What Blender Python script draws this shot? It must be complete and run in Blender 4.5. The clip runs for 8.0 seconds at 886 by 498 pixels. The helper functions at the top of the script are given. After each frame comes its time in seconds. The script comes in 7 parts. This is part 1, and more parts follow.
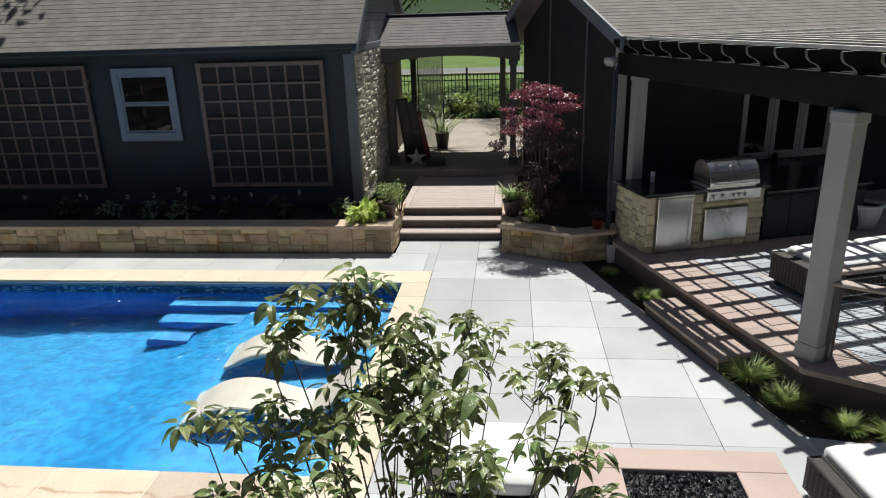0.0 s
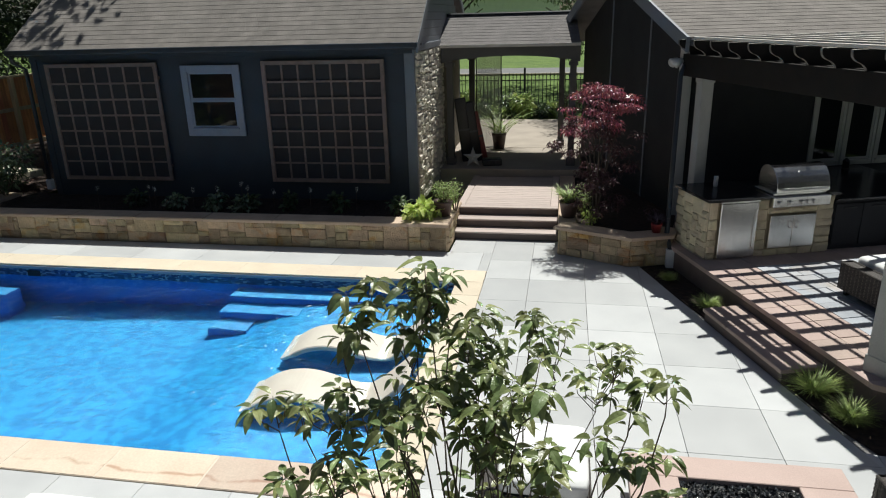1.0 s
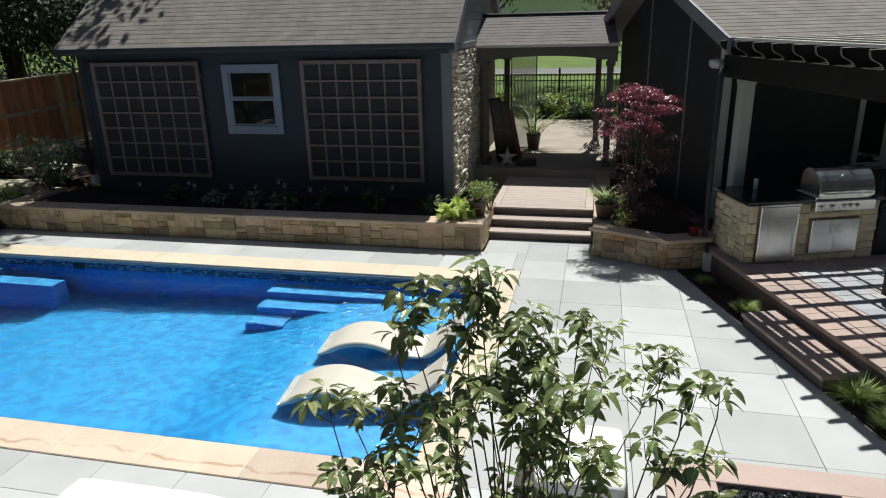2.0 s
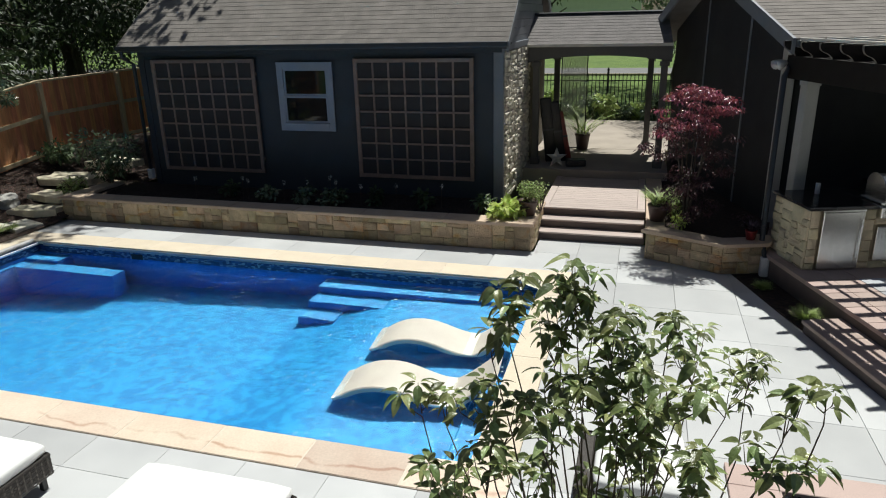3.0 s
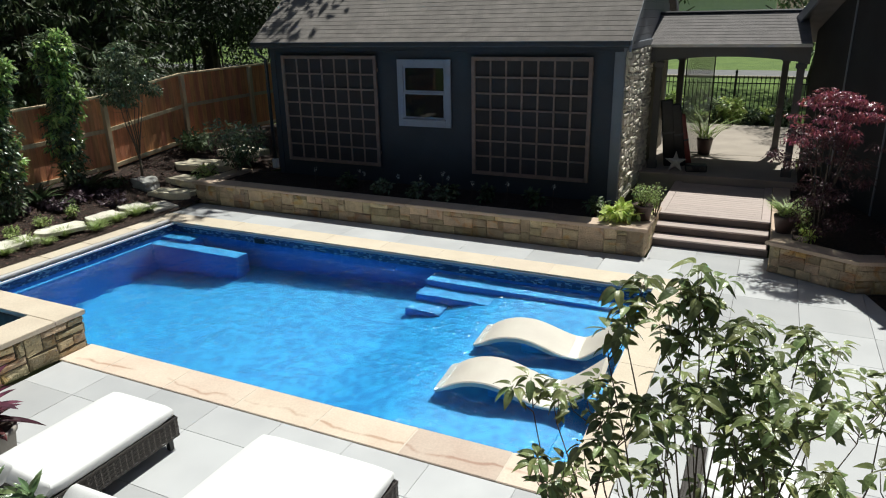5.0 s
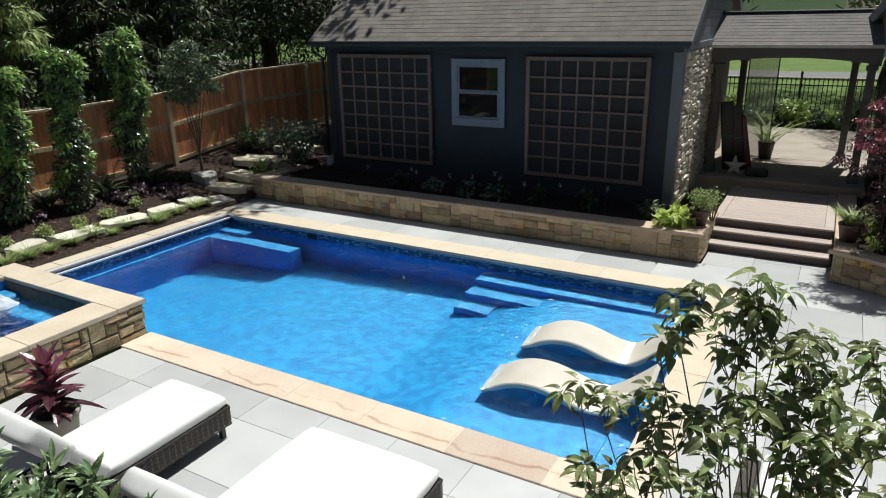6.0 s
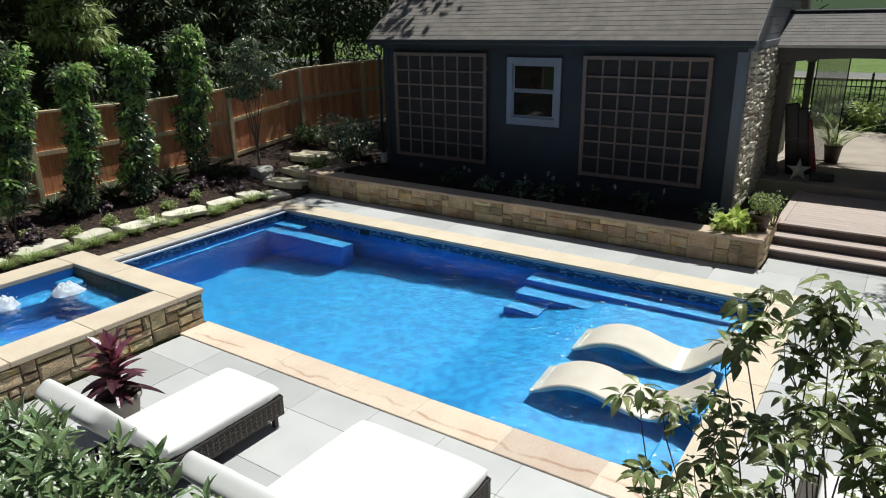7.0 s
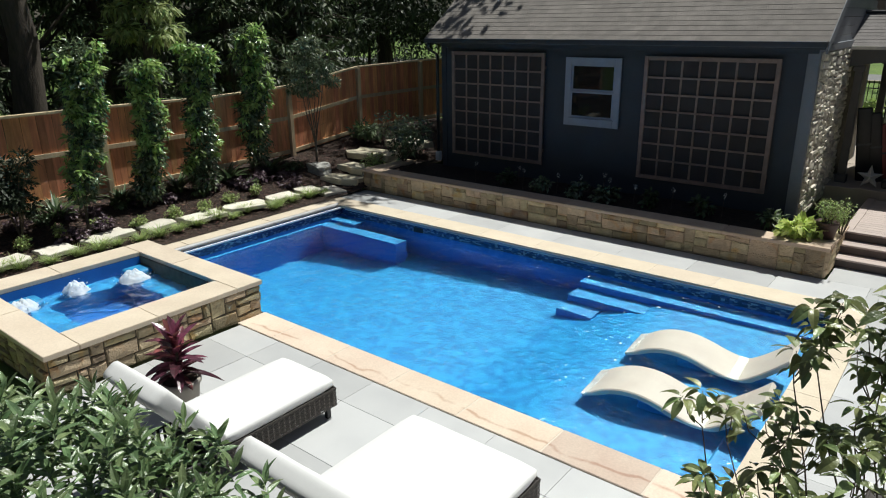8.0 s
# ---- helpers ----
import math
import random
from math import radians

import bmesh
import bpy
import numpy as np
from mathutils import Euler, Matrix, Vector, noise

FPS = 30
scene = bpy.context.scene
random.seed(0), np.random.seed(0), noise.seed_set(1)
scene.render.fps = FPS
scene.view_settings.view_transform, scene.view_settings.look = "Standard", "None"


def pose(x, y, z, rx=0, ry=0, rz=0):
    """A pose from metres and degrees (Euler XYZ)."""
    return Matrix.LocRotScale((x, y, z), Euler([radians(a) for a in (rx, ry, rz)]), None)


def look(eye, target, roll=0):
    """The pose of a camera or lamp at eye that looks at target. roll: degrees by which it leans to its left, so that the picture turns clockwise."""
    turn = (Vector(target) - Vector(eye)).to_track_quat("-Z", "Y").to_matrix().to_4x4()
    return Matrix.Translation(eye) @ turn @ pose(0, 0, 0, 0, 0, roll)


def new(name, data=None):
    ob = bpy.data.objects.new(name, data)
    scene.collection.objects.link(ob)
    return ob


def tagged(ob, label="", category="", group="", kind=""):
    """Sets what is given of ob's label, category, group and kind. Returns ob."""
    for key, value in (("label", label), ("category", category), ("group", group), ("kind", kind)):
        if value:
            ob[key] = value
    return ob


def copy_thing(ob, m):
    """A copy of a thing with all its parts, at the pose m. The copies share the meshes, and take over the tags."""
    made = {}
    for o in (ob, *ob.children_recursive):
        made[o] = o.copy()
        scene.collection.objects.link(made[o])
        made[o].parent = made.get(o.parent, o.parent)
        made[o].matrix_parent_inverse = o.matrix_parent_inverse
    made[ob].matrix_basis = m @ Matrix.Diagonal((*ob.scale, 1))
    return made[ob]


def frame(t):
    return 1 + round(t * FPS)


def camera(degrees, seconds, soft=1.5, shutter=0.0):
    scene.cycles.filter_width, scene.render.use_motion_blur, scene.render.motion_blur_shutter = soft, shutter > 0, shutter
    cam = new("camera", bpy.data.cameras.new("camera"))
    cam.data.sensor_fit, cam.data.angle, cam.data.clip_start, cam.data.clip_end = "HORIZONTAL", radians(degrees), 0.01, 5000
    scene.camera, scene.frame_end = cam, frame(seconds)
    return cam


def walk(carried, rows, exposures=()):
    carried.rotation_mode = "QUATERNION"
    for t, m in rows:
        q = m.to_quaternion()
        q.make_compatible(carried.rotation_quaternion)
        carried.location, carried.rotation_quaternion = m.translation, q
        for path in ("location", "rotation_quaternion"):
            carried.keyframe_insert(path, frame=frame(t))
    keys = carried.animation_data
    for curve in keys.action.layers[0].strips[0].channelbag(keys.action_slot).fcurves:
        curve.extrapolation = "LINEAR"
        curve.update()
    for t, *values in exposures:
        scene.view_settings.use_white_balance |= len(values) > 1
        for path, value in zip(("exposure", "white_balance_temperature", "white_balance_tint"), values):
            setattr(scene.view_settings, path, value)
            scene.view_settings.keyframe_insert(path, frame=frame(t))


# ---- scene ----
cam = camera(66.3, 8.0, 1.1)
PATH = [
    (0, (1.998, 0.613, 3.843), (1.804, 2.494, 3.191), -1.8),
    (0.5, (1.961, 0.597, 3.833), (1.69, 2.47, 3.185), -1.7),
    (1, (1.933, 0.58, 3.839), (1.591, 2.441, 3.191), -1.6),
    (1.5, (1.924, 0.554, 3.847), (1.537, 2.406, 3.2), -1.6),
    (3, (1.66, 0.451, 3.857), (1.127, 2.267, 3.21), -1.4),
    (3.5, (1.621, 0.43, 3.856), (1.012, 2.223, 3.211), -1.4),
    (4, (1.618, 0.435, 3.853), (0.934, 2.2, 3.208), -1.4),
    (4.5, (1.618, 0.412, 3.848), (0.864, 2.149, 3.204), -1.3),
    (6, (1.609, 0.385, 3.863), (0.66, 2.024, 3.219), -1.1),
    (6.5, (1.59, 0.372, 3.865), (0.58, 1.974, 3.221), -1.1),
    (7, (1.574, 0.357, 3.86), (0.504, 1.919, 3.215), -1.0),
    (7.5, (1.553, 0.327, 3.849), (0.423, 1.846, 3.206), -0.9),
    (8, (1.554, 0.313, 3.849), (0.364, 1.786, 3.206), -0.8),
]
walk(cam, [(t, look(eye, target, roll)) for t, eye, target, roll in PATH], [(0, 0.1), (3, 0.06), (6, 0.03), (8, 0.02)])

# ---- light: clear midday sky, sun behind the pool house ----
SUN_EL, SUN_AZ = radians(65), radians(12)          # azimuth from +y, clockwise negative
world = bpy.data.worlds.new("sky")
scene.world = world
world.use_nodes = True
wt = world.node_tree
wt.nodes.clear()
sky = wt.nodes.new("ShaderNodeTexSky")
sky.sky_type = "NISHITA"
sky.sun_disc = False
sky.dust_density, sky.ozone_density = 1.3, 0.6
sky.sun_elevation, sky.sun_rotation = SUN_EL, SUN_AZ
wbg = wt.nodes.new("ShaderNodeBackground")
wbg.inputs["Strength"].default_value = 0.0345
wout = wt.nodes.new("ShaderNodeOutputWorld")
wt.links.new(sky.outputs[0], wbg.inputs[0])
wt.links.new(wbg.outputs[0], wout.inputs[0])
sun_data = bpy.data.lights.new("sun", "SUN")
sun_data.energy, sun_data.angle, sun_data.color = 5.0, radians(0.53), (0.955, 0.965, 0.905)
sun = new("sun", sun_data)
sun_dir = Vector((math.sin(SUN_AZ) * math.cos(SUN_EL), math.cos(SUN_AZ) * math.cos(SUN_EL), math.sin(SUN_EL)))
sun.matrix_world = look(sun_dir * 60, (0, 0, 0))

# ---- materials ----
def mat(name, c1, c2=None, scale=6.0, rough=0.7, bump=0.3, fine=60.0, metal=0.0, vary=0.0, stretch=(1, 1, 1), island=False,
        c3=None, spec=0.5, trans=0.0, contrast=0.0, bump_dist=0.01, hue=1.0, vein=False):
    """A surface with two colours blended by a coarse noise, fine grain, stains (c3), a small relief and, by vary, a change from piece to piece."""
    m = bpy.data.materials.new(name)
    m.use_nodes = True
    nt = m.node_tree
    N, L = nt.nodes, nt.links
    bsdf = N["Principled BSDF"]
    bsdf.inputs["Roughness"].default_value = rough
    bsdf.inputs["Metallic"].default_value = metal
    bsdf.inputs["Specular IOR Level"].default_value = spec
    geo = N.new("ShaderNodeNewGeometry")
    mp = N.new("ShaderNodeMapping")
    mp.inputs["Scale"].default_value = stretch
    L.new(geo.outputs["Position"], mp.inputs["Vector"])
    n1 = N.new("ShaderNodeTexNoise")
    n1.inputs["Scale"].default_value, n1.inputs["Detail"].default_value = scale, 5
    n2 = N.new("ShaderNodeTexNoise")
    n2.inputs["Scale"].default_value, n2.inputs["Detail"].default_value = fine, 3
    L.new(mp.outputs[0], n1.inputs["Vector"])
    L.new(mp.outputs[0], n2.inputs["Vector"])
    ramp = N.new("ShaderNodeMapRange")
    ramp.inputs[1].default_value, ramp.inputs[2].default_value = 0.3 + contrast, 0.7 - contrast
    L.new(n1.outputs["Fac"], ramp.inputs[0])
    mix = N.new("ShaderNodeMix")
    mix.data_type = "RGBA"
    c2 = c2 or tuple(v * 0.75 for v in c1)
    mix.inputs[6].default_value, mix.inputs[7].default_value = (*c1, 1), (*c2, 1)
    L.new(ramp.outputs[0], mix.inputs[0])
    col = mix.outputs[2]
    if c3:
        n3 = N.new("ShaderNodeTexNoise")
        n3.inputs["Scale"].default_value, n3.inputs["Detail"].default_value, n3.inputs["Distortion"].default_value = scale * 0.35, 6, 1.2
        if vein:
            # the bedding runs along the slabs
            mp3 = N.new("ShaderNodeMapping")
            mp3.inputs["Scale"].default_value = (0.9, 0.7, 1)
            L.new(geo.outputs["Position"], mp3.inputs["Vector"])
            L.new(mp3.outputs[0], n3.inputs["Vector"])
        else:
            L.new(geo.outputs["Position"], n3.inputs["Vector"])
        r3 = N.new("ShaderNodeMapRange")
        r3.inputs[1].default_value, r3.inputs[2].default_value = 0.55, 0.7
        src = n3.outputs["Fac"]
        if vein:
            # one rust vein wandering along the outer third of the slabs, only here and there
            n3.inputs["Scale"].default_value, n3.inputs["Distortion"].default_value = 1.6, 0.3
            n3.inputs["Detail"].default_value = 3
            sep = N.new("ShaderNodeSeparateXYZ")
            L.new(geo.outputs["Position"], sep.inputs[0])
            bed = N.new("ShaderNodeMath")
            bed.operation, bed.inputs[1].default_value, bed.inputs[2].default_value = "MULTIPLY_ADD", 16.0, -16.0 * 5.19 - 3.5
            L.new(sep.outputs[1], bed.inputs[0])
            off = N.new("ShaderNodeMath")
            off.operation, off.inputs[1].default_value = "MULTIPLY_ADD", 7.0
            L.new(bed.outputs[0], off.inputs[2])
            ab = N.new("ShaderNodeMath")
            ab.operation = "ABSOLUTE"
            vr3 = N.new("ShaderNodeMapRange")
            vr3.inputs[1].default_value, vr3.inputs[2].default_value, vr3.inputs[3].default_value, vr3.inputs[4].default_value = 0.0, 0.5, 1, 0
            L.new(src, off.inputs[0])
            L.new(off.outputs[0], ab.inputs[0])
            L.new(ab.outputs[0], vr3.inputs[0])
            msk = N.new("ShaderNodeMath")
            msk.operation = "MULTIPLY"
            L.new(vr3.outputs[0], msk.inputs[0])
            rm = N.new("ShaderNodeMapRange")
            rm.inputs[1].default_value, rm.inputs[2].default_value = 0.4, 0.6
            L.new(n1.outputs["Fac"], rm.inputs[0])
            L.new(rm.outputs[0], msk.inputs[1])
            src = msk.outputs[0]
            r3.inputs[1].default_value, r3.inputs[2].default_value, r3.inputs[4].default_value = 0.0, 0.7, 0.6
        L.new(src, r3.inputs[0])
        mix3 = N.new("ShaderNodeMix")
        mix3.data_type = "RGBA"
        mix3.inputs[7].default_value = (*c3, 1)
        L.new(r3.outputs[0], mix3.inputs[0])
        L.new(col, mix3.inputs[6])
        col = mix3.outputs[2]
    hsv = N.new("ShaderNodeHueSaturation")
    L.new(col, hsv.inputs["Color"])
    val = N.new("ShaderNodeMapRange")
    val.inputs[3].default_value, val.inputs[4].default_value = 0.85, 1.15
    L.new(n2.outputs["Fac"], val.inputs[0])
    out = val.outputs[0]
    if vary:
        info = N.new("ShaderNodeNewGeometry") if island else N.new("ShaderNodeObjectInfo")
        rnd = info.outputs["Random Per Island"] if island else info.outputs["Random"]
        vr = N.new("ShaderNodeMapRange")
        vr.inputs[3].default_value, vr.inputs[4].default_value = 1 - vary, 1 + vary
        L.new(rnd, vr.inputs[0])
        mul = N.new("ShaderNodeMath")
        mul.operation = "MULTIPLY"
        L.new(out, mul.inputs[0])
        L.new(vr.outputs[0], mul.inputs[1])
        out = mul.outputs[0]
        hm = N.new("ShaderNodeMath")
        hm.operation = "MULTIPLY"
        hm.inputs[1].default_value = 7.31
        hf = N.new("ShaderNodeMath")
        hf.operation = "FRACT"
        hr = N.new("ShaderNodeMapRange")
        hr.inputs[3].default_value, hr.inputs[4].default_value = 0.5 - vary * 0.07 * hue, 0.5 + vary * 0.05 * hue
        L.new(rnd, hm.inputs[0])
        L.new(hm.outputs[0], hf.inputs[0])
        L.new(hf.outputs[0], hr.inputs[0])
        L.new(hr.outputs[0], hsv.inputs["Hue"])
    L.new(out, hsv.inputs["Value"])
    L.new(hsv.outputs[0], bsdf.inputs["Base Color"])
    if bump:
        b = N.new("ShaderNodeBump")
        b.inputs["Strength"].default_value, b.inputs["Distance"].default_value = bump, bump_dist
        add = N.new("ShaderNodeMath")
        L.new(n1.outputs["Fac"], add.inputs[0])
        L.new(n2.outputs["Fac"], add.inputs[1])
        L.new(add.outputs[0], b.inputs["Height"])
        L.new(b.outputs[0], bsdf.inputs["Normal"])
    if trans:
        tr = N.new("ShaderNodeBsdfTranslucent")
        L.new(hsv.outputs[0], tr.inputs["Color"])
        ms = N.new("ShaderNodeMixShader")
        ms.inputs[0].default_value = trans
        L.new(bsdf.outputs[0], ms.inputs[1])
        L.new(tr.outputs[0], ms.inputs[2])
        L.new(ms.outputs[0], N["Material Output"].inputs["Surface"])
    return m


M_PAVER = mat("grey_porcelain", (0.56, 0.565, 0.565), (0.49, 0.495, 0.5), 1.6, 0.36, 0.12, 140, vary=0.14, spec=0.6)
M_JOINT = mat("joint_sand", (0.22, 0.21, 0.2), (0.16, 0.155, 0.15), 12, 0.95, 0.4)
M_COPING = mat("sandstone_coping", (0.69, 0.58, 0.465), (0.63, 0.495, 0.39), 2.6, 0.75, 0.14, 45, vary=0.16, c3=(0.36, 0.19, 0.11), vein=True)
M_COPING_F = mat("plain_sandstone_coping", (0.67, 0.58, 0.45), (0.61, 0.52, 0.4), 2.6, 0.75, 0.25, 45, vary=0.07)
M_SPACAP = mat("spa_cap_sandstone", (0.66, 0.565, 0.445), (0.59, 0.495, 0.385), 2.2, 0.75, 0.25, 45, vary=0.05)
M_POINT = mat("pale_pointing", (0.7, 0.62, 0.52), (0.62, 0.54, 0.45), 8, 0.9, 0.2)
M_CAP = mat("cap_sandstone", (0.6, 0.47, 0.35), (0.5, 0.38, 0.28), 3.0, 0.8, 0.3, 45, vary=0.08)
M_STONE = mat("fieldstone", (0.57, 0.46, 0.29), (0.385, 0.31, 0.2), 7.0, 0.9, 0.9, 40, vary=0.38, c3=(0.46, 0.27, 0.1), bump_dist=0.03, hue=0.8)
M_STONE_PALE = mat("pale_limestone", (0.74, 0.69, 0.57), (0.56, 0.52, 0.43), 5.0, 0.9, 0.6, 40, vary=0.22, bump_dist=0.02)
M_STONE_KIT = mat("buff_ashlar", (0.74, 0.66, 0.46), (0.56, 0.49, 0.34), 5.0, 0.9, 0.6, 40, vary=0.2, bump_dist=0.02)
M_MORTAR_P = mat("buff_mortar", (0.42, 0.35, 0.23), (0.3, 0.25, 0.17), 10, 0.95, 0.5)
M_MORTAR = mat("mortar", (0.17, 0.14, 0.1), (0.1, 0.085, 0.06), 10, 0.95, 0.5)
M_SHED = mat("slate_blue_board", (0.049, 0.058, 0.071), (0.041, 0.048, 0.059), 2.0, 0.55, 0.12, 90, spec=0.3)
M_SHED_TRIM = mat("slate_trim", (0.19, 0.205, 0.235), (0.16, 0.175, 0.2), 3.0, 0.5, 0.1)
M_WIN_TRIM = mat("blue_grey_trim", (0.3, 0.33, 0.4), (0.26, 0.29, 0.35), 4.0, 0.5, 0.08)
M_HOUSE = mat("charcoal_siding", (0.042, 0.043, 0.047), (0.033, 0.034, 0.038), 2.0, 0.7, 0.12, 90, spec=0.15)
M_TRELLIS = mat("weathered_cedar", (0.285, 0.205, 0.175), (0.2, 0.145, 0.122), 8, 0.8, 0.3, 80, vary=0.12)
M_TRELLIS_B = mat("dark_backing_board", (0.046, 0.041, 0.042), (0.034, 0.03, 0.031), 3, 0.85, 0.2, 70)
M_SHINGLE = mat("asphalt_shingle", (0.24, 0.218, 0.198), (0.177, 0.16, 0.146), 4, 0.95, 0.5, 150, vary=0.07, island=True)
M_SHINGLE_D = mat("dark_shingle", (0.2, 0.185, 0.18), (0.15, 0.14, 0.135), 4, 0.95, 0.5, 150, vary=0.07, island=True)
M_GUTTER = mat("dark_gutter", (0.04, 0.045, 0.055), (0.03, 0.034, 0.042), 5, 0.4, 0.05)
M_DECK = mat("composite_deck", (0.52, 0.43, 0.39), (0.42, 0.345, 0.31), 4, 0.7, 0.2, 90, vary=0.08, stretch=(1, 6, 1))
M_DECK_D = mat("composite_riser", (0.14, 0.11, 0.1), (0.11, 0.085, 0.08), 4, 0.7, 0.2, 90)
M_PATIO = mat("terracotta_border", (0.47, 0.36, 0.315), (0.39, 0.3, 0.265), 2.5, 0.85, 0.3, 60, vary=0.12)
M_PATIO_B = mat("bluestone_flag", (0.42, 0.44, 0.48), (0.33, 0.35, 0.385), 2.0, 0.8, 0.3, 60, vary=0.16, c3=(0.4, 0.36, 0.33))
M_MULCH = mat("dark_mulch", (0.075, 0.045, 0.032), (0.018, 0.012, 0.01), 16, 0.95, 1.0, 90, bump_dist=0.04)
M_GRASS = mat("lawn", (0.14, 0.215, 0.04), (0.075, 0.135, 0.022), 1.2, 0.9, 0.8, 40, bump_dist=0.04)
M_ROAD = mat("asphalt", (0.2, 0.2, 0.2), (0.15, 0.15, 0.15), 2, 0.9, 0.3, 120)
M_CONC = mat("pale_concrete", (0.42, 0.36, 0.3), (0.33, 0.285, 0.24), 1.5, 0.9, 0.3, 80)
M_BARK = mat("bark", (0.1, 0.08, 0.065), (0.055, 0.045, 0.036), 14, 0.95, 0.8, 60, stretch=(1, 1, 0.25), bump_dist=0.02)
M_TWIG = mat("green_brown_twig", (0.16, 0.12, 0.08), (0.09, 0.065, 0.045), 25, 0.8, 0.4)
M_LEAF = mat("dogwood_leaf", (0.3, 0.355, 0.15), (0.14, 0.185, 0.065), 14, 0.27, 0.3, 120, vary=0.55, trans=0.36, spec=1.0)
M_LEAF_J = mat("dogwood_leaf_mass", (0.3, 0.355, 0.15), (0.14, 0.185, 0.065), 14, 0.27, 0.3, 120, vary=0.55, island=True, trans=0.34, spec=1.0)
M_LAUREL = mat("laurel_leaf", (0.22, 0.31, 0.145), (0.085, 0.145, 0.06), 18, 0.23, 0.35, 120, vary=0.45, island=True, trans=0.22, spec=1.0)
M_LAUREL_P = mat("laurel_leaf_single", (0.22, 0.31, 0.145), (0.085, 0.145, 0.06), 18, 0.23, 0.35, 120, vary=0.45, trans=0.22, spec=1.0)
# brighter copy of the column leaf, with sunlight put into its colour
M_HEDGE_TIP = mat("sunlit_tip_leaf", (0.4, 0.56, 0.2), (0.24, 0.4, 0.11), 6, 0.26, 0.2, 60, vary=0.4, island=True, trans=0.42)
M_HEDGE = mat("espalier_leaf", (0.19, 0.25, 0.135), (0.07, 0.115, 0.06), 6, 0.24, 0.2, 60, vary=0.55, island=True, trans=0.22, spec=1.0)
M_YOUNG = mat("young_tree_leaf", (0.25, 0.31, 0.19), (0.09, 0.14, 0.075), 6, 0.26, 0.2, 60, vary=0.55, island=True, trans=0.25, spec=1.0)
M_SAPLING = mat("sapling_bark", (0.2, 0.17, 0.13), (0.12, 0.1, 0.08), 14, 0.9, 0.5, 60, stretch=(1, 1, 0.25))
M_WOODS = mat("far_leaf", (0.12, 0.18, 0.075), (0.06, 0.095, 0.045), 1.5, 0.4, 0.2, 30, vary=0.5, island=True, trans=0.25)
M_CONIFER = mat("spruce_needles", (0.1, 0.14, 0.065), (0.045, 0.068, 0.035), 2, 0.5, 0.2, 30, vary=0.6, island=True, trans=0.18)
# spruce needles brightened so that the colour itself carries the sunlight
M_SPRUCE_SUN = mat("sun_bright_spruce_needles", (0.42, 0.5, 0.22), (0.24, 0.32, 0.12), 2, 0.5, 0.2, 30, vary=0.5, island=True, trans=0.35)
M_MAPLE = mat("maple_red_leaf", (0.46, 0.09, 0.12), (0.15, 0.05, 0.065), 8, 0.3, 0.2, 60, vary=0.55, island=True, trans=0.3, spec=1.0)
# maple leaf with the shade below the crown put into its colour
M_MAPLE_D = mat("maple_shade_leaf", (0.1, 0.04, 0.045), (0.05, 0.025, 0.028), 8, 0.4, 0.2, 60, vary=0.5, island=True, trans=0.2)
M_LIME = mat("lime_hosta_leaf", (0.68, 0.78, 0.27), (0.52, 0.65, 0.17), 10, 0.5, 0.2, 60, vary=0.25, island=True, trans=0.38)
M_GRASSY = mat("strappy_leaf", (0.4, 0.5, 0.18), (0.24, 0.33, 0.11), 10, 0.5, 0.2, 60, vary=0.3, island=True, trans=0.25)
M_LIRIOPE = mat("liriope_blade", (0.5, 0.6, 0.22), (0.3, 0.42, 0.12), 10, 0.45, 0.2, 60, vary=0.3, island=True, trans=0.4)
M_BOX = mat("boxwood_leaf", (0.14, 0.2, 0.09), (0.09, 0.14, 0.06), 10, 0.5, 0.2, 60, vary=0.3, island=True, trans=0.2)
M_PURPLE = mat("plum_heuchera_leaf", (0.15, 0.1, 0.12), (0.075, 0.05, 0.065), 10, 0.4, 0.2, 60, vary=0.4, island=True, trans=0.15)
M_CORDY = mat("cordyline_leaf", (0.17, 0.06, 0.07), (0.06, 0.028, 0.034), 9, 0.27, 0.3, 60, vary=0.55, trans=0.3, c3=(0.3, 0.085, 0.11), spec=0.8)
M_WHITE_FL = mat("white_petal", (0.75, 0.75, 0.7), None, 10, 0.7, 0.1)
M_FENCE = mat("cedar_fence", (0.82, 0.385, 0.185), (0.55, 0.24, 0.115), 5, 0.8, 0.35, 70, vary=0.2, stretch=(3, 3, 0.4))
M_FENCE_P = mat("fence_post_wood", (0.62, 0.5, 0.32), (0.5, 0.39, 0.25), 5, 0.8, 0.35, 70, vary=0.1, stretch=(3, 3, 0.4))
M_CUSHION = mat("white_canvas", (0.76, 0.76, 0.75), (0.72, 0.72, 0.71), 3, 0.9, 0.12, 220)
M_WICKER = mat("dark_wicker", (0.06, 0.05, 0.043), (0.028, 0.023, 0.02), 60, 0.6, 0.5, 180)
M_METAL_D = mat("black_metal", (0.02, 0.02, 0.022), (0.015, 0.015, 0.016), 10, 0.45, 0.1)
M_STEEL = mat("stainless_steel", (0.74, 0.74, 0.73), (0.6, 0.6, 0.59), 7, 0.24, 0.08, 120, metal=1.0, stretch=(8, 8, 0.6))
M_GRANITE = mat("black_granite", (0.025, 0.025, 0.027), (0.012, 0.012, 0.014), 30, 0.18, 0.03, 200)
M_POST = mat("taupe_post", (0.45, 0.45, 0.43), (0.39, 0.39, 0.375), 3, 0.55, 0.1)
M_PILASTER = mat("light_grey_board", (0.5, 0.5, 0.49), (0.44, 0.44, 0.43), 3, 0.55, 0.1)
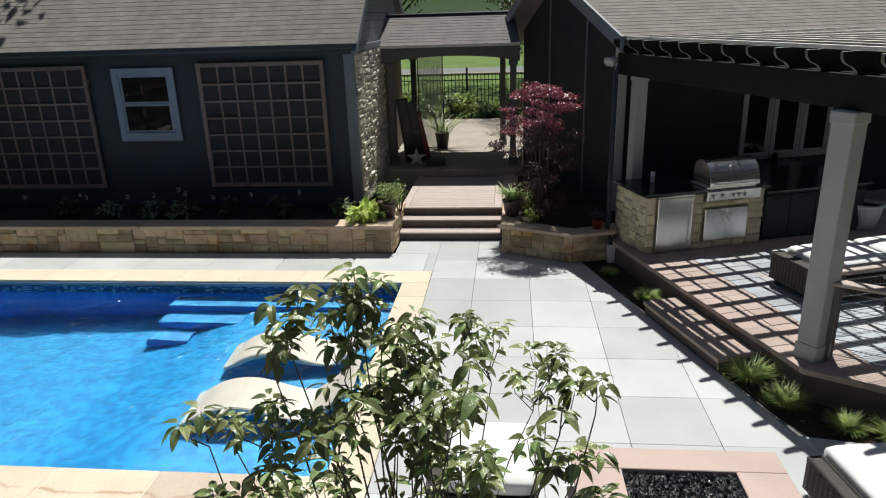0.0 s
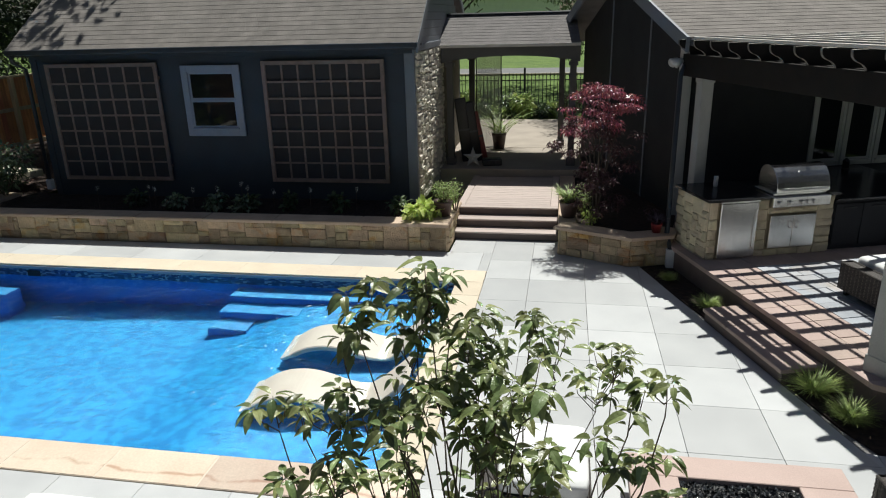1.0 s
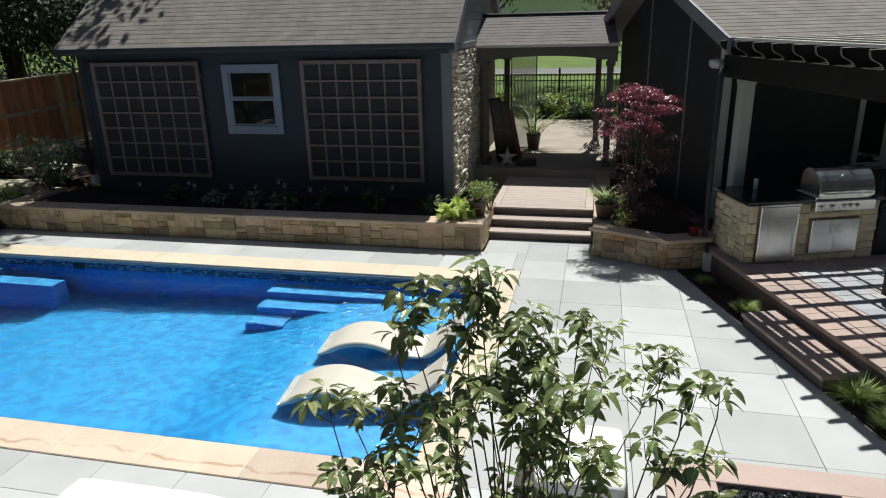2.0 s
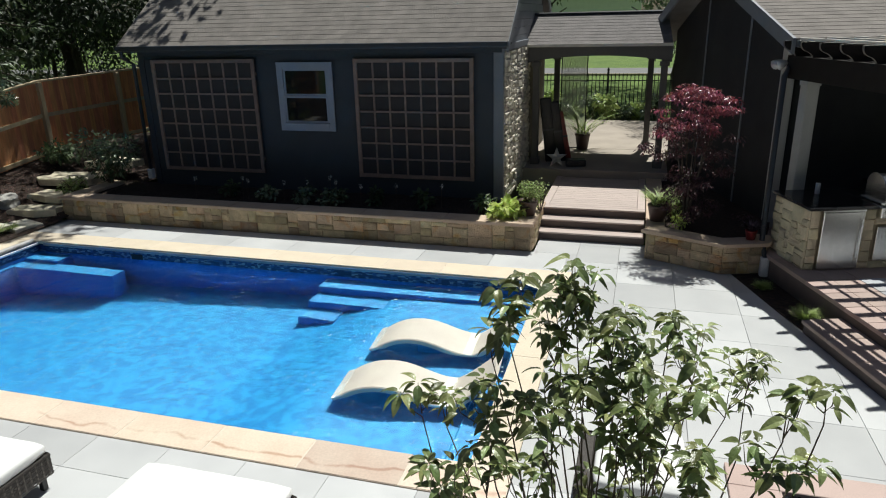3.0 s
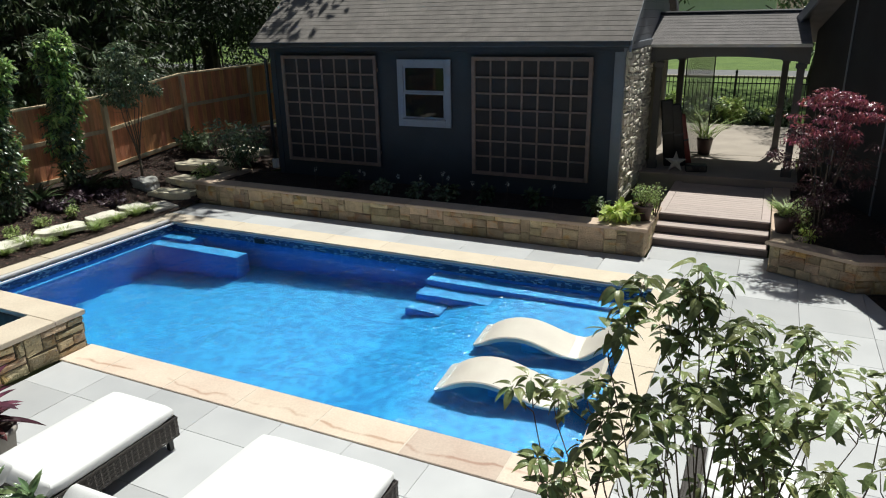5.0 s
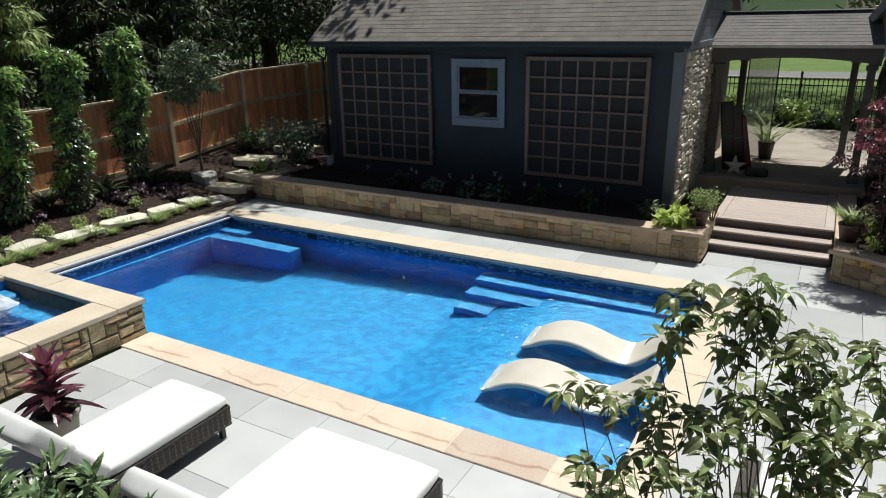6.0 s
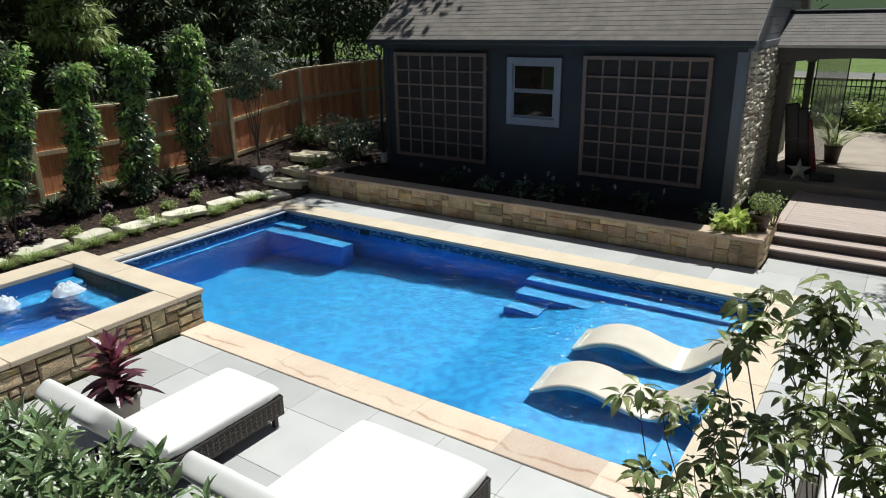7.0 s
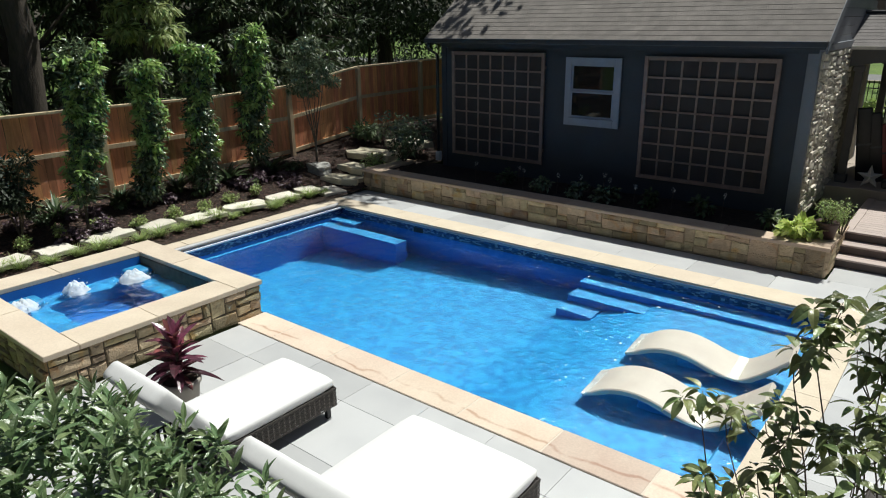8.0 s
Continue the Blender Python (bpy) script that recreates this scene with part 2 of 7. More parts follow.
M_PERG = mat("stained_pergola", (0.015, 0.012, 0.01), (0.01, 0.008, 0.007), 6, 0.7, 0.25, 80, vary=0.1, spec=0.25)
# far leaf darkened, with the shade among the trees in its colour
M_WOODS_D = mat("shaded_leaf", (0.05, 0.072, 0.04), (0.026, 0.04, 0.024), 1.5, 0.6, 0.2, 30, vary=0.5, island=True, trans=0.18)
M_CHIP = mat("bark_chip", (0.16, 0.095, 0.065), (0.04, 0.025, 0.02), 9, 0.9, 0.3, 60, vary=0.6, island=True)
# greyer tone for edges turned from the sun, their shade in the colour
M_SAWN = mat("shaded_sawn_edge", (0.17, 0.155, 0.14), (0.12, 0.11, 0.1), 8, 0.8, 0.2)
M_STAKE = mat("wicker_stake", (0.2, 0.175, 0.15), (0.11, 0.095, 0.08), 40, 0.6, 0.3)
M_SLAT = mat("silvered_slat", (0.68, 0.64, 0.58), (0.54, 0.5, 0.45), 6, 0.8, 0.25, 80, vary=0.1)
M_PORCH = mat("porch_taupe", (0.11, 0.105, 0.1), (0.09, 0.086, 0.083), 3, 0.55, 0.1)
M_STEP = mat("tan_step_stone", (0.76, 0.68, 0.52), (0.6, 0.52, 0.39), 3, 0.9, 0.6, 30, vary=0.2)
M_ROCK = mat("grey_boulder", (0.44, 0.43, 0.4), (0.28, 0.27, 0.25), 4, 0.9, 0.6, 30)
M_BAR = mat("cover_bar_grey", (0.52, 0.51, 0.5), (0.42, 0.41, 0.4), 5, 0.45, 0.1)
M_FLAG = mat("pale_flagstone", (0.78, 0.74, 0.64), (0.62, 0.58, 0.49), 4, 0.9, 0.5, 50, vary=0.12)
M_POT_G = mat("grey_planter", (0.36, 0.33, 0.29), (0.3, 0.27, 0.24), 5, 0.8, 0.2)
M_POT_D = mat("brown_pot", (0.1, 0.06, 0.05), (0.07, 0.045, 0.04), 5, 0.45, 0.15)
M_POT_W = mat("white_planter", (0.66, 0.66, 0.66), (0.58, 0.58, 0.58), 5, 0.6, 0.1)
M_POT_R = mat("red_pot", (0.3, 0.03, 0.03), (0.22, 0.03, 0.03), 5, 0.4, 0.1)
M_REDPAINT = mat("faded_red_paint", (0.25, 0.05, 0.04), (0.16, 0.04, 0.035), 6, 0.5, 0.15)
M_PVC = mat("white_plastic", (0.75, 0.75, 0.74), (0.7, 0.7, 0.69), 6, 0.4, 0.05)
M_STAR = mat("galvanised_star", (0.6, 0.6, 0.58), (0.45, 0.45, 0.44), 8, 0.45, 0.2, metal=0.3)
M_LOUNGE = mat("in_pool_lounger_resin", (0.66, 0.62, 0.54), (0.6, 0.55, 0.48), 3, 0.5, 0.15, 90)
M_FIRE = mat("pink_cast_stone", (0.54, 0.41, 0.365), (0.48, 0.36, 0.32), 2.5, 0.8, 0.15, 90)
M_FGLASS = mat("black_fire_glass", (0.02, 0.022, 0.025), (0.05, 0.055, 0.06), 60, 0.12, 0.2, 200, vary=0.6, island=True)
# mottled print whose tones also carry rippled light on the floor
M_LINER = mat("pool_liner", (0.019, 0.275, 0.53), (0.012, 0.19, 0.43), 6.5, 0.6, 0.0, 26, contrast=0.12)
# darker liner copy: the shade of walls and risers is in its colour
M_LINER_SHADE = mat("shaded_wall_liner", (0.009, 0.145, 0.46), (0.007, 0.12, 0.4), 3.5, 0.6, 0.0, 40)
M_SKIM = mat("skimmer_black", (0.01, 0.01, 0.015), None, 5, 0.5, 0)
M_TRACK = mat("cover_track_aluminium", (0.8, 0.8, 0.8), (0.72, 0.72, 0.73), 5, 0.4, 0.05)
M_SIDING2 = mat("white_siding", (0.82, 0.82, 0.8), (0.76, 0.76, 0.74), 3, 0.7, 0.1)


def band_material():
    """Mosaic waterline band printed on the liner: small blue and navy tesserae."""
    m = bpy.data.materials.new("waterline_mosaic")
    m.use_nodes = True
    nt = m.node_tree
    N, L = nt.nodes, nt.links
    geo = N.new("ShaderNodeNewGeometry")
    mp = N.new("ShaderNodeMapping")
    mp.inputs["Scale"].default_value = (16, 16, 44)
    L.new(geo.outputs["Position"], mp.inputs["Vector"])
    v = N.new("ShaderNodeTexVoronoi")
    v.distance = "CHEBYCHEV"
    v.inputs["Scale"].default_value = 1.0
    v.inputs["Randomness"].default_value = 0.55
    L.new(mp.outputs[0], v.inputs["Vector"])
    sep = N.new("ShaderNodeSeparateColor")
    L.new(v.outputs["Color"], sep.inputs[0])
    r = N.new("ShaderNodeValToRGB")
    cr = r.color_ramp
    cr.interpolation = "CONSTANT"
    cr.elements[0].color = (0.012, 0.03, 0.11, 1)
    cr.elements[1].position, cr.elements[1].color = 0.45, (0.035, 0.08, 0.22, 1)
    e = cr.elements.new(0.78)
    e.color = (0.2, 0.27, 0.36, 1)
    L.new(sep.outputs[0], r.inputs[0])
    b = N["Principled BSDF"]
    b.inputs["Roughness"].default_value = 0.4
    L.new(r.outputs[0], b.inputs["Base Color"])
    return m


M_BAND = band_material()


def water_material(name, tint, rough, amp, big, paws, crest=0.72):
    """Clear rippled water: refracting, tinted, with two scales of waves."""
    m = bpy.data.materials.new(name)
    m.use_nodes = True
    nt = m.node_tree
    N, L = nt.nodes, nt.links
    b = N["Principled BSDF"]
    b.inputs["Base Color"].default_value = (*tint, 1)
    b.inputs["Roughness"].default_value = rough
    b.inputs["IOR"].default_value = 1.33
    b.inputs["Transmission Weight"].default_value = 1.0
    geo = N.new("ShaderNodeNewGeometry")
    n1 = N.new("ShaderNodeTexNoise")
    n1.inputs["Scale"].default_value, n1.inputs["Detail"].default_value, n1.inputs["Distortion"].default_value = big, 0, 0.6
    n2 = N.new("ShaderNodeTexNoise")
    n2.inputs["Scale"].default_value, n2.inputs["Detail"].default_value, n2.inputs["Distortion"].default_value = big * 4.3, 1, 0.8
    L.new(geo.outputs["Position"], n1.inputs["Vector"])
    L.new(geo.outputs["Position"], n2.inputs["Vector"])
    mul = N.new("ShaderNodeMath")
    mul.operation = "MULTIPLY_ADD"
    mul.inputs[1].default_value = 0.22
    L.new(n2.outputs["Fac"], mul.inputs[0])
    L.new(n1.outputs["Fac"], mul.inputs[2])
    # cat's-paws: patches of short steep ripples
    n3 = N.new("ShaderNodeTexNoise")
    n3.inputs["Scale"].default_value, n3.inputs["Detail"].default_value, n3.inputs["Distortion"].default_value = 22, 1, 0.5
    n4 = N.new("ShaderNodeTexNoise")
    n4.inputs["Scale"].default_value, n4.inputs["Detail"].default_value = 1.3, 5
    L.new(geo.outputs["Position"], n3.inputs["Vector"])
    L.new(geo.outputs["Position"], n4.inputs["Vector"])
    pm = N.new("ShaderNodeMapRange")
    pm.inputs[1].default_value, pm.inputs[2].default_value, pm.inputs[3].default_value, pm.inputs[4].default_value = 0.52, 0.74, 0.02, paws
    L.new(n4.outputs["Fac"], pm.inputs[0])
    pa = N.new("ShaderNodeMath")
    pa.operation = "MULTIPLY"
    L.new(n3.outputs["Fac"], pa.inputs[0])
    L.new(pm.outputs[0], pa.inputs[1])
    ad = N.new("ShaderNodeMath")
    L.new(pa.outputs[0], ad.inputs[0])
    L.new(mul.outputs[0], ad.inputs[1])
    # small sharp crests that catch the sun
    n5 = N.new("ShaderNodeTexNoise")
    n5.inputs["Scale"].default_value, n5.inputs["Detail"].default_value = 11, 0
    L.new(geo.outputs["Position"], n5.inputs["Vector"])
    cs = N.new("ShaderNodeMapRange")
    cs.inputs[1].default_value, cs.inputs[2].default_value = 0.5, 0.76
    L.new(n5.outputs["Fac"], cs.inputs[0])
    cm = N.new("ShaderNodeMapRange")
    cm.inputs[1].default_value, cm.inputs[2].default_value, cm.inputs[3].default_value, cm.inputs[4].default_value = 0.44, 0.64, 0.2, crest
    L.new(n4.outputs["Fac"], cm.inputs[0])
    cx = N.new("ShaderNodeMath")
    cx.operation = "MULTIPLY_ADD"
    L.new(cs.outputs[0], cx.inputs[0])
    L.new(cm.outputs[0], cx.inputs[1])
    L.new(ad.outputs[0], cx.inputs[2])
    # the body of the water bends light by its broad waves, the skin glints on the crests
    for src, dist, sock in ((mul, amp * 1.15, "Normal"), (cx, amp * 1.25, "Coat Normal")):
        bp = N.new("ShaderNodeBump")
        bp.inputs["Strength"].default_value, bp.inputs["Distance"].default_value = 1.0, dist
        L.new(src.outputs[0], bp.inputs["Height"])
        L.new(bp.outputs[0], b.inputs[sock])
    b.inputs["Coat Weight"].default_value = 0.8
    b.inputs["Coat IOR"].default_value = 1.33
    b.inputs["Coat Roughness"].default_value = 0.2
    return m


M_WATER = water_material("pool_water", (0.86, 0.97, 1.0), 0.06, 0.015, 2.4, 0.7, 1.5)
M_SPAWATER = water_material("spa_water", (0.88, 0.97, 1.0), 0.1, 0.05, 4.0, 0.9)
M_FOAM = mat("foaming_water", (0.86, 0.9, 0.93), (0.7, 0.8, 0.88), 20, 0.4, 0.5, 90, bump_dist=0.012, trans=0.3)


def glass_material(name, rough=0.02, tint=(0.012, 0.014, 0.016)):
    """Window pane over a dark room: black, with clear reflections."""
    m = bpy.data.materials.new(name)
    m.use_nodes = True
    b = m.node_tree.nodes["Principled BSDF"]
    b.inputs["Base Color"].default_value = (*tint, 1)
    b.inputs["Roughness"].default_value = rough
    b.inputs["IOR"].default_value = 1.5
    b.inputs["Specular IOR Level"].default_value = 0.3
    return m


M_GLASS = glass_material("dark_window_glass")


# ---- building helpers ----
def thing(name, label, category, group="", kind="", m=None):
    ob = new(name)
    ob.empty_display_size = 0.1
    if m is not None:
        ob.matrix_world = m
    return tagged(ob, label, category, group, kind)


def mesh_of(bm, name, material, smooth=False):
    me = bpy.data.meshes.new(name)
    bm.normal_update()
    bm.to_mesh(me)
    bm.free()
    if material:
        me.materials.append(material)
    if smooth:
        for p in me.polygons:
            p.use_smooth = True
    return me


def part(name, bm, material, parent=None, label="", smooth=False, m=None):
    """Links a bmesh (or a ready mesh) as one object under parent."""
    me = mesh_of(bm, name, material, smooth) if isinstance(bm, bmesh.types.BMesh) else bm
    ob = new(name, me)
    if parent:
        ob.parent = parent
    if m is not None:
        ob.matrix_basis = m
    if label:
        ob["label"] = label
    return ob


def setting(name, bm, material, label, category, smooth=False, kind="structure"):
    return tagged(part(name, bm, material, None, "", smooth), label, category, "", kind)


def box(x0, x1, y0, y1, z0, z1, bevel=0.0, bm=None, m=None, segs=1):
    own = bmesh.new()
    bmesh.ops.create_cube(own, size=1.0)
    bmesh.ops.scale(own, vec=(x1 - x0, y1 - y0, z1 - z0), verts=own.verts)
    bmesh.ops.translate(own, vec=((x0 + x1) / 2, (y0 + y1) / 2, (z0 + z1) / 2), verts=own.verts)
    if bevel:
        bmesh.ops.bevel(own, geom=own.edges[:], offset=bevel, segments=segs, affect="EDGES", profile=0.5)
    if m is not None:
        own.transform(m)
    if bm is None:
        return own
    return merge(bm, own)


def merge(bm, own):
    me = bpy.data.meshes.new("tmp")
    own.to_mesh(me)
    own.free()
    bm.from_mesh(me)
    bpy.data.meshes.remove(me)
    return bm


def tube(points, radii, sides=8, bm=None, cap=True):
    """A tapering tube along points."""
    bm = bm or bmesh.new()
    rings = []
    pts = [Vector(p) for p in points]
    for i, p in enumerate(pts):
        d = (pts[min(i + 1, len(pts) - 1)] - pts[max(i - 1, 0)]).normalized()
        a = d.cross(Vector((0.31, 0.17, 0.93)) if abs(d.z) < 0.9 else Vector((1, 0.1, 0))).normalized()
        b = d.cross(a)
        r = radii[i] if isinstance(radii, (list, tuple)) else radii
        rings.append([bm.verts.new(p + (a * math.cos(t) + b * math.sin(t)) * r) for t in (2 * math.pi * k / sides for k in range(sides))])
    for q, s in zip(rings, rings[1:]):
        for k in range(sides):
            bm.faces.new((q[k], q[(k + 1) % sides], s[(k + 1) % sides], s[k]))
    if cap:
        bm.faces.new(rings[0][::-1])
        bm.faces.new(rings[-1])
    return bm


def lathe(profile, sides=20, bm=None, at=(0, 0, 0)):
    """A turned shape from (radius, height) pairs."""
    bm = bm or bmesh.new()
    rings = []
    for r, z in profile:
        rings.append([bm.verts.new((at[0] + r * math.cos(2 * math.pi * k / sides), at[1] + r * math.sin(2 * math.pi * k / sides), at[2] + z)) for k in range(sides)])
    for q, s in zip(rings, rings[1:]):
        for k in range(sides):
            bm.faces.new((q[k], q[(k + 1) % sides], s[(k + 1) % sides], s[k]))
    bm.faces.new(rings[0][::-1])
    bm.faces.new(rings[-1])
    return bm


def prism(poly, z0, z1, bevel=0.0, bm=None):
    """A slab from a flat outline."""
    own = bmesh.new()
    lo = [own.verts.new((x, y, z0)) for x, y in poly]
    hi = [own.verts.new((x, y, z1)) for x, y in poly]
    n = len(poly)
    own.faces.new(lo[::-1])
    top = own.faces.new(hi)
    for i in range(n):
        own.faces.new((lo[i], lo[(i + 1) % n], hi[(i + 1) % n], hi[i]))
    bmesh.ops.recalc_face_normals(own, faces=own.faces[:])
    if bevel:
        bmesh.ops.bevel(own, geom=list(top.edges), offset=bevel, segments=2, affect="EDGES", profile=0.5)
    return own if bm is None else merge(bm, own)


def clip(poly, a, b, c):
    """The part of a flat outline where a x + b y <= c."""
    out = []
    for i, p in enumerate(poly):
        q = poly[(i + 1) % len(poly)]
        dp, dq = a * p[0] + b * p[1] - c, a * q[0] + b * q[1] - c
        if dp <= 0:
            out.append(p)
        if dp * dq < 0:
            t = dp / (dp - dq)
            out.append((p[0] + t * (q[0] - p[0]), p[1] + t * (q[1] - p[1])))
    return out




def stone_mesh(w, h, d, mtl, r):
    """One rough-faced stone: w along x, h along z, its face at y = -d."""
    v = []
    for y, ins, j in ((0.0, 0, 0), (-d * 0.5, 0.002, 0.009), (-d, min(0.02, h * 0.2), 0.014)):
        for sx, sz in ((0, 0), (1, 0), (1, 1), (0, 1)):
            v.append((sx * w + (ins if sx == 0 else -ins) + r.uniform(-j, j), y + (r.uniform(-0.012, 0.008) if j > 0.005 else 0), sz * h + (ins if sz == 0 else -ins) + r.uniform(-j, j)))
    v.append((w * r.uniform(0.35, 0.65), -d - r.uniform(0.0, 0.014), h * r.uniform(0.35, 0.65)))
    f = []
    for k in (0, 4):
        for i in range(4):
            f.append((k + i, k + (i + 1) % 4, k + 4 + (i + 1) % 4, k + 4 + i))
    for i in range(4):
        f.append((8 + i, 8 + (i + 1) % 4, 12))
    me = bpy.data.meshes.new("stone")
    me.from_pydata(v, [], f)
    me.materials.append(mtl)
    return me


def stone_face(parent, origin, angle, width, height, mtl, seed, rows=(0.09, 0.17), lens=(0.16, 0.46), depth=0.05, gap=0.007, name="stone", limit=None):
    """Random ashlar on an upright face. origin: its lower left corner, seen from outside; angle: turn about z of the face's run. limit(u) gives the height at u."""
    r = random.Random(seed)
    base = Matrix.Translation(origin) @ Matrix.Rotation(radians(angle), 4, "Z")
    nu, nz = max(1, round(width / 0.055)), max(1, round(height / (rows[0] * 0.5)))
    cu, cz = width / nu, height / nz
    free = [[True] * nu for _ in range(nz)]
    for q in range(nz):
        for p in range(nu):
            if not free[q][p]:
                continue
            hh = min(nz - q, max(2, round(r.uniform(*rows) / cz)))
            if nz - q - hh == 1:
                hh += 1
            ww = max(2, round(r.uniform(*lens) / cu))
            w = 1
            while w < ww and p + w < nu and free[q][p + w]:
                w += 1
            if p + w < nu and free[q][p + w] and (p + w + 1 >= nu or not free[q][p + w + 1]):
                w += 1
            while hh > 1 and not all(free[q + b][p + a] for b in range(hh) for a in range(w)):
                hh -= 1
            for b in range(hh):
                for a in range(w):
                    free[q + b][p + a] = False
            if limit and (q + hh) * cz > limit((p + w / 2) * cu):
                continue
            ob = new(name, stone_mesh(w * cu - gap, hh * cz - gap, depth * r.uniform(0.7, 1.25), mtl, r))
            ob.parent = parent
            ob.matrix_basis = base @ Matrix.Translation((p * cu + gap / 2, 0, q * cz + gap / 2))


def shingle_roof(parent, origin, u, s, width, length, mtl, seed, exposure=0.14, tab=0.32, edge=None):
    """Lapped courses of shingles from the eave (origin, along u) up the slope s. edge(t) gives the run (from, to) of a course at t along the slope."""
    r = random.Random(seed)
    o, u, s = Vector(origin), Vector(u).normalized(), Vector(s).normalized()
    n = u.cross(s).normalized()
    k = 0
    while k * exposure < length:
        t0, t1 = k * exposure, k * exposure + exposure * 1.12
        a, b = edge(t0) if edge else (0.0, width)
        v, f = [], []
        x = a - r.uniform(0, tab)
        while x < b:
            step = tab * r.uniform(0.85, 1.15)
            xa, xb = max(a, x), min(b, x + step)
            if xb - xa > 0.01:
                lift = 0.007
                i = len(v)
                for px, pt, pn in ((xa, t0, 0.0), (xb, t0, 0.0), (xb, t0, lift), (xa, t0, lift), (xb, t1, 0.002), (xa, t1, 0.002)):
                    v.append(o + u * px + s * pt + n * pn)
                f += [(i, i + 1, i + 2, i + 3), (i + 3, i + 2, i + 4, i + 5)]
            x += step
        me = bpy.data.meshes.new("shingle_course")
        me.from_pydata(v, [], f)
        me.materials.append(mtl)
        part("shingle_course", me, None, parent)
        k += 1


def leaf_arrays(pos, direction, up, length, width, droop=0.25, fold=0.25, segs=2, blunt=1.0):
    """Vertices and faces of many leaves at once: each a bent, folded blade with a pointed tip (numpy arrays of n rows)."""
    n = len(pos)
    d = direction / np.linalg.norm(direction, axis=1, keepdims=True)
    side = np.cross(d, up)
    side /= np.linalg.norm(side, axis=1, keepdims=True) + 1e-9
    nor = np.cross(side, d)
    us = np.linspace(0, 1, segs + 2)
    prof = np.clip(np.sin(np.pi * us ** 0.85), 0, 1) ** blunt
    verts = []
    for uu, w in zip(us, prof):
        mid = pos + d * (uu * length)[:, None] - nor * (droop * uu * uu * length)[:, None]
        if w < 1e-6:
            verts.append(mid[:, None])
        else:
            off = side * (w * width / 2)[:, None]
            lift = nor * (fold * w * width / 2)[:, None]
            verts.append(np.stack([mid + off + lift, mid, mid - off + lift], 1))
    allv = np.concatenate(verts, 1)
    per = allv.shape[1]
    f = [(0, 1, 2), (0, 2, 3)]
    for k in range(segs - 1):
        a = 1 + 3 * k
        f += [(a, a + 3, a + 4, a + 1), (a + 1, a + 4, a + 5, a + 2)]
    a, tip = 1 + 3 * (segs - 1), per - 1
    f += [(a, tip, a + 1), (a + 1, tip, a + 2)]
    return allv.reshape(-1, 3), f, per, n


def leaf_mesh(name, mtl, pos, direction, up, length, width, droop=0.25, fold=0.25, segs=2, blunt=1.0):
    pos, direction, up = (np.asarray(a, float) for a in (pos, direction, up))
    v, f, per, n = leaf_arrays(pos, direction, up, np.asarray(length, float), np.asarray(width, float), droop, fold, segs, blunt)
    faces = [tuple(i * per + k for k in q) for i in range(n) for q in f]
    me = bpy.data.meshes.new(name)
    me.from_pydata(v.tolist(), [], faces)
    me.materials.append(mtl)
    return me


def cloud(name, mtl, centres, radii, n, length, seed, flat=0.0, droop=0.3, ratio=0.42, segs=1, shell=0.55, lean=0.4):
    """A crown of n leaves in several uneven clumps (centres, radii); shell: how far out in a clump they sit."""
    g = np.random.default_rng(seed)
    c, r = np.asarray(centres, float), np.asarray(radii, float)
    if r.ndim == 1:
        r = np.repeat(r[:, None], 3, 1)
    w = (r[:, 0] * r[:, 1] * r[:, 2]) ** 0.67
    k = g.choice(len(c), n, p=w / w.sum())
    d = g.normal(size=(n, 3))
    d /= np.linalg.norm(d, axis=1, keepdims=True)
    rad = shell + (1 - shell) * g.random(n) ** 0.6
    rad *= 1 + 0.25 * np.sin(5 * d[:, 0] + k) * np.cos(4 * d[:, 2] + 2 * k)
    pos = c[k] + d * r[k] * rad[:, None]
    out = d + g.normal(size=(n, 3)) * 0.7
    out[:, 2] = out[:, 2] * (1 - flat) - lean * 0.5
    up = g.normal(size=(n, 3)) * 0.5 + np.array([0, 0, 1.0])
    ln = length * g.uniform(0.6, 1.3, n)
    return leaf_mesh(name, mtl, pos, out, up, ln, ln * ratio, droop, 0.25, segs)

# ---- plan ----
PX0, PX1, PY0, PY1 = -9.20, 0.39, 5.49, 10.10      # pool, inside the coping
COPE = 0.40
COPEN = 0.445                                      # the near coping
WATER = -0.19
FLOOR = -2.1
HM = pose(4.0, 10.45, 0, 0, 0, 18)                 # the main house's own axes: x along its front, y into it


# ---- ground: one sheet to the horizon, open at the pool and the spa ----
def ground_height(x, y):
    return 0.5 if y > 17.5 and x > -14 else (-0.07 if y < 17.4 or x > -14 else 0.2)


bm = bmesh.new()
gx = [-700, -120, -40, -20, -13.5, -9.62, -8.4, -6.2, PX1 + 0.32, 4, 12, 40, 150, 700]
gy = [-700, -60, -12, 2.9, 5.15, PY0 - 0.32, PY1 + 0.32, 13, 17.3, 17.6, 24, 34, 60, 120, 260, 700]
gv = {(i, j): bm.verts.new((x, y, ground_height(x, y))) for i, x in enumerate(gx) for j, y in enumerate(gy)}
for i in range(len(gx) - 1):
    for j in range(len(gy) - 1):
        cx, cy = (gx[i] + gx[i + 1]) / 2, (gy[j] + gy[j + 1]) / 2
        if -9.62 < cx < PX1 + 0.32 and PY0 - 0.32 < cy < PY1 + 0.32:
            continue
        if -8.4 < cx < -6.2 and 2.9 < cy < 5.15:
            continue
        bm.faces.new((gv[i, j], gv[i + 1, j], gv[i + 1, j + 1], gv[i, j + 1]))
setting("ground", bm, M_GRASS, "green lawn round the pool yard reaching the horizon", "lawn")


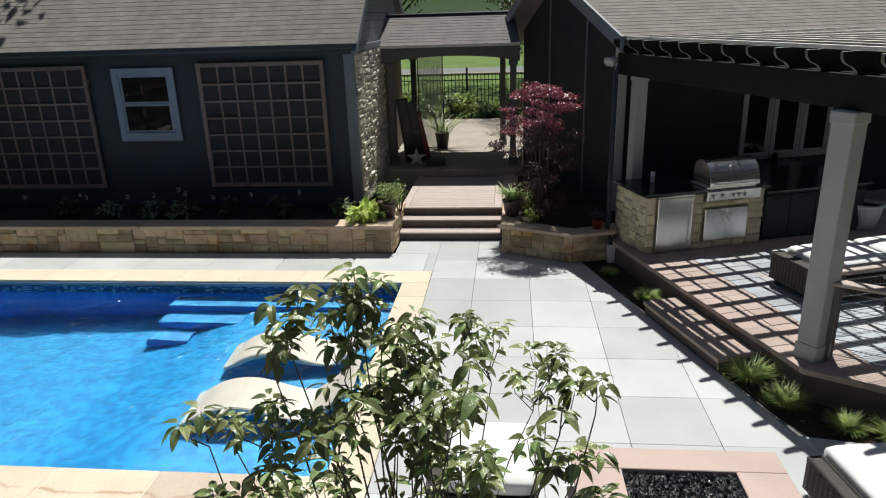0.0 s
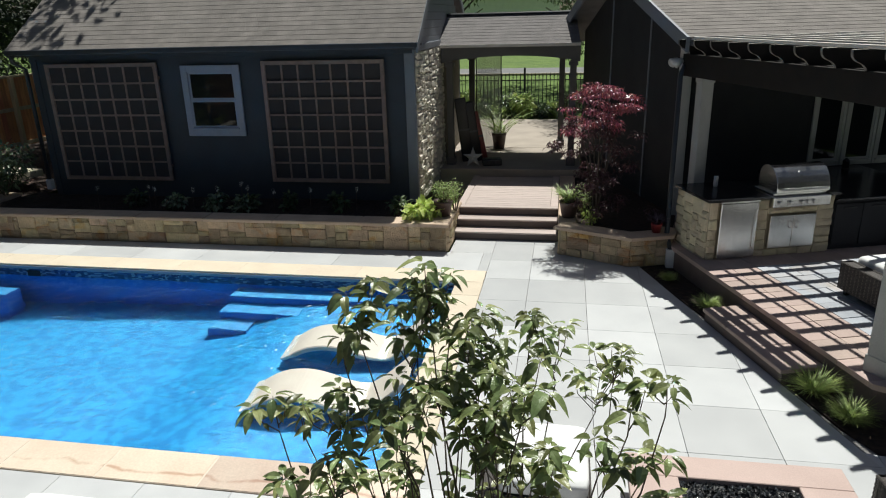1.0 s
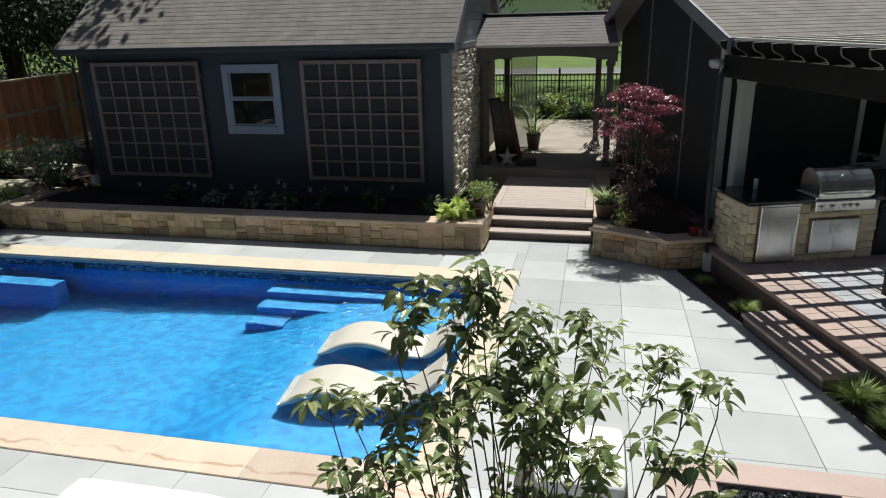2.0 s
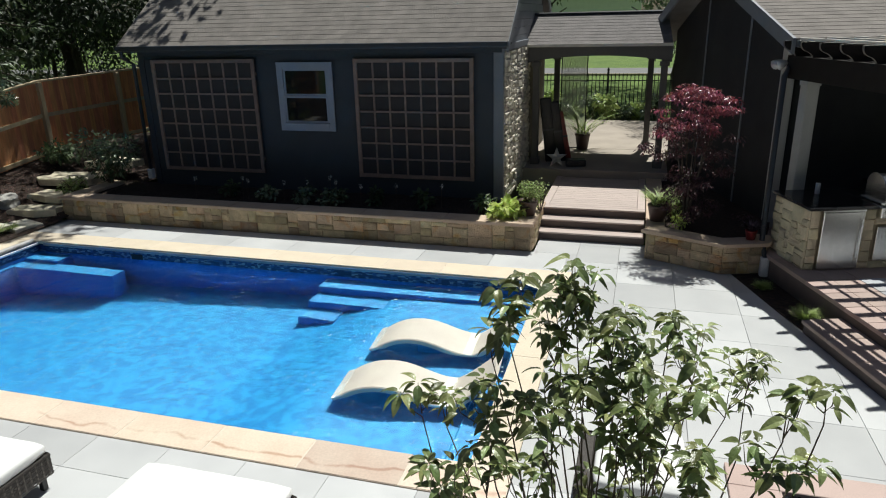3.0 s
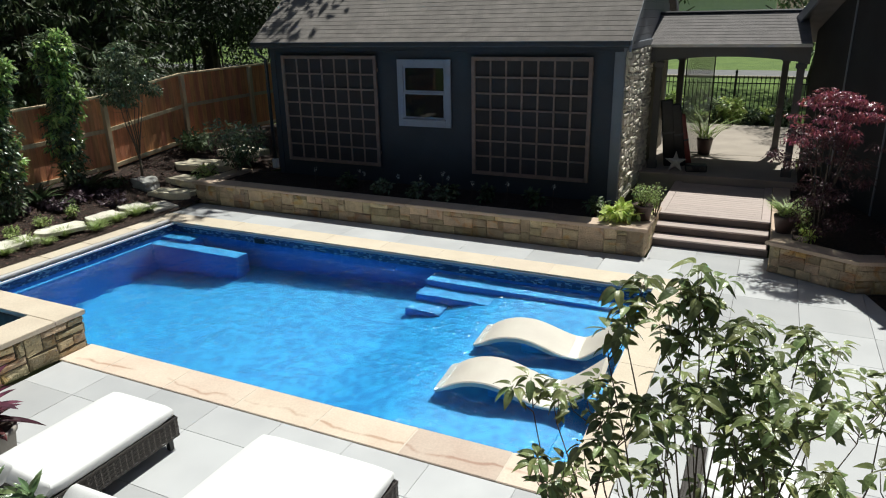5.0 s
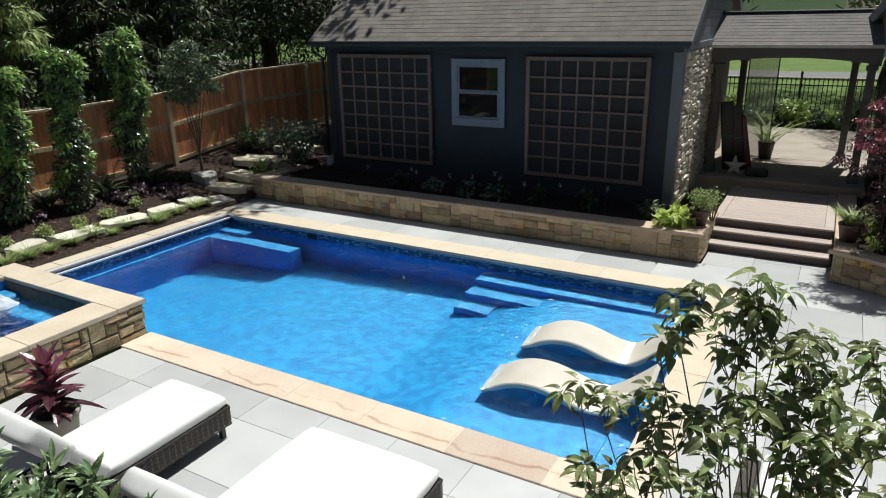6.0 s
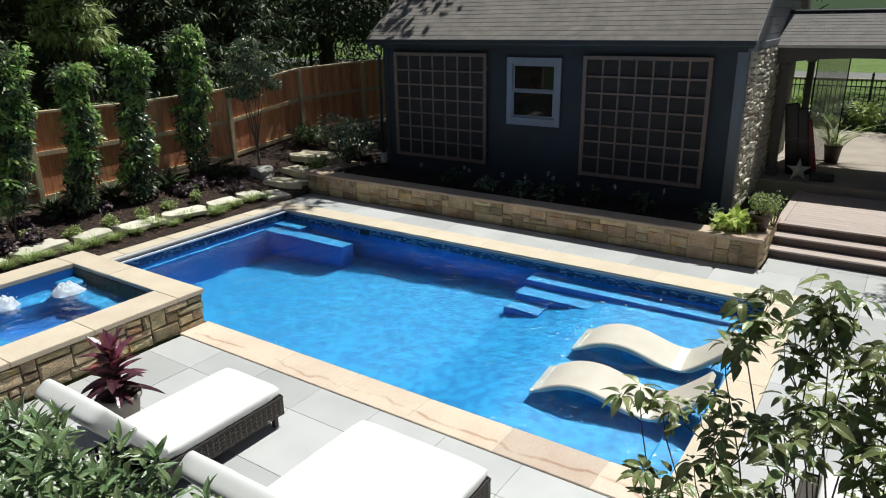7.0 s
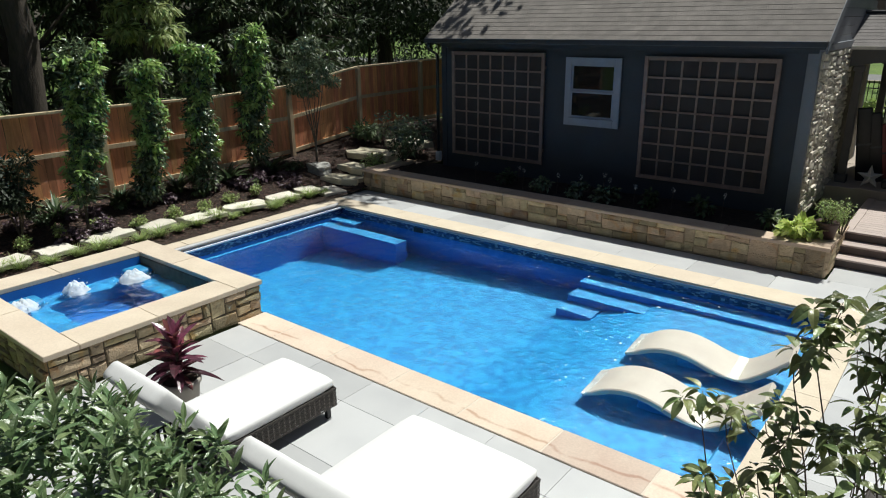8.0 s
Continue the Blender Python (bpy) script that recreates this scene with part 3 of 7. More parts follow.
def bed_height(x, y):
    """Mulched bank that rises towards the fence and the pool house."""
    h = 0.03 + 0.36 * max(0.0, min(1.0, (-10.4 - x) / 1.8))
    h += 0.34 * max(0.0, min(1.0, (y - 10.6) / 3.0)) * max(0.0, min(1.0, (-9.0 - x) / 1.2))
    return h + 0.035 * noise.noise((x * 1.7, y * 1.7, 0)) + 0.012 * noise.noise((x * 9, y * 9, 3))


def bed_sheet(x0, x1, y0, y1, nx, ny, height):
    bm = bmesh.new()
    vs = [[bm.verts.new((x0 + (x1 - x0) * i / nx, y0 + (y1 - y0) * j / ny, 0)) for j in range(ny + 1)] for i in range(nx + 1)]
    for row in vs:
        for v in row:
            v.co.z = height(v.co.x, v.co.y)
    for i in range(nx):
        for j in range(ny):
            bm.faces.new((vs[i][j], vs[i + 1][j], vs[i + 1][j + 1], vs[i][j + 1]))
    return bm


setting("mulch_bed", bed_sheet(-13.2, -9.74, -4, 18, 40, 200, bed_height), M_MULCH, "dark shredded bark mulch on a bank beside the fence", "mulch bed", True)
setting("shrub_bed_soil", bed_sheet(-4.0, 2.4, -1.5, 1.95, 30, 20, lambda x, y: 0.07 + 0.03 * noise.noise((x * 2, y * 2, 1))), M_MULCH, "dark mulch under shrubs beside the patio", "mulch bed", True)

setting("dogwood_bed_soil", bed_sheet(0.75, 2.6, 1.95, 2.98, 24, 14, lambda x, y: 0.05 + 0.025 * noise.noise((x * 2, y * 2, 1))), M_MULCH, "mounded dark mulch under the dogwood", "mulch bed", True)

# ---- pool shell ----
bm = bmesh.new()


def quad(bm, *pts):
    return bm.faces.new([bm.verts.new(p) for p in pts])


zb = -0.20
# the floor falls from the shallow end to the deep end
FALL = [(PX0, -2.1), (-8.84, -2.0), (-8.3, -1.88), (-6.35, -1.5), (-4.85, -1.33), (-3.1, -1.14), (-2.6, -0.93), (-2.1, -0.62), (-1.8, -0.5), (PX1, -0.45)]
fx = np.linspace(PX0, PX1, 90)
fz = np.interp(fx, [p[0] for p in FALL], [p[1] for p in FALL])
for _ in range(7):
    fz[1:-1] = (fz[:-2] + fz[1:-1] + fz[2:]) / 3
rowa = [bm.verts.new((x, PY0, z)) for x, z in zip(fx, fz)]
rowb = [bm.verts.new((x, PY1, z)) for x, z in zip(fx, fz)]
for i in range(len(fx) - 1):
    bm.faces.new((rowa[i], rowa[i + 1], rowb[i + 1], rowb[i]))
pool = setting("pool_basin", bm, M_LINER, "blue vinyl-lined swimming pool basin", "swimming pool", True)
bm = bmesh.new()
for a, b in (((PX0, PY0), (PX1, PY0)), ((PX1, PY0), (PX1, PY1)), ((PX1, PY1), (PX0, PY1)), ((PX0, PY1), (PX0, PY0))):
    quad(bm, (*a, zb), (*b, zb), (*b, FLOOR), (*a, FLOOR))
part("liner_wall", bm, M_LINER_SHADE, pool, "liner on the walls, coloured deep blue for their shade")
bm = bmesh.new()
for a, b in (((PX0, PY0), (PX1, PY0)), ((PX1, PY0), (PX1, PY1)), ((PX1, PY1), (PX0, PY1)), ((PX0, PY1), (PX0, PY0))):
    quad(bm, (*a, 0.0), (*b, 0.0), (*b, zb), (*a, zb))
part("waterline_band", bm, M_BAND, pool, "navy and pale blue mosaic waterline band")
# shell outside, so that the basin has thickness
bm = bmesh.new()
for x0, x1, y0, y1 in ((PX0 - 0.4, PX0 - 0.01, PY0 - 0.3, PY1 + 0.3), (PX1 + 0.01, PX1 + 0.3, PY0 - 0.3, PY1 + 0.3), (PX0 - 0.01, PX1 + 0.01, PY0 - 0.3, PY0 - 0.01), (PX0 - 0.01, PX1 + 0.01, PY1 + 0.01, PY1 + 0.3)):
    box(x0, x1, y0, y1, FLOOR, -0.03, bm=bm)
part("basin_wall", bm, M_MORTAR, pool)
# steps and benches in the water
# shade is coloured into the risers, while the treads keep the floor's liner
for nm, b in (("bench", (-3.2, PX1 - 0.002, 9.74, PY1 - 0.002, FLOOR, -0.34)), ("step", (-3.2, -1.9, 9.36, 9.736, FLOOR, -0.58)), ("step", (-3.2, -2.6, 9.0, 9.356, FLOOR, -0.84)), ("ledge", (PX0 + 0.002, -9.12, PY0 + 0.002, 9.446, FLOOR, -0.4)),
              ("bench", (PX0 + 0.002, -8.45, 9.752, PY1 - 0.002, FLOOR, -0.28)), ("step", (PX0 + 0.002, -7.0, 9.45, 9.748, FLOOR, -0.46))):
    st = part(nm, box(*b[:5], b[5] - 0.022), M_LINER_SHADE, pool)
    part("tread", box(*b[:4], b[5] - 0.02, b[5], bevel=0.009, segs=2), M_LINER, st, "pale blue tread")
part("side_bench", box(0.02, PX1 - 0.004, PY0 + 0.003, 7.6, -0.54, -0.38, 0.02, segs=2), M_LINER, pool)
part("skimmer", box(-7.1, -6.86, PY1 - 0.012, PY1 + 0.005, -0.22, -0.1, 0.004), M_SKIM, pool, "black skimmer mouth")
part("cover_slot", box(-9.418, PX0 - 0.03, PY0 + 0.02, PY1 - 0.014, -0.032, -0.026), M_METAL_D, pool, "dark slot of the pool cover")
part("cover_bar", tube([(-9.285, PY0 + 0.02, 0.016), (-9.285, PY1 - 0.03, 0.016)], 0.042, 14), M_BAR, pool, "grey rounded leading bar of the pool cover")
part("cover_track", box(PX0 - 0.028, PX0 + 0.022, PY0, PY1 - 0.003, -0.06, -0.018, 0.012, segs=2), M_TRACK, pool, "pale aluminium cover track")
part("cover_track", box(PX0 + 0.14, PX1 - 0.003, PY1 - 0.03, PY1 - 0.003, -0.05, -0.012, 0.004), M_WIN_TRIM, pool, "blue-grey cover track under the coping")
part("track_lip", box(PX0 + 0.14, PX1 - 0.003, PY1 - 0.034, PY1 - 0.003, -0.06, -0.052, 0.002), M_BAR, pool, "thin grey lip of the cover track")


def water_sheet(x0, x1, y0, y1, z, nx, ny, amp, f, seed):
    bm = bed_sheet(x0, x1, y0, y1, nx, ny, lambda x, y: z + amp * noise.noise((x * f, y * f, seed)) + amp * 0.4 * noise.noise((x * f * 2.7, y * f * 2.7, seed + 5)))
    return bm


w = setting("water", water_sheet(PX0 + 0.001, PX1 - 0.001, PY0 + 0.001, PY1 - 0.001, WATER, 180, 90, 0.003, 1.8, 0), M_WATER, "clear blue rippling pool water", "water", True)
w.visible_shadow = False

# ---- spa ----
SX0, SX1, SY0, SY1, SZ = -8.80, -5.82, 2.66, 5.49, 0.50
spa = tagged(part("spa_tub", box(SX0 + 0.04, SX0 + 0.42, SY0 + 0.04, SY1 - 0.04, -0.05, SZ - 0.06), M_MORTAR), "raised square spa with stone walls and sandstone coping", "spa", "", "structure")
bm = bmesh.new()
for b in ((SX1 - 0.42, SX1 - 0.04, SY0 + 0.04, SY1 - 0.04), (SX0 + 0.42, SX1 - 0.42, SY0 + 0.04, SY0 + 0.36), (SX0 + 0.42, SX1 - 0.42, SY1 - 0.42, SY1 - 0.04)):
    box(*b, -1.3 if b[3] > 5.3 else -0.05, SZ - 0.06, bm=bm)
part("core_wall", bm, M_MORTAR, spa)
ix0, ix1, iy0, iy1 = -8.32, -6.32, 3.04, 5.09
bm = bmesh.new()
quad(bm, (ix0, iy0, -0.45), (ix1, iy0, -0.45), (ix1, iy1, -0.45), (ix0, iy1, -0.45))
for a, b in (((ix0, iy0), (ix1, iy0)), ((ix1, iy0), (ix1, iy1)), ((ix1, iy1), (ix0, iy1)), ((ix0, iy1), (ix0, iy0))):
    quad(bm, (*a, SZ - 0.062), (*b, SZ - 0.062), (*b, -0.45), (*a, -0.45))
part("liner", bm, M_LINER_SHADE, spa, "deep blue spa lining")
bm = bmesh.new()
for b in ((ix0 + 0.002, ix0 + 0.4, iy0 + 0.002, iy1 - 0.002), (ix1 - 0.4, ix1 - 0.002, iy0 + 0.002, iy1 - 0.002), (ix0 + 0.4, ix1 - 0.4, iy1 - 0.4, iy1 - 0.002), (ix0 + 0.4, ix1 - 0.4, iy0 + 0.002, iy0 + 0.5)):
    box(*b, -0.449, 0.12, 0.02, bm)
part("seat_bench", bm, M_LINER, spa, "moulded blue seats")
for b in ((ix0 + 0.004, ix0 + 0.36, iy1 - 0.36, iy1 - 0.004), (ix0 + 0.004, ix0 + 0.36, iy0 + 0.004, iy0 + 0.5)):
    part("corner_seat", box(*b, -0.44, 0.33, 0.06, segs=3), M_LINER, spa, "pale blue corner seat", True)
part("skimmer", box(-6.9, -6.7, iy1 - 0.01, iy1 + 0.004, 0.3, 0.41, 0.004), M_SKIM, spa, "black skimmer mouth")
w = setting("spa_water", water_sheet(ix0 + 0.001, ix1 - 0.001, iy0 + 0.001, iy1 - 0.001, 0.30, 60, 60, 0.016, 4.5, 9), M_SPAWATER, "churning clear blue spa water", "water", True)
w.visible_shadow = False


def foam(x, y, z, r, h, seed):
    """A heap of froth with flying drops."""
    q = random.Random(seed)
    bm = bmesh.new()
    rings = []
    for i in range(11):
        u = i / 10
        ring = []
        for k in range(30):
            a = 2 * math.pi * k / 30
            w = r * u * (1 + 0.45 * noise.noise((math.cos(a) * 1.6, math.sin(a) * 1.6, seed)))
            up = h * (1 - u ** 2) ** 0.9 * (0.8 + 0.4 * noise.noise((math.cos(a) * u * 5, math.sin(a) * u * 5, seed + 3))) + 0.01 * noise.noise((math.cos(a) * u * 14, math.sin(a) * u * 14, seed)) - 0.012 * u
            ring.append(bm.verts.new((math.cos(a) * w, math.sin(a) * w, up)))
        rings.append(ring)
    for p, s in zip(rings, rings[1:]):
        for k in range(30):
            bm.faces.new((p[k], p[(k + 1) % 30], s[(k + 1) % 30], s[k]))
    for _ in range(26):
        a, u = q.uniform(0, 2 * math.pi), q.random() ** 0.5
        c = Matrix.Translation((math.cos(a) * u * r * 1.5, math.sin(a) * u * r * 1.5, max(0.0, h * (1.1 - u)) * q.uniform(0.0, 1.2)))
        bmesh.ops.create_icosphere(bm, subdivisions=1, radius=q.uniform(0.004, 0.012), matrix=c)
    ob = part("water_jet", bm, M_FOAM, None, "", True, pose(x, y, z))
    return tagged(ob, "white bubbling jet breaking the spa water", "water jet", "spa jets", "stuff")


foam(-7.8, 4.68, 0.30, 0.21, 0.17, 1)
foam(-8.02, 3.95, 0.30, 0.18, 0.17, 4)
foam(-7.92, 3.22, 0.30, 0.2, 0.16, 8)


# ---- coping: sandstone slabs with worn edges ----
def slab(parent, x0, x1, y0, y1, z0, z1, mtl, name, seed, edge=0.012):
    """A slab with rounded, slightly uneven edges."""
    r = random.Random(seed)
    bm = bmesh.new()
    nx, ny = max(2, int((x1 - x0) / 0.12)), max(2, int((y1 - y0) / 0.12))
    own = box(0, x1 - x0, 0, y1 - y0, 0, z1 - z0)
    bmesh.ops.bevel(own, geom=[e for e in own.edges if max(v.co.z for v in e.verts) > (z1 - z0) * 0.9], offset=edge, segments=2, affect="EDGES")
    return part(name, own, mtl, parent, "", False, pose(x0, y0, z0))


coping = thing("pool_coping", "buff sandstone slabs with rust-brown edges round the pool", "coping", "", "structure")
cz0, cz1 = -0.04, 0.016


def run(parent, x0, x1, y0, y1, along, step, z0, z1, mtl, name, seed, gap=0.003, edge=0.012):
    r = random.Random(seed)
    a, end = (x0, x1) if along == "x" else (y0, y1)
    while a < end - 0.01:
        b = min(end, a + step * r.uniform(0.85, 1.15))
        if end - b < step * 0.4:
            b = end
        if along == "x":
            slab(parent, a + gap / 2, b - gap / 2, y0, y1, z0, z1, mtl, name, r.random(), edge)
        else:
            slab(parent, x0, x1, a + gap / 2, b - gap / 2, z0, z1, mtl, name, r.random(), edge)
        a = b


near_joints = [SX1 - 0.02] + [-0.15 - 0.993 * k for k in range(5, -1, -1)] + [PX1 + COPE]
for k, (a, b) in enumerate(zip(near_joints, near_joints[1:])):
    slab(coping, a + 0.004, b - 0.004, PY0 - COPEN, PY0 + 0.012, cz0, cz1, M_COPING, "coping_slab", 300 + k, 0.006)
run(coping, -9.4 - COPE, PX1 + COPE, PY1 - 0.012, PY1 + 0.48, "x", 1.1, cz0, cz1, M_COPING_F, "coping_slab", 4, 0.006, 0.005)
run(coping, PX1 - 0.012, PX1 + COPE, PY0 + 0.016, PY1 - 0.016, "y", 1.0, cz0, cz1, M_COPING_F, "coping_slab", 5, 0.006, 0.005)
run(coping, -9.4 - COPE, -9.42, SY1 - 0.05, PY1 - 0.016, "y", 1.0, cz0, cz1, M_COPING_F, "coping_slab", 6, 0.003, 0.007)
part("pointing", box(SX1 - 0.02, PX1 + COPE - 0.004, PY0 - COPEN + 0.004, PY0, cz0 + 0.002, cz1 - 0.003), M_POINT, coping, "pale pointing between the slabs")
part("pointing", box(-9.79, PX1 + COPE - 0.004, PY1, PY1 + 0.476, cz0 + 0.002, cz1 - 0.003), M_POINT, coping)
part("pointing", box(PX1, PX1 + COPE - 0.004, PY0 + 0.004, PY1 - 0.004, cz0 + 0.002, cz1 - 0.0035), M_POINT, coping)
cap = SZ - 0.06
run(spa, SX0, SX1, SY1 - 0.40, SY1, "x", 1.4, cap, SZ, M_SPACAP, "cap_slab", 11, 0.003, 0.005)
run(spa, SX0, SX1, SY0, SY0 + 0.38, "x", 1.4, cap, SZ, M_SPACAP, "cap_slab", 12, 0.003, 0.005)
run(spa, SX1 - 0.5, SX1, SY0 + 0.384, SY1 - 0.404, "y", 1.0, cap, SZ, M_SPACAP, "cap_slab", 13, 0.003, 0.005)
run(spa, SX0, SX0 + 0.47, SY0 + 0.384, SY1 - 0.404, "y", 1.0, cap, SZ, M_SPACAP, "cap_slab", 14, 0.003, 0.005)
stone_face(spa, (SX1 - 0.04, SY0 + 0.04, 0.0), 90, SY1 - SY0 - 0.08, SZ - 0.065, M_STONE, 21, rows=(0.1, 0.2), lens=(0.16, 0.46), depth=0.026, gap=0.018)
stone_face(spa, (SX0 + 0.04, SY0 + 0.04, 0.0), 0, SX1 - SX0 - 0.08, SZ - 0.065, M_STONE, 22, rows=(0.1, 0.2), lens=(0.16, 0.46), depth=0.026, gap=0.018)
stone_face(spa, (SX1 - 0.04, SY1 - 0.04, -0.3), 180, 2.8, SZ + 0.23, M_STONE, 23, rows=(0.1, 0.2), lens=(0.16, 0.46), depth=0.026, gap=0.018)

# ---- paving ----
TILE = 0.832
terrace = tagged(part("paving_bed", box(-5.78, 6.8, -6, PY0 - COPEN - 0.002, -0.065, -0.035), M_JOINT), "large light grey porcelain paving slabs round the pool", "paving", "", "structure")
part("paving_base", box(PX1 + COPE + 0.002, 6.8, PY0 - COPEN, 12.3, -0.065, -0.035), M_JOINT, terrace)
part("paving_base", box(0.04, PX1 + COPE, 11.5, 12.22, -0.065, -0.035), M_JOINT, terrace)
part("paving_base", box(-10.3, PX1 + COPE, PY1 + 0.48 + 0.002, 11.5, -0.065, -0.035), M_JOINT, terrace)
tile_me = mesh_of(box(0.002, TILE - 0.002, 0.002, TILE - 0.002, -0.035, 0.0, 0.003), "paver", M_PAVER)
ex, ey = math.cos(radians(18)), math.sin(radians(18))
BED_C = 4.0 * ex + 10.45 * ey - 0.605


def pave(x0, x1, y0, y1, ox, oy, tx, ty):
    """Slabs on a grid through (ox, oy), cut at the edges and along the planting bed by the house."""
    i0, i1 = math.floor((x0 - ox) / tx), math.ceil((x1 - ox) / tx)
    j0, j1 = math.floor((y0 - oy) / ty), math.ceil((y1 - oy) / ty)
    for i in range(i0, i1):
        for j in range(j0, j1):
            a, b = ox + i * tx, oy + j * ty
            poly = [(max(a + 0.002, x0), max(b + 0.002, y0)), (min(a + tx - 0.002, x1), max(b + 0.002, y0)),
                    (min(a + tx - 0.002, x1), min(b + ty - 0.002, y1)), (max(a + 0.002, x0), min(b + ty - 0.002, y1))]
            if poly[1][0] - poly[0][0] < 0.01 or poly[2][1] - poly[1][1] < 0.01:
                continue
            if max(p[1] for p in poly) > 5.9:
                # past the grassy clumps the paving swings out along the patio's corner
                beyond = clip(clip(poly, -ex, -ey, -BED_C), 0.17, 0.985, 0.17 * 4.84 + 0.985 * 6.327)
                if len(beyond) > 2:
                    part("paver", mesh_of(prism(beyond, -0.035, 0.0), "paver", M_PAVER), None, terrace)
                poly = clip(poly, ex, ey, BED_C)
            if len(poly) < 3:
                continue
            whole = len(poly) == 4 and abs(poly[1][0] - poly[0][0] - tx + 0.004) < 1e-4 and abs(poly[2][1] - poly[1][1] - ty + 0.004) < 1e-4 and abs(tx - TILE) < 1e-4 and abs(ty - TILE) < 1e-4
            if whole and abs(poly[0][1] - poly[1][1]) < 1e-5:
                part("paver", tile_me, None, terrace, "", False, pose(a, b, 0))
            else:
                part("paver", mesh_of(prism(poly, -0.035, 0.0), "paver", M_PAVER), None, terrace)


OX, OY = 0.64, 10.31
pave(PX1 + COPE + 0.004, 6.6, PY0 - COPEN, 12.2, OX, OY, TILE, TILE)
pave(-5.78, 6.6, -1.2, PY0 - COPEN - 0.004, -0.80, 4.552, TILE, TILE)
pave(0.05, PX1 + COPE, 11.464, 12.2, 0.0, 11.46, 0.9, 0.9)
pave(-10.3, PX1 + COPE, PY1 + 0.48 + 0.004, 11.46, OX, PY1 + 0.48 - 0.1, 1.22, 1.0)

# ---- planter wall before the pool house ----
planter = tagged(part("planter_core", box(-9.85, -0.02, 11.5, 11.8, -0.05, 0.44), M_MORTAR_P), "long low buff stone planter wall with sandstone cap", "planter wall", "", "structure")
part("side_core", box(-0.3, -0.02, 11.8, 13.0, -0.05, 0.44), M_MORTAR_P, planter)
part("end_core", box(-9.85, -9.55, 11.8, 13.0, -0.05, 0.44), M_MORTAR_P, planter)
run(planter, -9.92, 0.04, 11.42, 11.84, "x", 1.5, 0.445, 0.50, M_CAP, "cap_slab", 31)
run(planter, -0.34, 0.04, 11.844, 13.0, "y", 1.2, 0.445, 0.50, M_CAP, "cap_slab", 32)
run(planter, -9.92, -9.5, 11.844, 13.0, "y", 1.2, 0.445, 0.50, M_CAP, "cap_slab", 33)
stone_face(planter, (-9.85, 11.5, 0.0), 0, 9.83, 0.44, M_STONE, 41, rows=(0.1, 0.22), lens=(0.16, 0.48), depth=0.026)
stone_face(planter, (-0.02, 11.5, 0.0), 90, 1.4, 0.44, M_STONE, 42)
stone_face(planter, (-9.85, 12.9, 0.0), -90, 1.4, 0.44, M_STONE, 43)
setting("planter_soil", bed_sheet(-9.7, -0.2, 11.7, 13.3, 90, 16, lambda x, y: 0.42 + 0.03 * noise.noise((x * 3, y * 3, 7))), M_MULCH, "dark mulch in the planter", "mulch bed", True)

# ---- pool house ----
shed = tagged(part("pool_house_wall", box(-8.8, -0.86, 13.22, 13.4, -0.05, 3.42), M_SHED), "slate-blue pool house with shingled gable roof and stone end wall", "pool house", "", "structure")
part("side_wall", box(-8.8, -8.62, 13.4, 19.0, -0.05, 3.42), M_SHED, shed)
part("back_wall", box(-8.62, -0.86, 18.82, 19.0, -0.05, 3.42), M_SHED, shed)
part("stone_core", box(-1.1, -0.86, 13.4, 18.82, -0.05, 3.3), M_MORTAR, shed)
part("ceiling_board", box(-8.62, -1.1, 13.4, 18.82, 3.3, 3.36), M_SHED, shed)
part("corner_board", box(-1.02, -0.84, 13.195, 13.225, 0.3, 3.3, 0.004), M_SHED_TRIM, shed, "grey corner board")
part("corner_board", box(-0.862, -0.83, 13.2, 13.3, 0.3, 3.3, 0.004), M_SHED_TRIM, shed)
part("corner_board", box(-8.82, -8.68, 13.195, 13.225, 0.3, 3.3, 0.004), M_SHED, shed)
part("frieze_board", box(-8.8, -0.86, 13.19, 13.222, 3.22, 3.4, 0.004), M_SHED, shed)
part("soffit", box(-8.95, -0.68, 12.86, 13.22, 3.36, 3.4), M_SHED, shed)
part("fascia", box(-8.97, -0.68, 12.83, 12.86, 3.30, 3.45, 0.004), M_GUTTER, shed)
EAVE_Z, EAVE_Y, RIDGE_Y = 3.43, 12.80, 16.1
SLOPE = math.tan(radians(36))
slope_v = Vector((0, 1, SLOPE)).normalized()
run_len = (RIDGE_Y - EAVE_Y) / slope_v.y
bm = bmesh.new()
for sgn, y0 in ((1, EAVE_Y), (-1, 2 * RIDGE_Y - EAVE_Y)):
    a = [(-8.97, y0, EAVE_Z - 0.01), (-0.68, y0, EAVE_Z - 0.01), (-0.68, RIDGE_Y, EAVE_Z - 0.01 + (RIDGE_Y - EAVE_Y) * SLOPE), (-8.97, RIDGE_Y, EAVE_Z - 0.01 + (RIDGE_Y - EAVE_Y) * SLOPE)]
    lo = [bm.verts.new((x, y, z - 0.05)) for x, y, z in a]
    hi = [bm.verts.new(p) for p in a]
    bm.faces.new(hi)
    bm.faces.new(lo[::-1])
    for i in range(4):
        bm.faces.new((lo[i], lo[(i + 1) % 4], hi[(i + 1) % 4], hi[i]))
bmesh.ops.recalc_face_normals(bm, faces=bm.faces[:])
roof = part("roof", bm, M_SHINGLE_D, shed, "grey-brown asphalt shingle roof")
shingle_roof(roof, (-8.98, EAVE_Y - 0.015, EAVE_Z - 0.005), (1, 0, 0), slope_v, 8.31, run_len, M_SHINGLE, 51, 0.14, 0.34)
part("gutter", box(-8.97, -0.68, 12.73, 12.83, 3.33, 3.43, 0.02, segs=2), M_GUTTER, shed, "dark metal gutter")
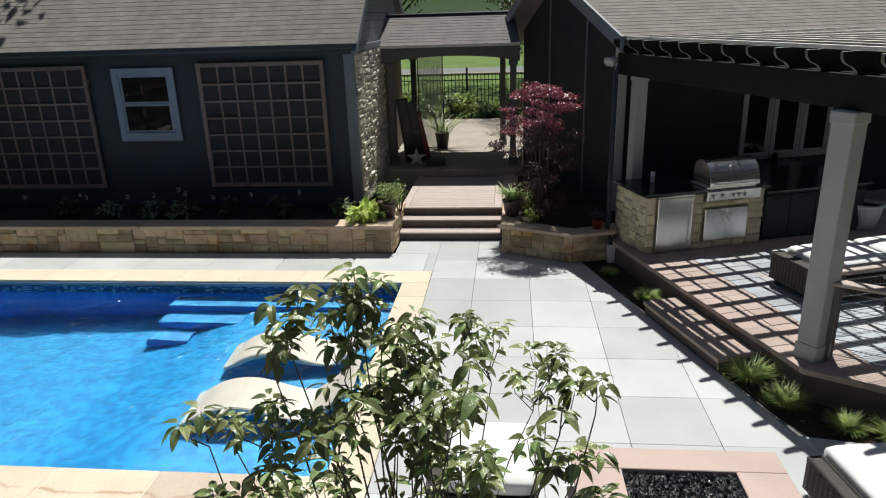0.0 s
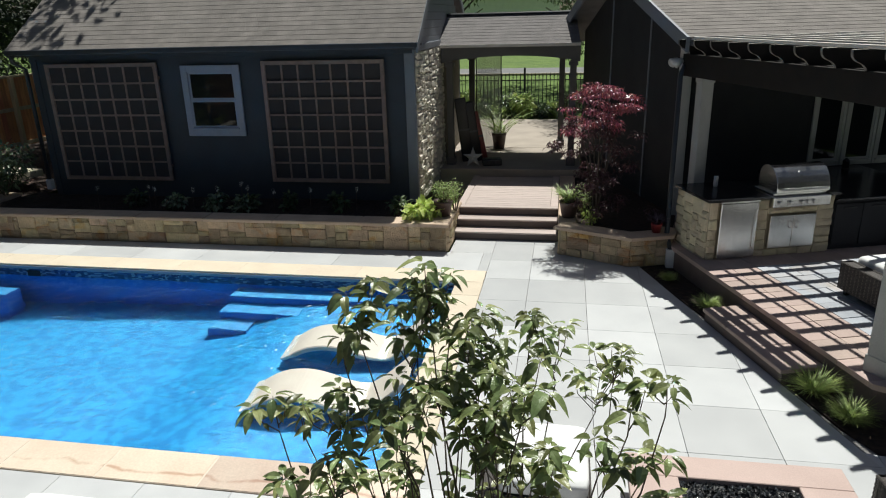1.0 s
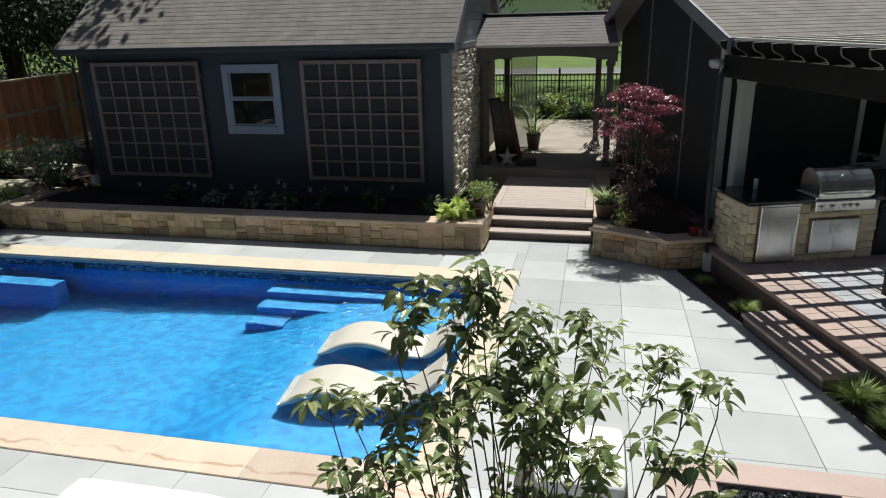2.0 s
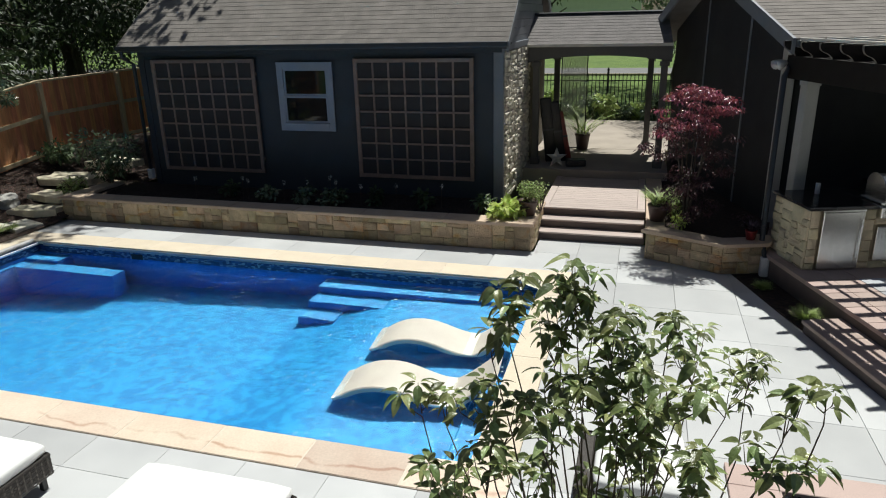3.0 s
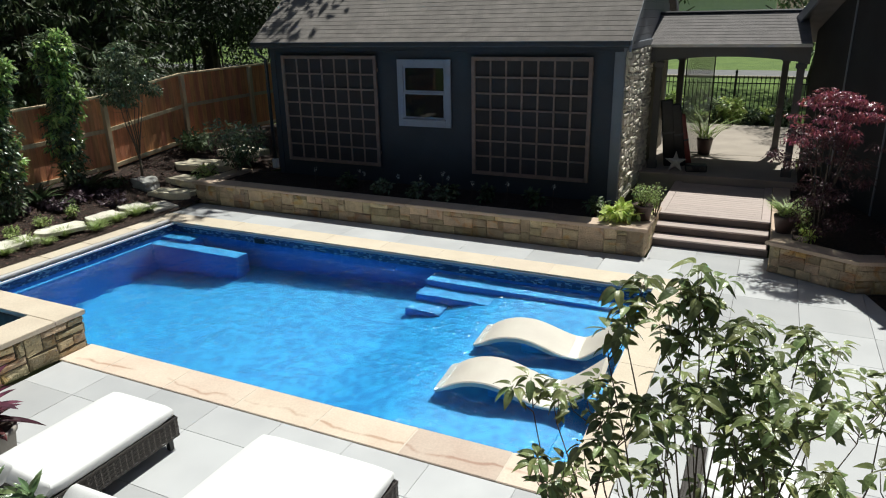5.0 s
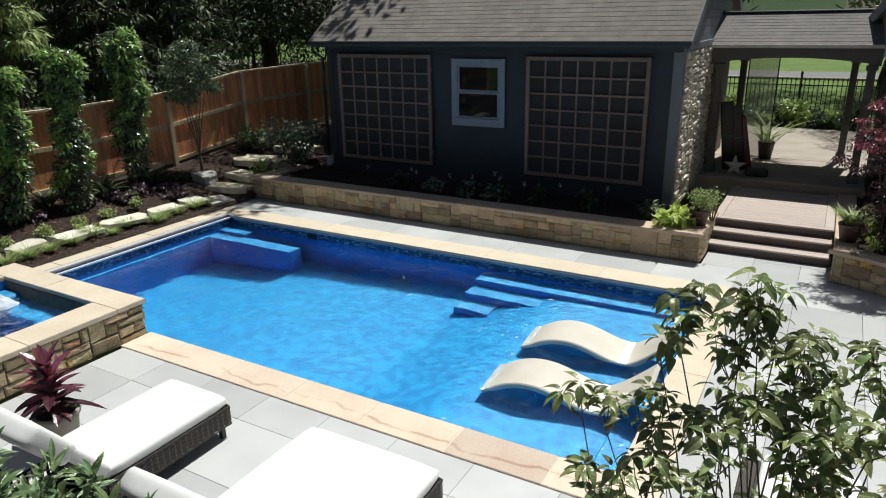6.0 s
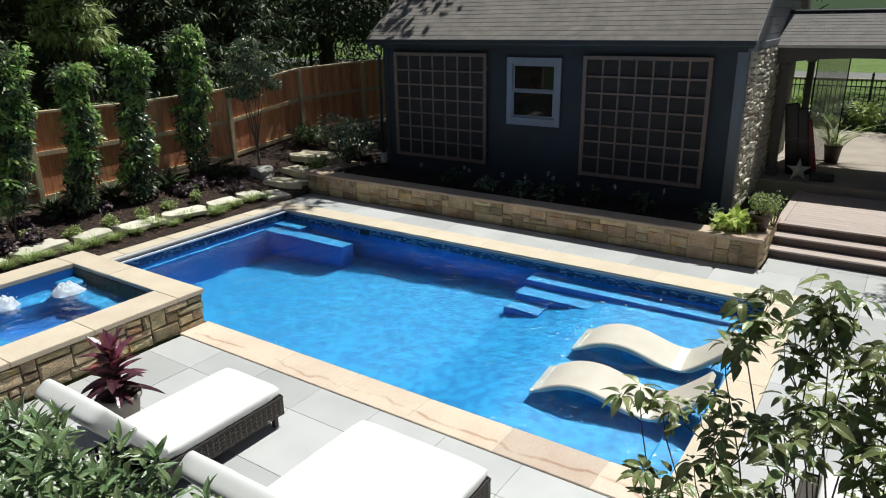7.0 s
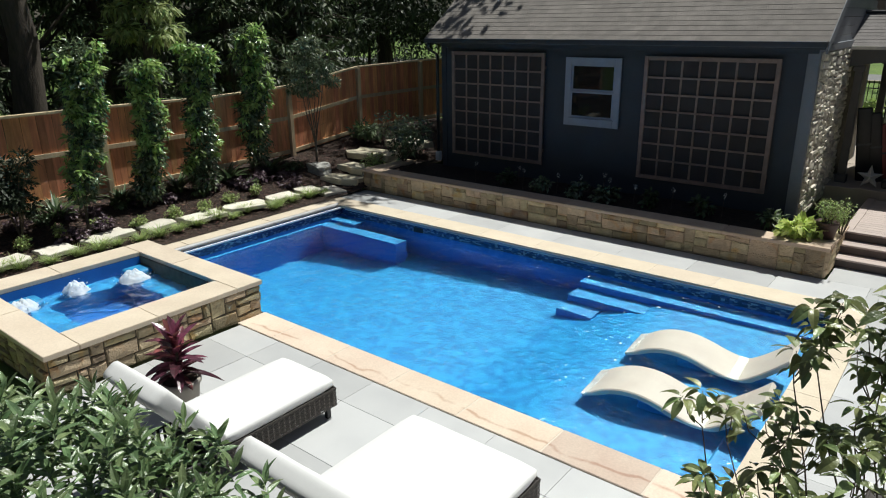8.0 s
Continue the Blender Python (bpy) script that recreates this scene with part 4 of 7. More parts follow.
# gable end over the stone: lap siding
bm = bmesh.new()
z = 3.32
while z < EAVE_Z + (RIDGE_Y - 13.2) * SLOPE - 0.15:
    y0 = max(13.22, 13.22 + (z + 0.16 - EAVE_Z - 0.2) / SLOPE)
    y1 = 2 * RIDGE_Y - y0
    if y1 - y0 > 0.1:
        box(-0.885, -0.845, y0, y1, z, z + 0.15, bm=bm, m=Matrix.Translation((0, 0, 0)))
    z += 0.155
part("gable_siding", bm, M_SHED_TRIM, shed, "slate-blue lap siding")
part("band_board", box(-0.86, -0.8, 13.2, 18.9, 3.24, 3.36, 0.005), M_SHED_TRIM, shed)
for sgn in (1, -1):
    bm = bmesh.new()
    d = Vector((0, sgn, SLOPE)).normalized()
    o = Vector((-0.70, RIDGE_Y - sgn * (RIDGE_Y - EAVE_Y), EAVE_Z - 0.03))
    q = [o + Vector((dx, 0, 0)) + d * t + Vector((0, 0, dz)) for t in (0, run_len) for dx in (0, 0.035) for dz in (-0.16, 0.02)]
    vs = [bm.verts.new(p) for p in q]
    for f in ((0, 1, 3, 2), (4, 6, 7, 5), (0, 4, 5, 1), (2, 3, 7, 6), (0, 2, 6, 4), (1, 5, 7, 3)):
        bm.faces.new([vs[k] for k in f])
    bmesh.ops.recalc_face_normals(bm, faces=bm.faces[:])
    part("rake_board", bm, M_SHED_TRIM, shed)
stone_wall = part("stone_end", box(-0.90, -0.862, 13.31, 18.8, 0.0, 3.24), M_MORTAR, shed, "pale rough limestone end wall")
stone_face(stone_wall, (-0.862, 13.32, 0.35), 90, 2.9, 2.88, M_STONE_PALE, 61, rows=(0.08, 0.16), lens=(0.14, 0.42), depth=0.052, gap=0.01)


def window(parent_m, x0, x1, z0, z1, trim, name, label, group="", t=0.13, sashes=2):
    """A double-hung window in its trim, at the face y = 0 of its own axes."""
    w = thing(name, label, "window", group, "structure", parent_m)
    bm = bmesh.new()
    box(x0, x0 + t, -0.035, 0.002, z0, z1, 0.004, bm)
    box(x1 - t, x1, -0.035, 0.002, z0, z1, 0.004, bm)
    box(x0 + t, x1 - t, -0.035, 0.002, z1 - t, z1, 0.004, bm)
    box(x0 + t, x1 - t, -0.035, 0.002, z0, z0 + t, 0.004, bm)
    part("window_frame", bm, trim, w)
    part("window_sill", box(x0 + t - 0.02, x1 - t + 0.02, -0.07, 0.0, z0 + t, z0 + t + 0.035, 0.006), trim, w)
    zm = (z0 + z1) / 2 + 0.02
    for a, b, y in ((z0 + t + 0.035, zm, -0.012), (zm, z1 - t, 0.012)) if sashes == 2 else ((z0 + t + 0.035, z1 - t, -0.012),):
        bm = bmesh.new()
        s = 0.04
        box(x0 + t, x0 + t + s, y - 0.012, y + 0.012, a, b, 0.003, bm)
        box(x1 - t - s, x1 - t, y - 0.012, y + 0.012, a, b, 0.003, bm)
        box(x0 + t + s, x1 - t - s, y - 0.012, y + 0.012, a, a + s, 0.003, bm)
        box(x0 + t + s, x1 - t - s, y - 0.012, y + 0.012, b - s, b, 0.003, bm)
        sash = part("sash", bm, trim, w)
        part("pane", box(x0 + t + s - 0.005, x1 - t - s + 0.005, y - 0.003, y + 0.003, a + s - 0.005, b - s + 0.005), M_GLASS, sash)
    return w


window(pose(0, 13.19, 0), -5.505, -4.28, 1.70, 3.07, M_WIN_TRIM, "window_1", "double-hung window with blue-grey trim in the pool house")


def trellis(x0, x1, z0, z1, y, n):
    t = thing("trellis", "weathered square wooden trellis fixed to the slate-blue wall", "trellis", "pool house trellises", "", pose(x0, y, z0))
    W, H, f = x1 - x0, z1 - z0, 0.075
    for b in ((0, f, -0.03, 0.015, 0, H), (W - f, W, -0.03, 0.015, 0, H), (f, W - f, -0.03, 0.015, H - f, H), (f, W - f, -0.03, 0.015, 0, f)):
        part("frame_rail", box(*b, 0.005), M_TRELLIS, t)
    part("backing_panel", box(f, W - f, 0.016, 0.03, f, H - f), M_TRELLIS_B, t, "dark weathered backing board")
    for i in range(1, n):
        x = f + (W - 2 * f) * i / n
        part("upright_bar", box(x - 0.019, x + 0.019, -0.01, 0.012, f, H - f, 0.003), M_TRELLIS, t)
        z = f + (H - 2 * f) * i / n
        part("cross_bar", box(f, W - f, -0.028, -0.011, z - 0.019, z + 0.019, 0.003), M_TRELLIS, t)
    for x in (0.037, W - 0.037):
        for z in (0.3, H - 0.3):
            part("spacer", box(x - 0.03, x + 0.03, 0.016, 0.075, z - 0.03, z + 0.03), M_TRELLIS, t)
    return t


trellis(-3.805, -1.39, 0.79, 3.13, 13.15, 7)
trellis(-8.46, -5.99, 0.78, 3.14, 13.15, 7)


def downspout(points, r, boot, label):
    d = thing("downspout", label, "downspout", "downspouts")
    part("pipe", tube(points, r, 8), M_GUTTER, d, "", True)
    p = points[-1]
    part("boot", box(p[0] - 0.06, p[0] + 0.06, p[1] - 0.06, p[1] + 0.06, p[2] - boot, p[2] + 0.02, 0.012), M_PVC, d, "white plastic drain boot")
    return d


downspout([(-8.9, 12.8, 3.36), (-8.9, 12.82, 3.2), (-8.9, 13.14, 3.05), (-8.9, 13.14, 0.75)], 0.04, 0.2, "dark downspout with white boot at the pool house corner")

# ---- steps and walkway deck ----
stairs = thing("stairs", "three composite steps up to the walkway deck", "stairs", "", "structure")
RISE, GO = 0.15, 0.30
for k in range(3):
    y0 = 12.20 + k * GO
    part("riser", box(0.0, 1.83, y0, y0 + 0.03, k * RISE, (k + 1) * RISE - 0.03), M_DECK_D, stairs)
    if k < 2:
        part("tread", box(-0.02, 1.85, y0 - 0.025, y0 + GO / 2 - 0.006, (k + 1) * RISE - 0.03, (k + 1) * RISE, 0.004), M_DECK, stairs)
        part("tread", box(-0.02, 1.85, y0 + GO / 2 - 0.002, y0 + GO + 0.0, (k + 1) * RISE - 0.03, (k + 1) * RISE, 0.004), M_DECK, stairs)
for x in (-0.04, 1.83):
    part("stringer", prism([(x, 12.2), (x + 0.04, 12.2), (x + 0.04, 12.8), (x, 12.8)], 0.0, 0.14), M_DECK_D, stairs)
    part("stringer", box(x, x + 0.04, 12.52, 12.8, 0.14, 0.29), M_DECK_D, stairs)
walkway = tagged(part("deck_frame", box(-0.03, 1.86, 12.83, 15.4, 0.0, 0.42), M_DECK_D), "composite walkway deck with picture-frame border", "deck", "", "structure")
y = 12.775
part("deck_board", box(-0.03, 1.86, y, y + 0.138, 0.42, 0.45, 0.004), M_DECK, walkway)
for x in (-0.03, 1.72):
    part("deck_board", box(x, x + 0.138, y + 0.142, 15.4, 0.42, 0.45, 0.004), M_DECK, walkway)
y += 0.142
board = mesh_of(box(0.112, 1.716, 0, 0.136, 0.42, 0.45, 0.004), "deck_board", M_DECK)
while y < 15.26:
    part("deck_board", board, None, walkway, "", False, pose(0, y, 0))
    y += 0.14
setting("porch_slab", box(-0.84, 2.3, 15.4, 18.0, 0.0, 0.6, 0.008), M_CONC, "concrete porch slab in the shade of the roof", "porch floor")
setting("back_patio", box(-4, 6, 18.004, 23.0, 0.3, 0.602), M_CONC, "sunlit pale concrete patio behind the porch", "patio")

# ---- porch roof between the houses ----
porch = thing("porch", "small shingled porch roof on posts between pool house and main house", "porch", "", "structure")
PYF, PYR, PZE = 15.75, 17.1, 3.24
ps = Vector((0, PYR - PYF, 0.62)).normalized()
for y, b in ((15.85, 0.0), (18.3, 0.0)):
    bm = bmesh.new()
    n = 16
    x0, x1 = -0.8, 2.22
    lo, hi = [], []
    for i in range(n + 1):
        u = i / n
        x = x0 + (x1 - x0) * u
        a = 2.86 + 0.14 * math.sin(math.pi * u) ** 0.7
        lo.append(a)
        hi.append(x)
    rows = []
    for yy in (y, y + 0.14):
        rows.append(([bm.verts.new((x, yy, a)) for x, a in zip(hi, lo)], [bm.verts.new((x, yy, 3.2)) for x in hi]))
    for i in range(n):
        bm.faces.new((rows[0][0][i], rows[0][0][i + 1], rows[0][1][i + 1], rows[0][1][i]))
        bm.faces.new((rows[1][0][i + 1], rows[1][0][i], rows[1][1][i], rows[1][1][i + 1]))
        bm.faces.new((rows[0][0][i + 1], rows[0][0][i], rows[1][0][i], rows[1][0][i + 1]))
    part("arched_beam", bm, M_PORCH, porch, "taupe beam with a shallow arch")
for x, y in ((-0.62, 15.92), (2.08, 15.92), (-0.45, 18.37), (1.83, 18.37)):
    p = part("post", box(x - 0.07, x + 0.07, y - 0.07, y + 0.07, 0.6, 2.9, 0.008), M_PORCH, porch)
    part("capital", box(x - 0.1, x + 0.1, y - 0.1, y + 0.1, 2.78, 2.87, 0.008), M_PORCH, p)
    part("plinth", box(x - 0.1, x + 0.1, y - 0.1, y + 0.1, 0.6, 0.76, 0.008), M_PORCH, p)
bm = bmesh.new()
for sgn in (1, -1):
    yb = PYF if sgn == 1 else 2 * PYR - PYF
    xs = ((-0.86, 2.2), (-0.86, 2.08))
    a = [(xs[0][0], yb, PZE), (xs[0][1], yb, PZE), (xs[1][1], PYR, PZE + 0.62), (xs[1][0], PYR, PZE + 0.62)]
    lo = [bm.verts.new((x, y, z - 0.06)) for x, y, z in a]
    hi = [bm.verts.new(p) for p in a]
    bm.faces.new(hi)
    bm.faces.new(lo[::-1])
    for i in range(4):
        bm.faces.new((lo[i], lo[(i + 1) % 4], hi[(i + 1) % 4], hi[i]))
bmesh.ops.recalc_face_normals(bm, faces=bm.faces[:])
proof = part("roof", bm, M_SHINGLE_D, porch, "dark shingle roof")
shingle_roof(proof, (-0.87, PYF - 0.012, PZE + 0.006), (1, 0, 0), ps, 3.08, (PYR - PYF) / ps.y, M_SHINGLE_D, 71, 0.14, 0.34, lambda t: (0.0, 3.08 - 0.12 * t * ps.y / (PYR - PYF)))
part("ridge_vent", box(-0.86, 2.09, PYR - 0.12, PYR + 0.12, PZE + 0.6, PZE + 0.66, 0.02), M_GUTTER, porch, "black ridge vent")
part("drip_edge", box(-0.88, 2.22, PYF - 0.03, PYF, PZE - 0.05, PZE + 0.012, 0.003), M_SLAT, porch)

# ---- main house (own axes) ----
house = thing("main_house", "charcoal main house with battened gable wall and shingled roof", "house", "", "structure", HM)
HW, HX, HB = 2.1, 0.52, 7.0                        # front wall, gable plane, back
HR = (HW + HB) / 2
HS = 0.38                                          # pitch of the front slope
part("front_wall", box(HX, 8.0, HW, HW + 0.2, -0.05, 3.75), M_HOUSE, house)
bm = bmesh.new()
g = [(HW, -0.05), (HB, -0.05), (HB, 3.5), (HR, 4.72), (HW, 3.8)]
va = [bm.verts.new((HX, y, z)) for y, z in g]
vb = [bm.verts.new((HX + 0.2, y, z)) for y, z in g]
bm.faces.new(va)
bm.faces.new(vb[::-1])
for i in range(5):
    bm.faces.new((va[i], vb[i], vb[(i + 1) % 5], va[(i + 1) % 5]))
bmesh.ops.recalc_face_normals(bm, faces=bm.faces[:])
part("gable_wall", bm, M_HOUSE, house, "charcoal board wall with thin battens")
for y in (3.45, 5.3):
    part("batten", box(HX - 0.02, HX, y - 0.022, y + 0.022, 0.0, 3.75 + 0.37 * min(y - HW, HR - HW) - 0.5 * max(0.0, y - HR), 0.003), M_SHED_TRIM, house)
part("corner_post", box(HX - 0.03, HX + 0.13, HW - 0.03, HW + 0.13, 0.0, 3.3, 0.006), M_PILASTER, house, "light grey corner board")
hs = Vector((0, 1, HS)).normalized()
EY, EZ, RX0 = 1.0, 3.45, -0.01                   # eave: how far out, how high, and the gable edge
bm = bmesh.new()
for y0, z0 in ((EY, EZ), (7.5, 3.3)):
    z1 = EZ + (HR - EY) * HS
    a = [(RX0, y0, z0), (9.0, y0, z0), (9.0, HR, z1), (RX0, HR, z1)]
    lo = [bm.verts.new((x, y, z - 0.1)) for x, y, z in a]
    hi = [bm.verts.new(p) for p in a]
    bm.faces.new(hi)
    bm.faces.new(lo[::-1])
    for i in range(4):
        bm.faces.new((lo[i], lo[(i + 1) % 4], hi[(i + 1) % 4], hi[i]))
bmesh.ops.recalc_face_normals(bm, faces=bm.faces[:])
hroof = part("roof", bm, M_SHINGLE_D, house, "grey shingle roof")
shingle_roof(hroof, (RX0 - 0.01, EY - 0.015, EZ + 0.005), (1, 0, 0), hs, 9.0 - RX0, (HR - EY) / hs.y, M_SHINGLE, 81, 0.14, 0.34)
for y0, z0 in ((EY - 0.02, EZ), (7.52, 3.3)):
    bm = bmesh.new()
    o = Vector((RX0 - 0.04, y0, z0))
    top = Vector((RX0 - 0.04, HR, EZ + (HR - EY) * HS))
    q = [p + Vector((dx, 0, dz)) for p in (o, top) for dx in (0, 0.045) for dz in (-0.2, 0.015)]
    vs = [bm.verts.new(p) for p in q]
    for f in ((0, 1, 3, 2), (4, 6, 7, 5), (0, 4, 5, 1), (2, 3, 7, 6), (0, 2, 6, 4), (1, 5, 7, 3)):
        bm.faces.new([vs[k] for k in f])
    bmesh.ops.recalc_face_normals(bm, faces=bm.faces[:])
    part("rake_board", bm, M_SHED_TRIM, house, "grey rake board")
part("gutter", box(RX0, 9.0, EY - 0.12, EY - 0.02, EZ - 0.11, EZ - 0.01, 0.02, segs=2), M_GUTTER, house, "dark gutter")
part("end_wall", box(7.8, 8.0, HW + 0.2, HB, -0.05, 3.4), M_HOUSE, house)
part("back_wall", box(HX + 0.2, 7.8, HB - 0.2, HB, -0.05, 3.3), M_HOUSE, house)
for i in range(3):
    x = 2.95 + i * 0.63
    window(HM @ pose(0, HW - 0.003, 0), x, x + 0.615, 1.15, 2.75, M_POST, "window_%d" % (i + 2), "narrow casement window in the charcoal wall", "house windows", 0.06, 1)

# ---- raised patio by the house ----
# (its front runs off slantwise from the corner by the post)
FN = (-math.cos(radians(42)), -math.sin(radians(42)))
FC = FN[0] * -0.14 + FN[1] * -3.55
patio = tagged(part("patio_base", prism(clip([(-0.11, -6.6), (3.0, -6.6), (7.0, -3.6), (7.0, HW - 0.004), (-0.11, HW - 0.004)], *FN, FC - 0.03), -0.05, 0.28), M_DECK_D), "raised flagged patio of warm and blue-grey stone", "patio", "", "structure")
patio.matrix_world = HM
rr = random.Random(5)
y = -6.2
while y < HW - 0.02:
    h = 0.45
    x = -0.14
    while x < (6.9 if y > -3.6 else 3.0):
        w = 0.37 if x < 0.5 else rr.choice((0.45, 0.6, 0.75))
        x1, y1 = min(x + w, 7.0), min(y + h, HW)
        flag = clip([(x + 0.004, y + 0.004), (x1 - 0.004, y + 0.004), (x1 - 0.004, y1 - 0.004), (x + 0.004, y1 - 0.004)], *FN, FC)
        front = FN[0] * (x + w / 2) + FN[1] * (y + h / 2) > FC - 0.6
        if len(flag) > 2:
            part("flagstone", prism(flag, 0.28, 0.335 + rr.uniform(0, 0.006), 0.005), M_PATIO if x + w / 2 < 0.65 or front or y > -0.62 else M_PATIO_B, patio)
        x += w
    y += h
pstep = tagged(part("patio_step", box(-0.60, -0.115, -2.86, -1.22, -0.05, 0.12), M_DECK_D), "low stone step up to the raised patio", "step", "", "structure")
pstep.matrix_world = HM
for k in range(3):
    part("flagstone", box(-0.63, -0.115, -2.88 + 0.56 * k + 0.004, -2.88 + 0.56 * (k + 1) - 0.004, 0.12, 0.17, 0.008), M_PATIO, pstep)
setting("house_bed", prism([tuple((HM @ Vector(p))[:2]) for p in ((-0.53, -3.7, 0), (-0.45, -4.2, 0), (1.3, -6.25, 0), (1.7, -5.6, 0), (-0.115, -3.58, 0), (-0.115, 1.1, 0), (-0.64, 1.1, 0), (-0.53, -1.2, 0), (-0.53, -2.9, 0))], -0.06, -0.01), M_MULCH, "narrow dark mulch bed along the patio edge", "mulch bed")

# ---- planter by the walkway ----
pl = [(1.88, 11.55), (3.02, 11.02), (3.62, 11.22), (3.75, 11.55)]
planter2 = thing("corner_planter", "angled buff stone planter beside the steps with sandstone cap", "planter wall", "", "structure")
bm = bmesh.new()
for (ax, ay), (bx, by) in zip(pl, pl[1:]):
    a, b = Vector((ax, ay, 0)), Vector((bx, by, 0))
    d = (b - a).normalized()
    n = Vector((-d.y, d.x, 0))
    prism([(a + n * 0.0)[:2], (b + n * 0.0)[:2], (b + n * 0.25 + d * 0.1)[:2], (a + n * 0.25 - d * 0.0)[:2]], -0.05, 0.44, bm=bm)
part("core_wall", bm, M_MORTAR_P, planter2)
part("core_wall", box(1.90, 2.14, 11.5, 15.3, -0.05, 0.44), M_MORTAR_P, planter2)
for i, ((ax, ay), (bx, by)) in enumerate(zip(pl, pl[1:])):
    a, b = Vector((ax, ay, 0)), Vector((bx, by, 0))
    L = (b - a).length
    ang = math.degrees(math.atan2(by - ay, bx - ax))
    stone_face(planter2, (ax, ay, 0), ang, L, 0.44, M_STONE, 90 + i, rows=(0.1, 0.18), lens=(0.16, 0.4), depth=0.026)
    d = (b - a).normalized()
    n = Vector((-d.y, d.x, 0))
    ea, eb = (0.05 if i == 0 else 0.03), 0.03
    part("cap_slab", prism([(a - n * 0.08 - d * ea)[:2], (b - n * 0.08 + d * eb)[:2], (b + n * 0.27 + d * 0.0)[:2], (a + n * 0.27 + d * 0.0)[:2]], 0.445 + 0.0015 * i, 0.50 + 0.0015 * i, 0.01), M_CAP, planter2)
part("cap_slab", box(1.87, 2.18, 11.7, 15.3, 0.441, 0.494, 0.01), M_CAP, planter2)
setting("planter_soil_2", prism([(1.95, 11.7), (3.02, 11.2), (3.65, 11.4), (3.9, 12.6), (2.65, 16.4), (1.95, 15.3)], 0.0, 0.43), M_MULCH, "dark mulch in the corner planter", "mulch bed")

# ---- outdoor kitchen ----
kitchen = tagged(part("kitchen_island_core", box(0.05, 2.0, 0.06, 1.0, 0.0, 1.22), M_MORTAR_P), "buff stone outdoor kitchen island", "kitchen island")
kitchen.matrix_world = HM
stone_face(kitchen, (0.05, 1.0, 0.06), -90, 0.94, 1.15, M_STONE_KIT, 101, rows=(0.1, 0.18), lens=(0.16, 0.34), depth=0.03)
for x0, w in ((0.05, 0.13), (0.79, 0.17), (1.74, 0.26)):
    stone_face(kitchen, (x0, 0.06, 0.335), 0, w, 0.87, M_STONE_KIT, 102 + int(x0 * 10), rows=(0.1, 0.18), lens=(0.16, 0.34), depth=0.03)
stone_face(kitchen, (0.96, 0.06, 0.335), 0, 0.78, 0.1, M_STONE_KIT, 111, rows=(0.1, 0.12), lens=(0.2, 0.4), depth=0.03)
stone_face(kitchen, (0.96, 0.06, 0.98), 0, 0.78, 0.09, M_STONE_KIT, 112, rows=(0.09, 0.12), lens=(0.2, 0.4), depth=0.03)
fr = thing("outdoor_fridge", "stainless steel fridge door built into the stone island", "refrigerator", "", "", HM)
part("door", box(0.2, 0.78, -0.005, 0.06, 0.36, 1.19, 0.008), M_STEEL, fr, "brushed stainless door")
part("handle", tube([(0.735, -0.045, 0.46), (0.735, -0.045, 1.1)], 0.011, 8), M_STEEL, fr)
for z in (0.5, 1.06):
    part("handle_mount", box(0.728, 0.742, -0.045, -0.004, z - 0.01, z + 0.01), M_STEEL, fr)
part("top_trim", box(0.19, 0.79, 0.0, 0.06, 1.192, 1.215), M_STEEL, fr)
doors = thing("access_doors", "stainless double access doors under the grill", "cabinet doors", "", "", HM)
for i, x in enumerate((0.99, 1.355)):
    d = part("door", box(x, x + 0.36, 0.0, 0.06, 0.46, 0.96, 0.006), M_STEEL, doors)
    hx = x + (0.31 if i == 0 else 0.05)
    part("handle", tube([(hx, 0.0, 0.76), (hx, -0.035, 0.78), (hx, -0.035, 0.86), (hx, 0.0, 0.88)], 0.009, 8), M_STEEL, d)
grill = thing("gas_grill", "stainless steel built-in gas grill with closed rounded hood", "grill", "", "", HM)
part("control_panel", box(0.97, 1.87, -0.05, 0.2, 1.09, 1.25, 0.012), M_STEEL, grill)
part("firebox", box(0.99, 1.84, 0.02, 0.5, 1.2, 1.3, 0.01), M_STEEL, grill)
bm = bmesh.new()
prof = [(0.0, 1.3), (0.0, 1.36), (0.015, 1.44), (0.05, 1.52), (0.1, 1.585), (0.16, 1.635), (0.23, 1.665), (0.31, 1.67), (0.38, 1.65), (0.44, 1.6), (0.47, 1.53), (0.47, 1.3)]
ra = [bm.verts.new((1.03, y, z)) for y, z in prof]
rb = [bm.verts.new((1.86, y, z)) for y, z in prof]
for i in range(len(prof) - 1):
    bm.faces.new((ra[i], ra[i + 1], rb[i + 1], rb[i])[::-1])
bm.faces.new(ra)
bm.faces.new(rb[::-1])
bmesh.ops.recalc_face_normals(bm, faces=bm.faces[:])
bmesh.ops.bevel(bm, geom=bm.edges[:], offset=0.006, segments=1, affect="EDGES")
hood = part("hood", bm, M_STEEL, grill, "domed stainless hood")
part("handle", tube([(1.08, -0.03, 1.35), (1.8, -0.03, 1.35)], 0.014, 10), M_STEEL, hood)
for x in (1.11, 1.77):
    part("handle_mount", box(x - 0.012, x + 0.012, -0.03, 0.04, 1.34, 1.36), M_STEEL, hood)
part("thermometer", lathe([(0.045, 0), (0.045, 0.012), (0.03, 0.018)], 16), M_STEEL, hood, "round dial", False, pose(1.4, 0.07, 1.555, 50, 0, 0))
for x in (1.06, 1.22, 1.40, 1.49, 1.59):
    part("knob", lathe([(0.032, 0), (0.03, 0.02), (0.022, 0.045)], 14), M_STEEL, grill, "", False, pose(x, -0.05, 1.17, 90, 0, 0))
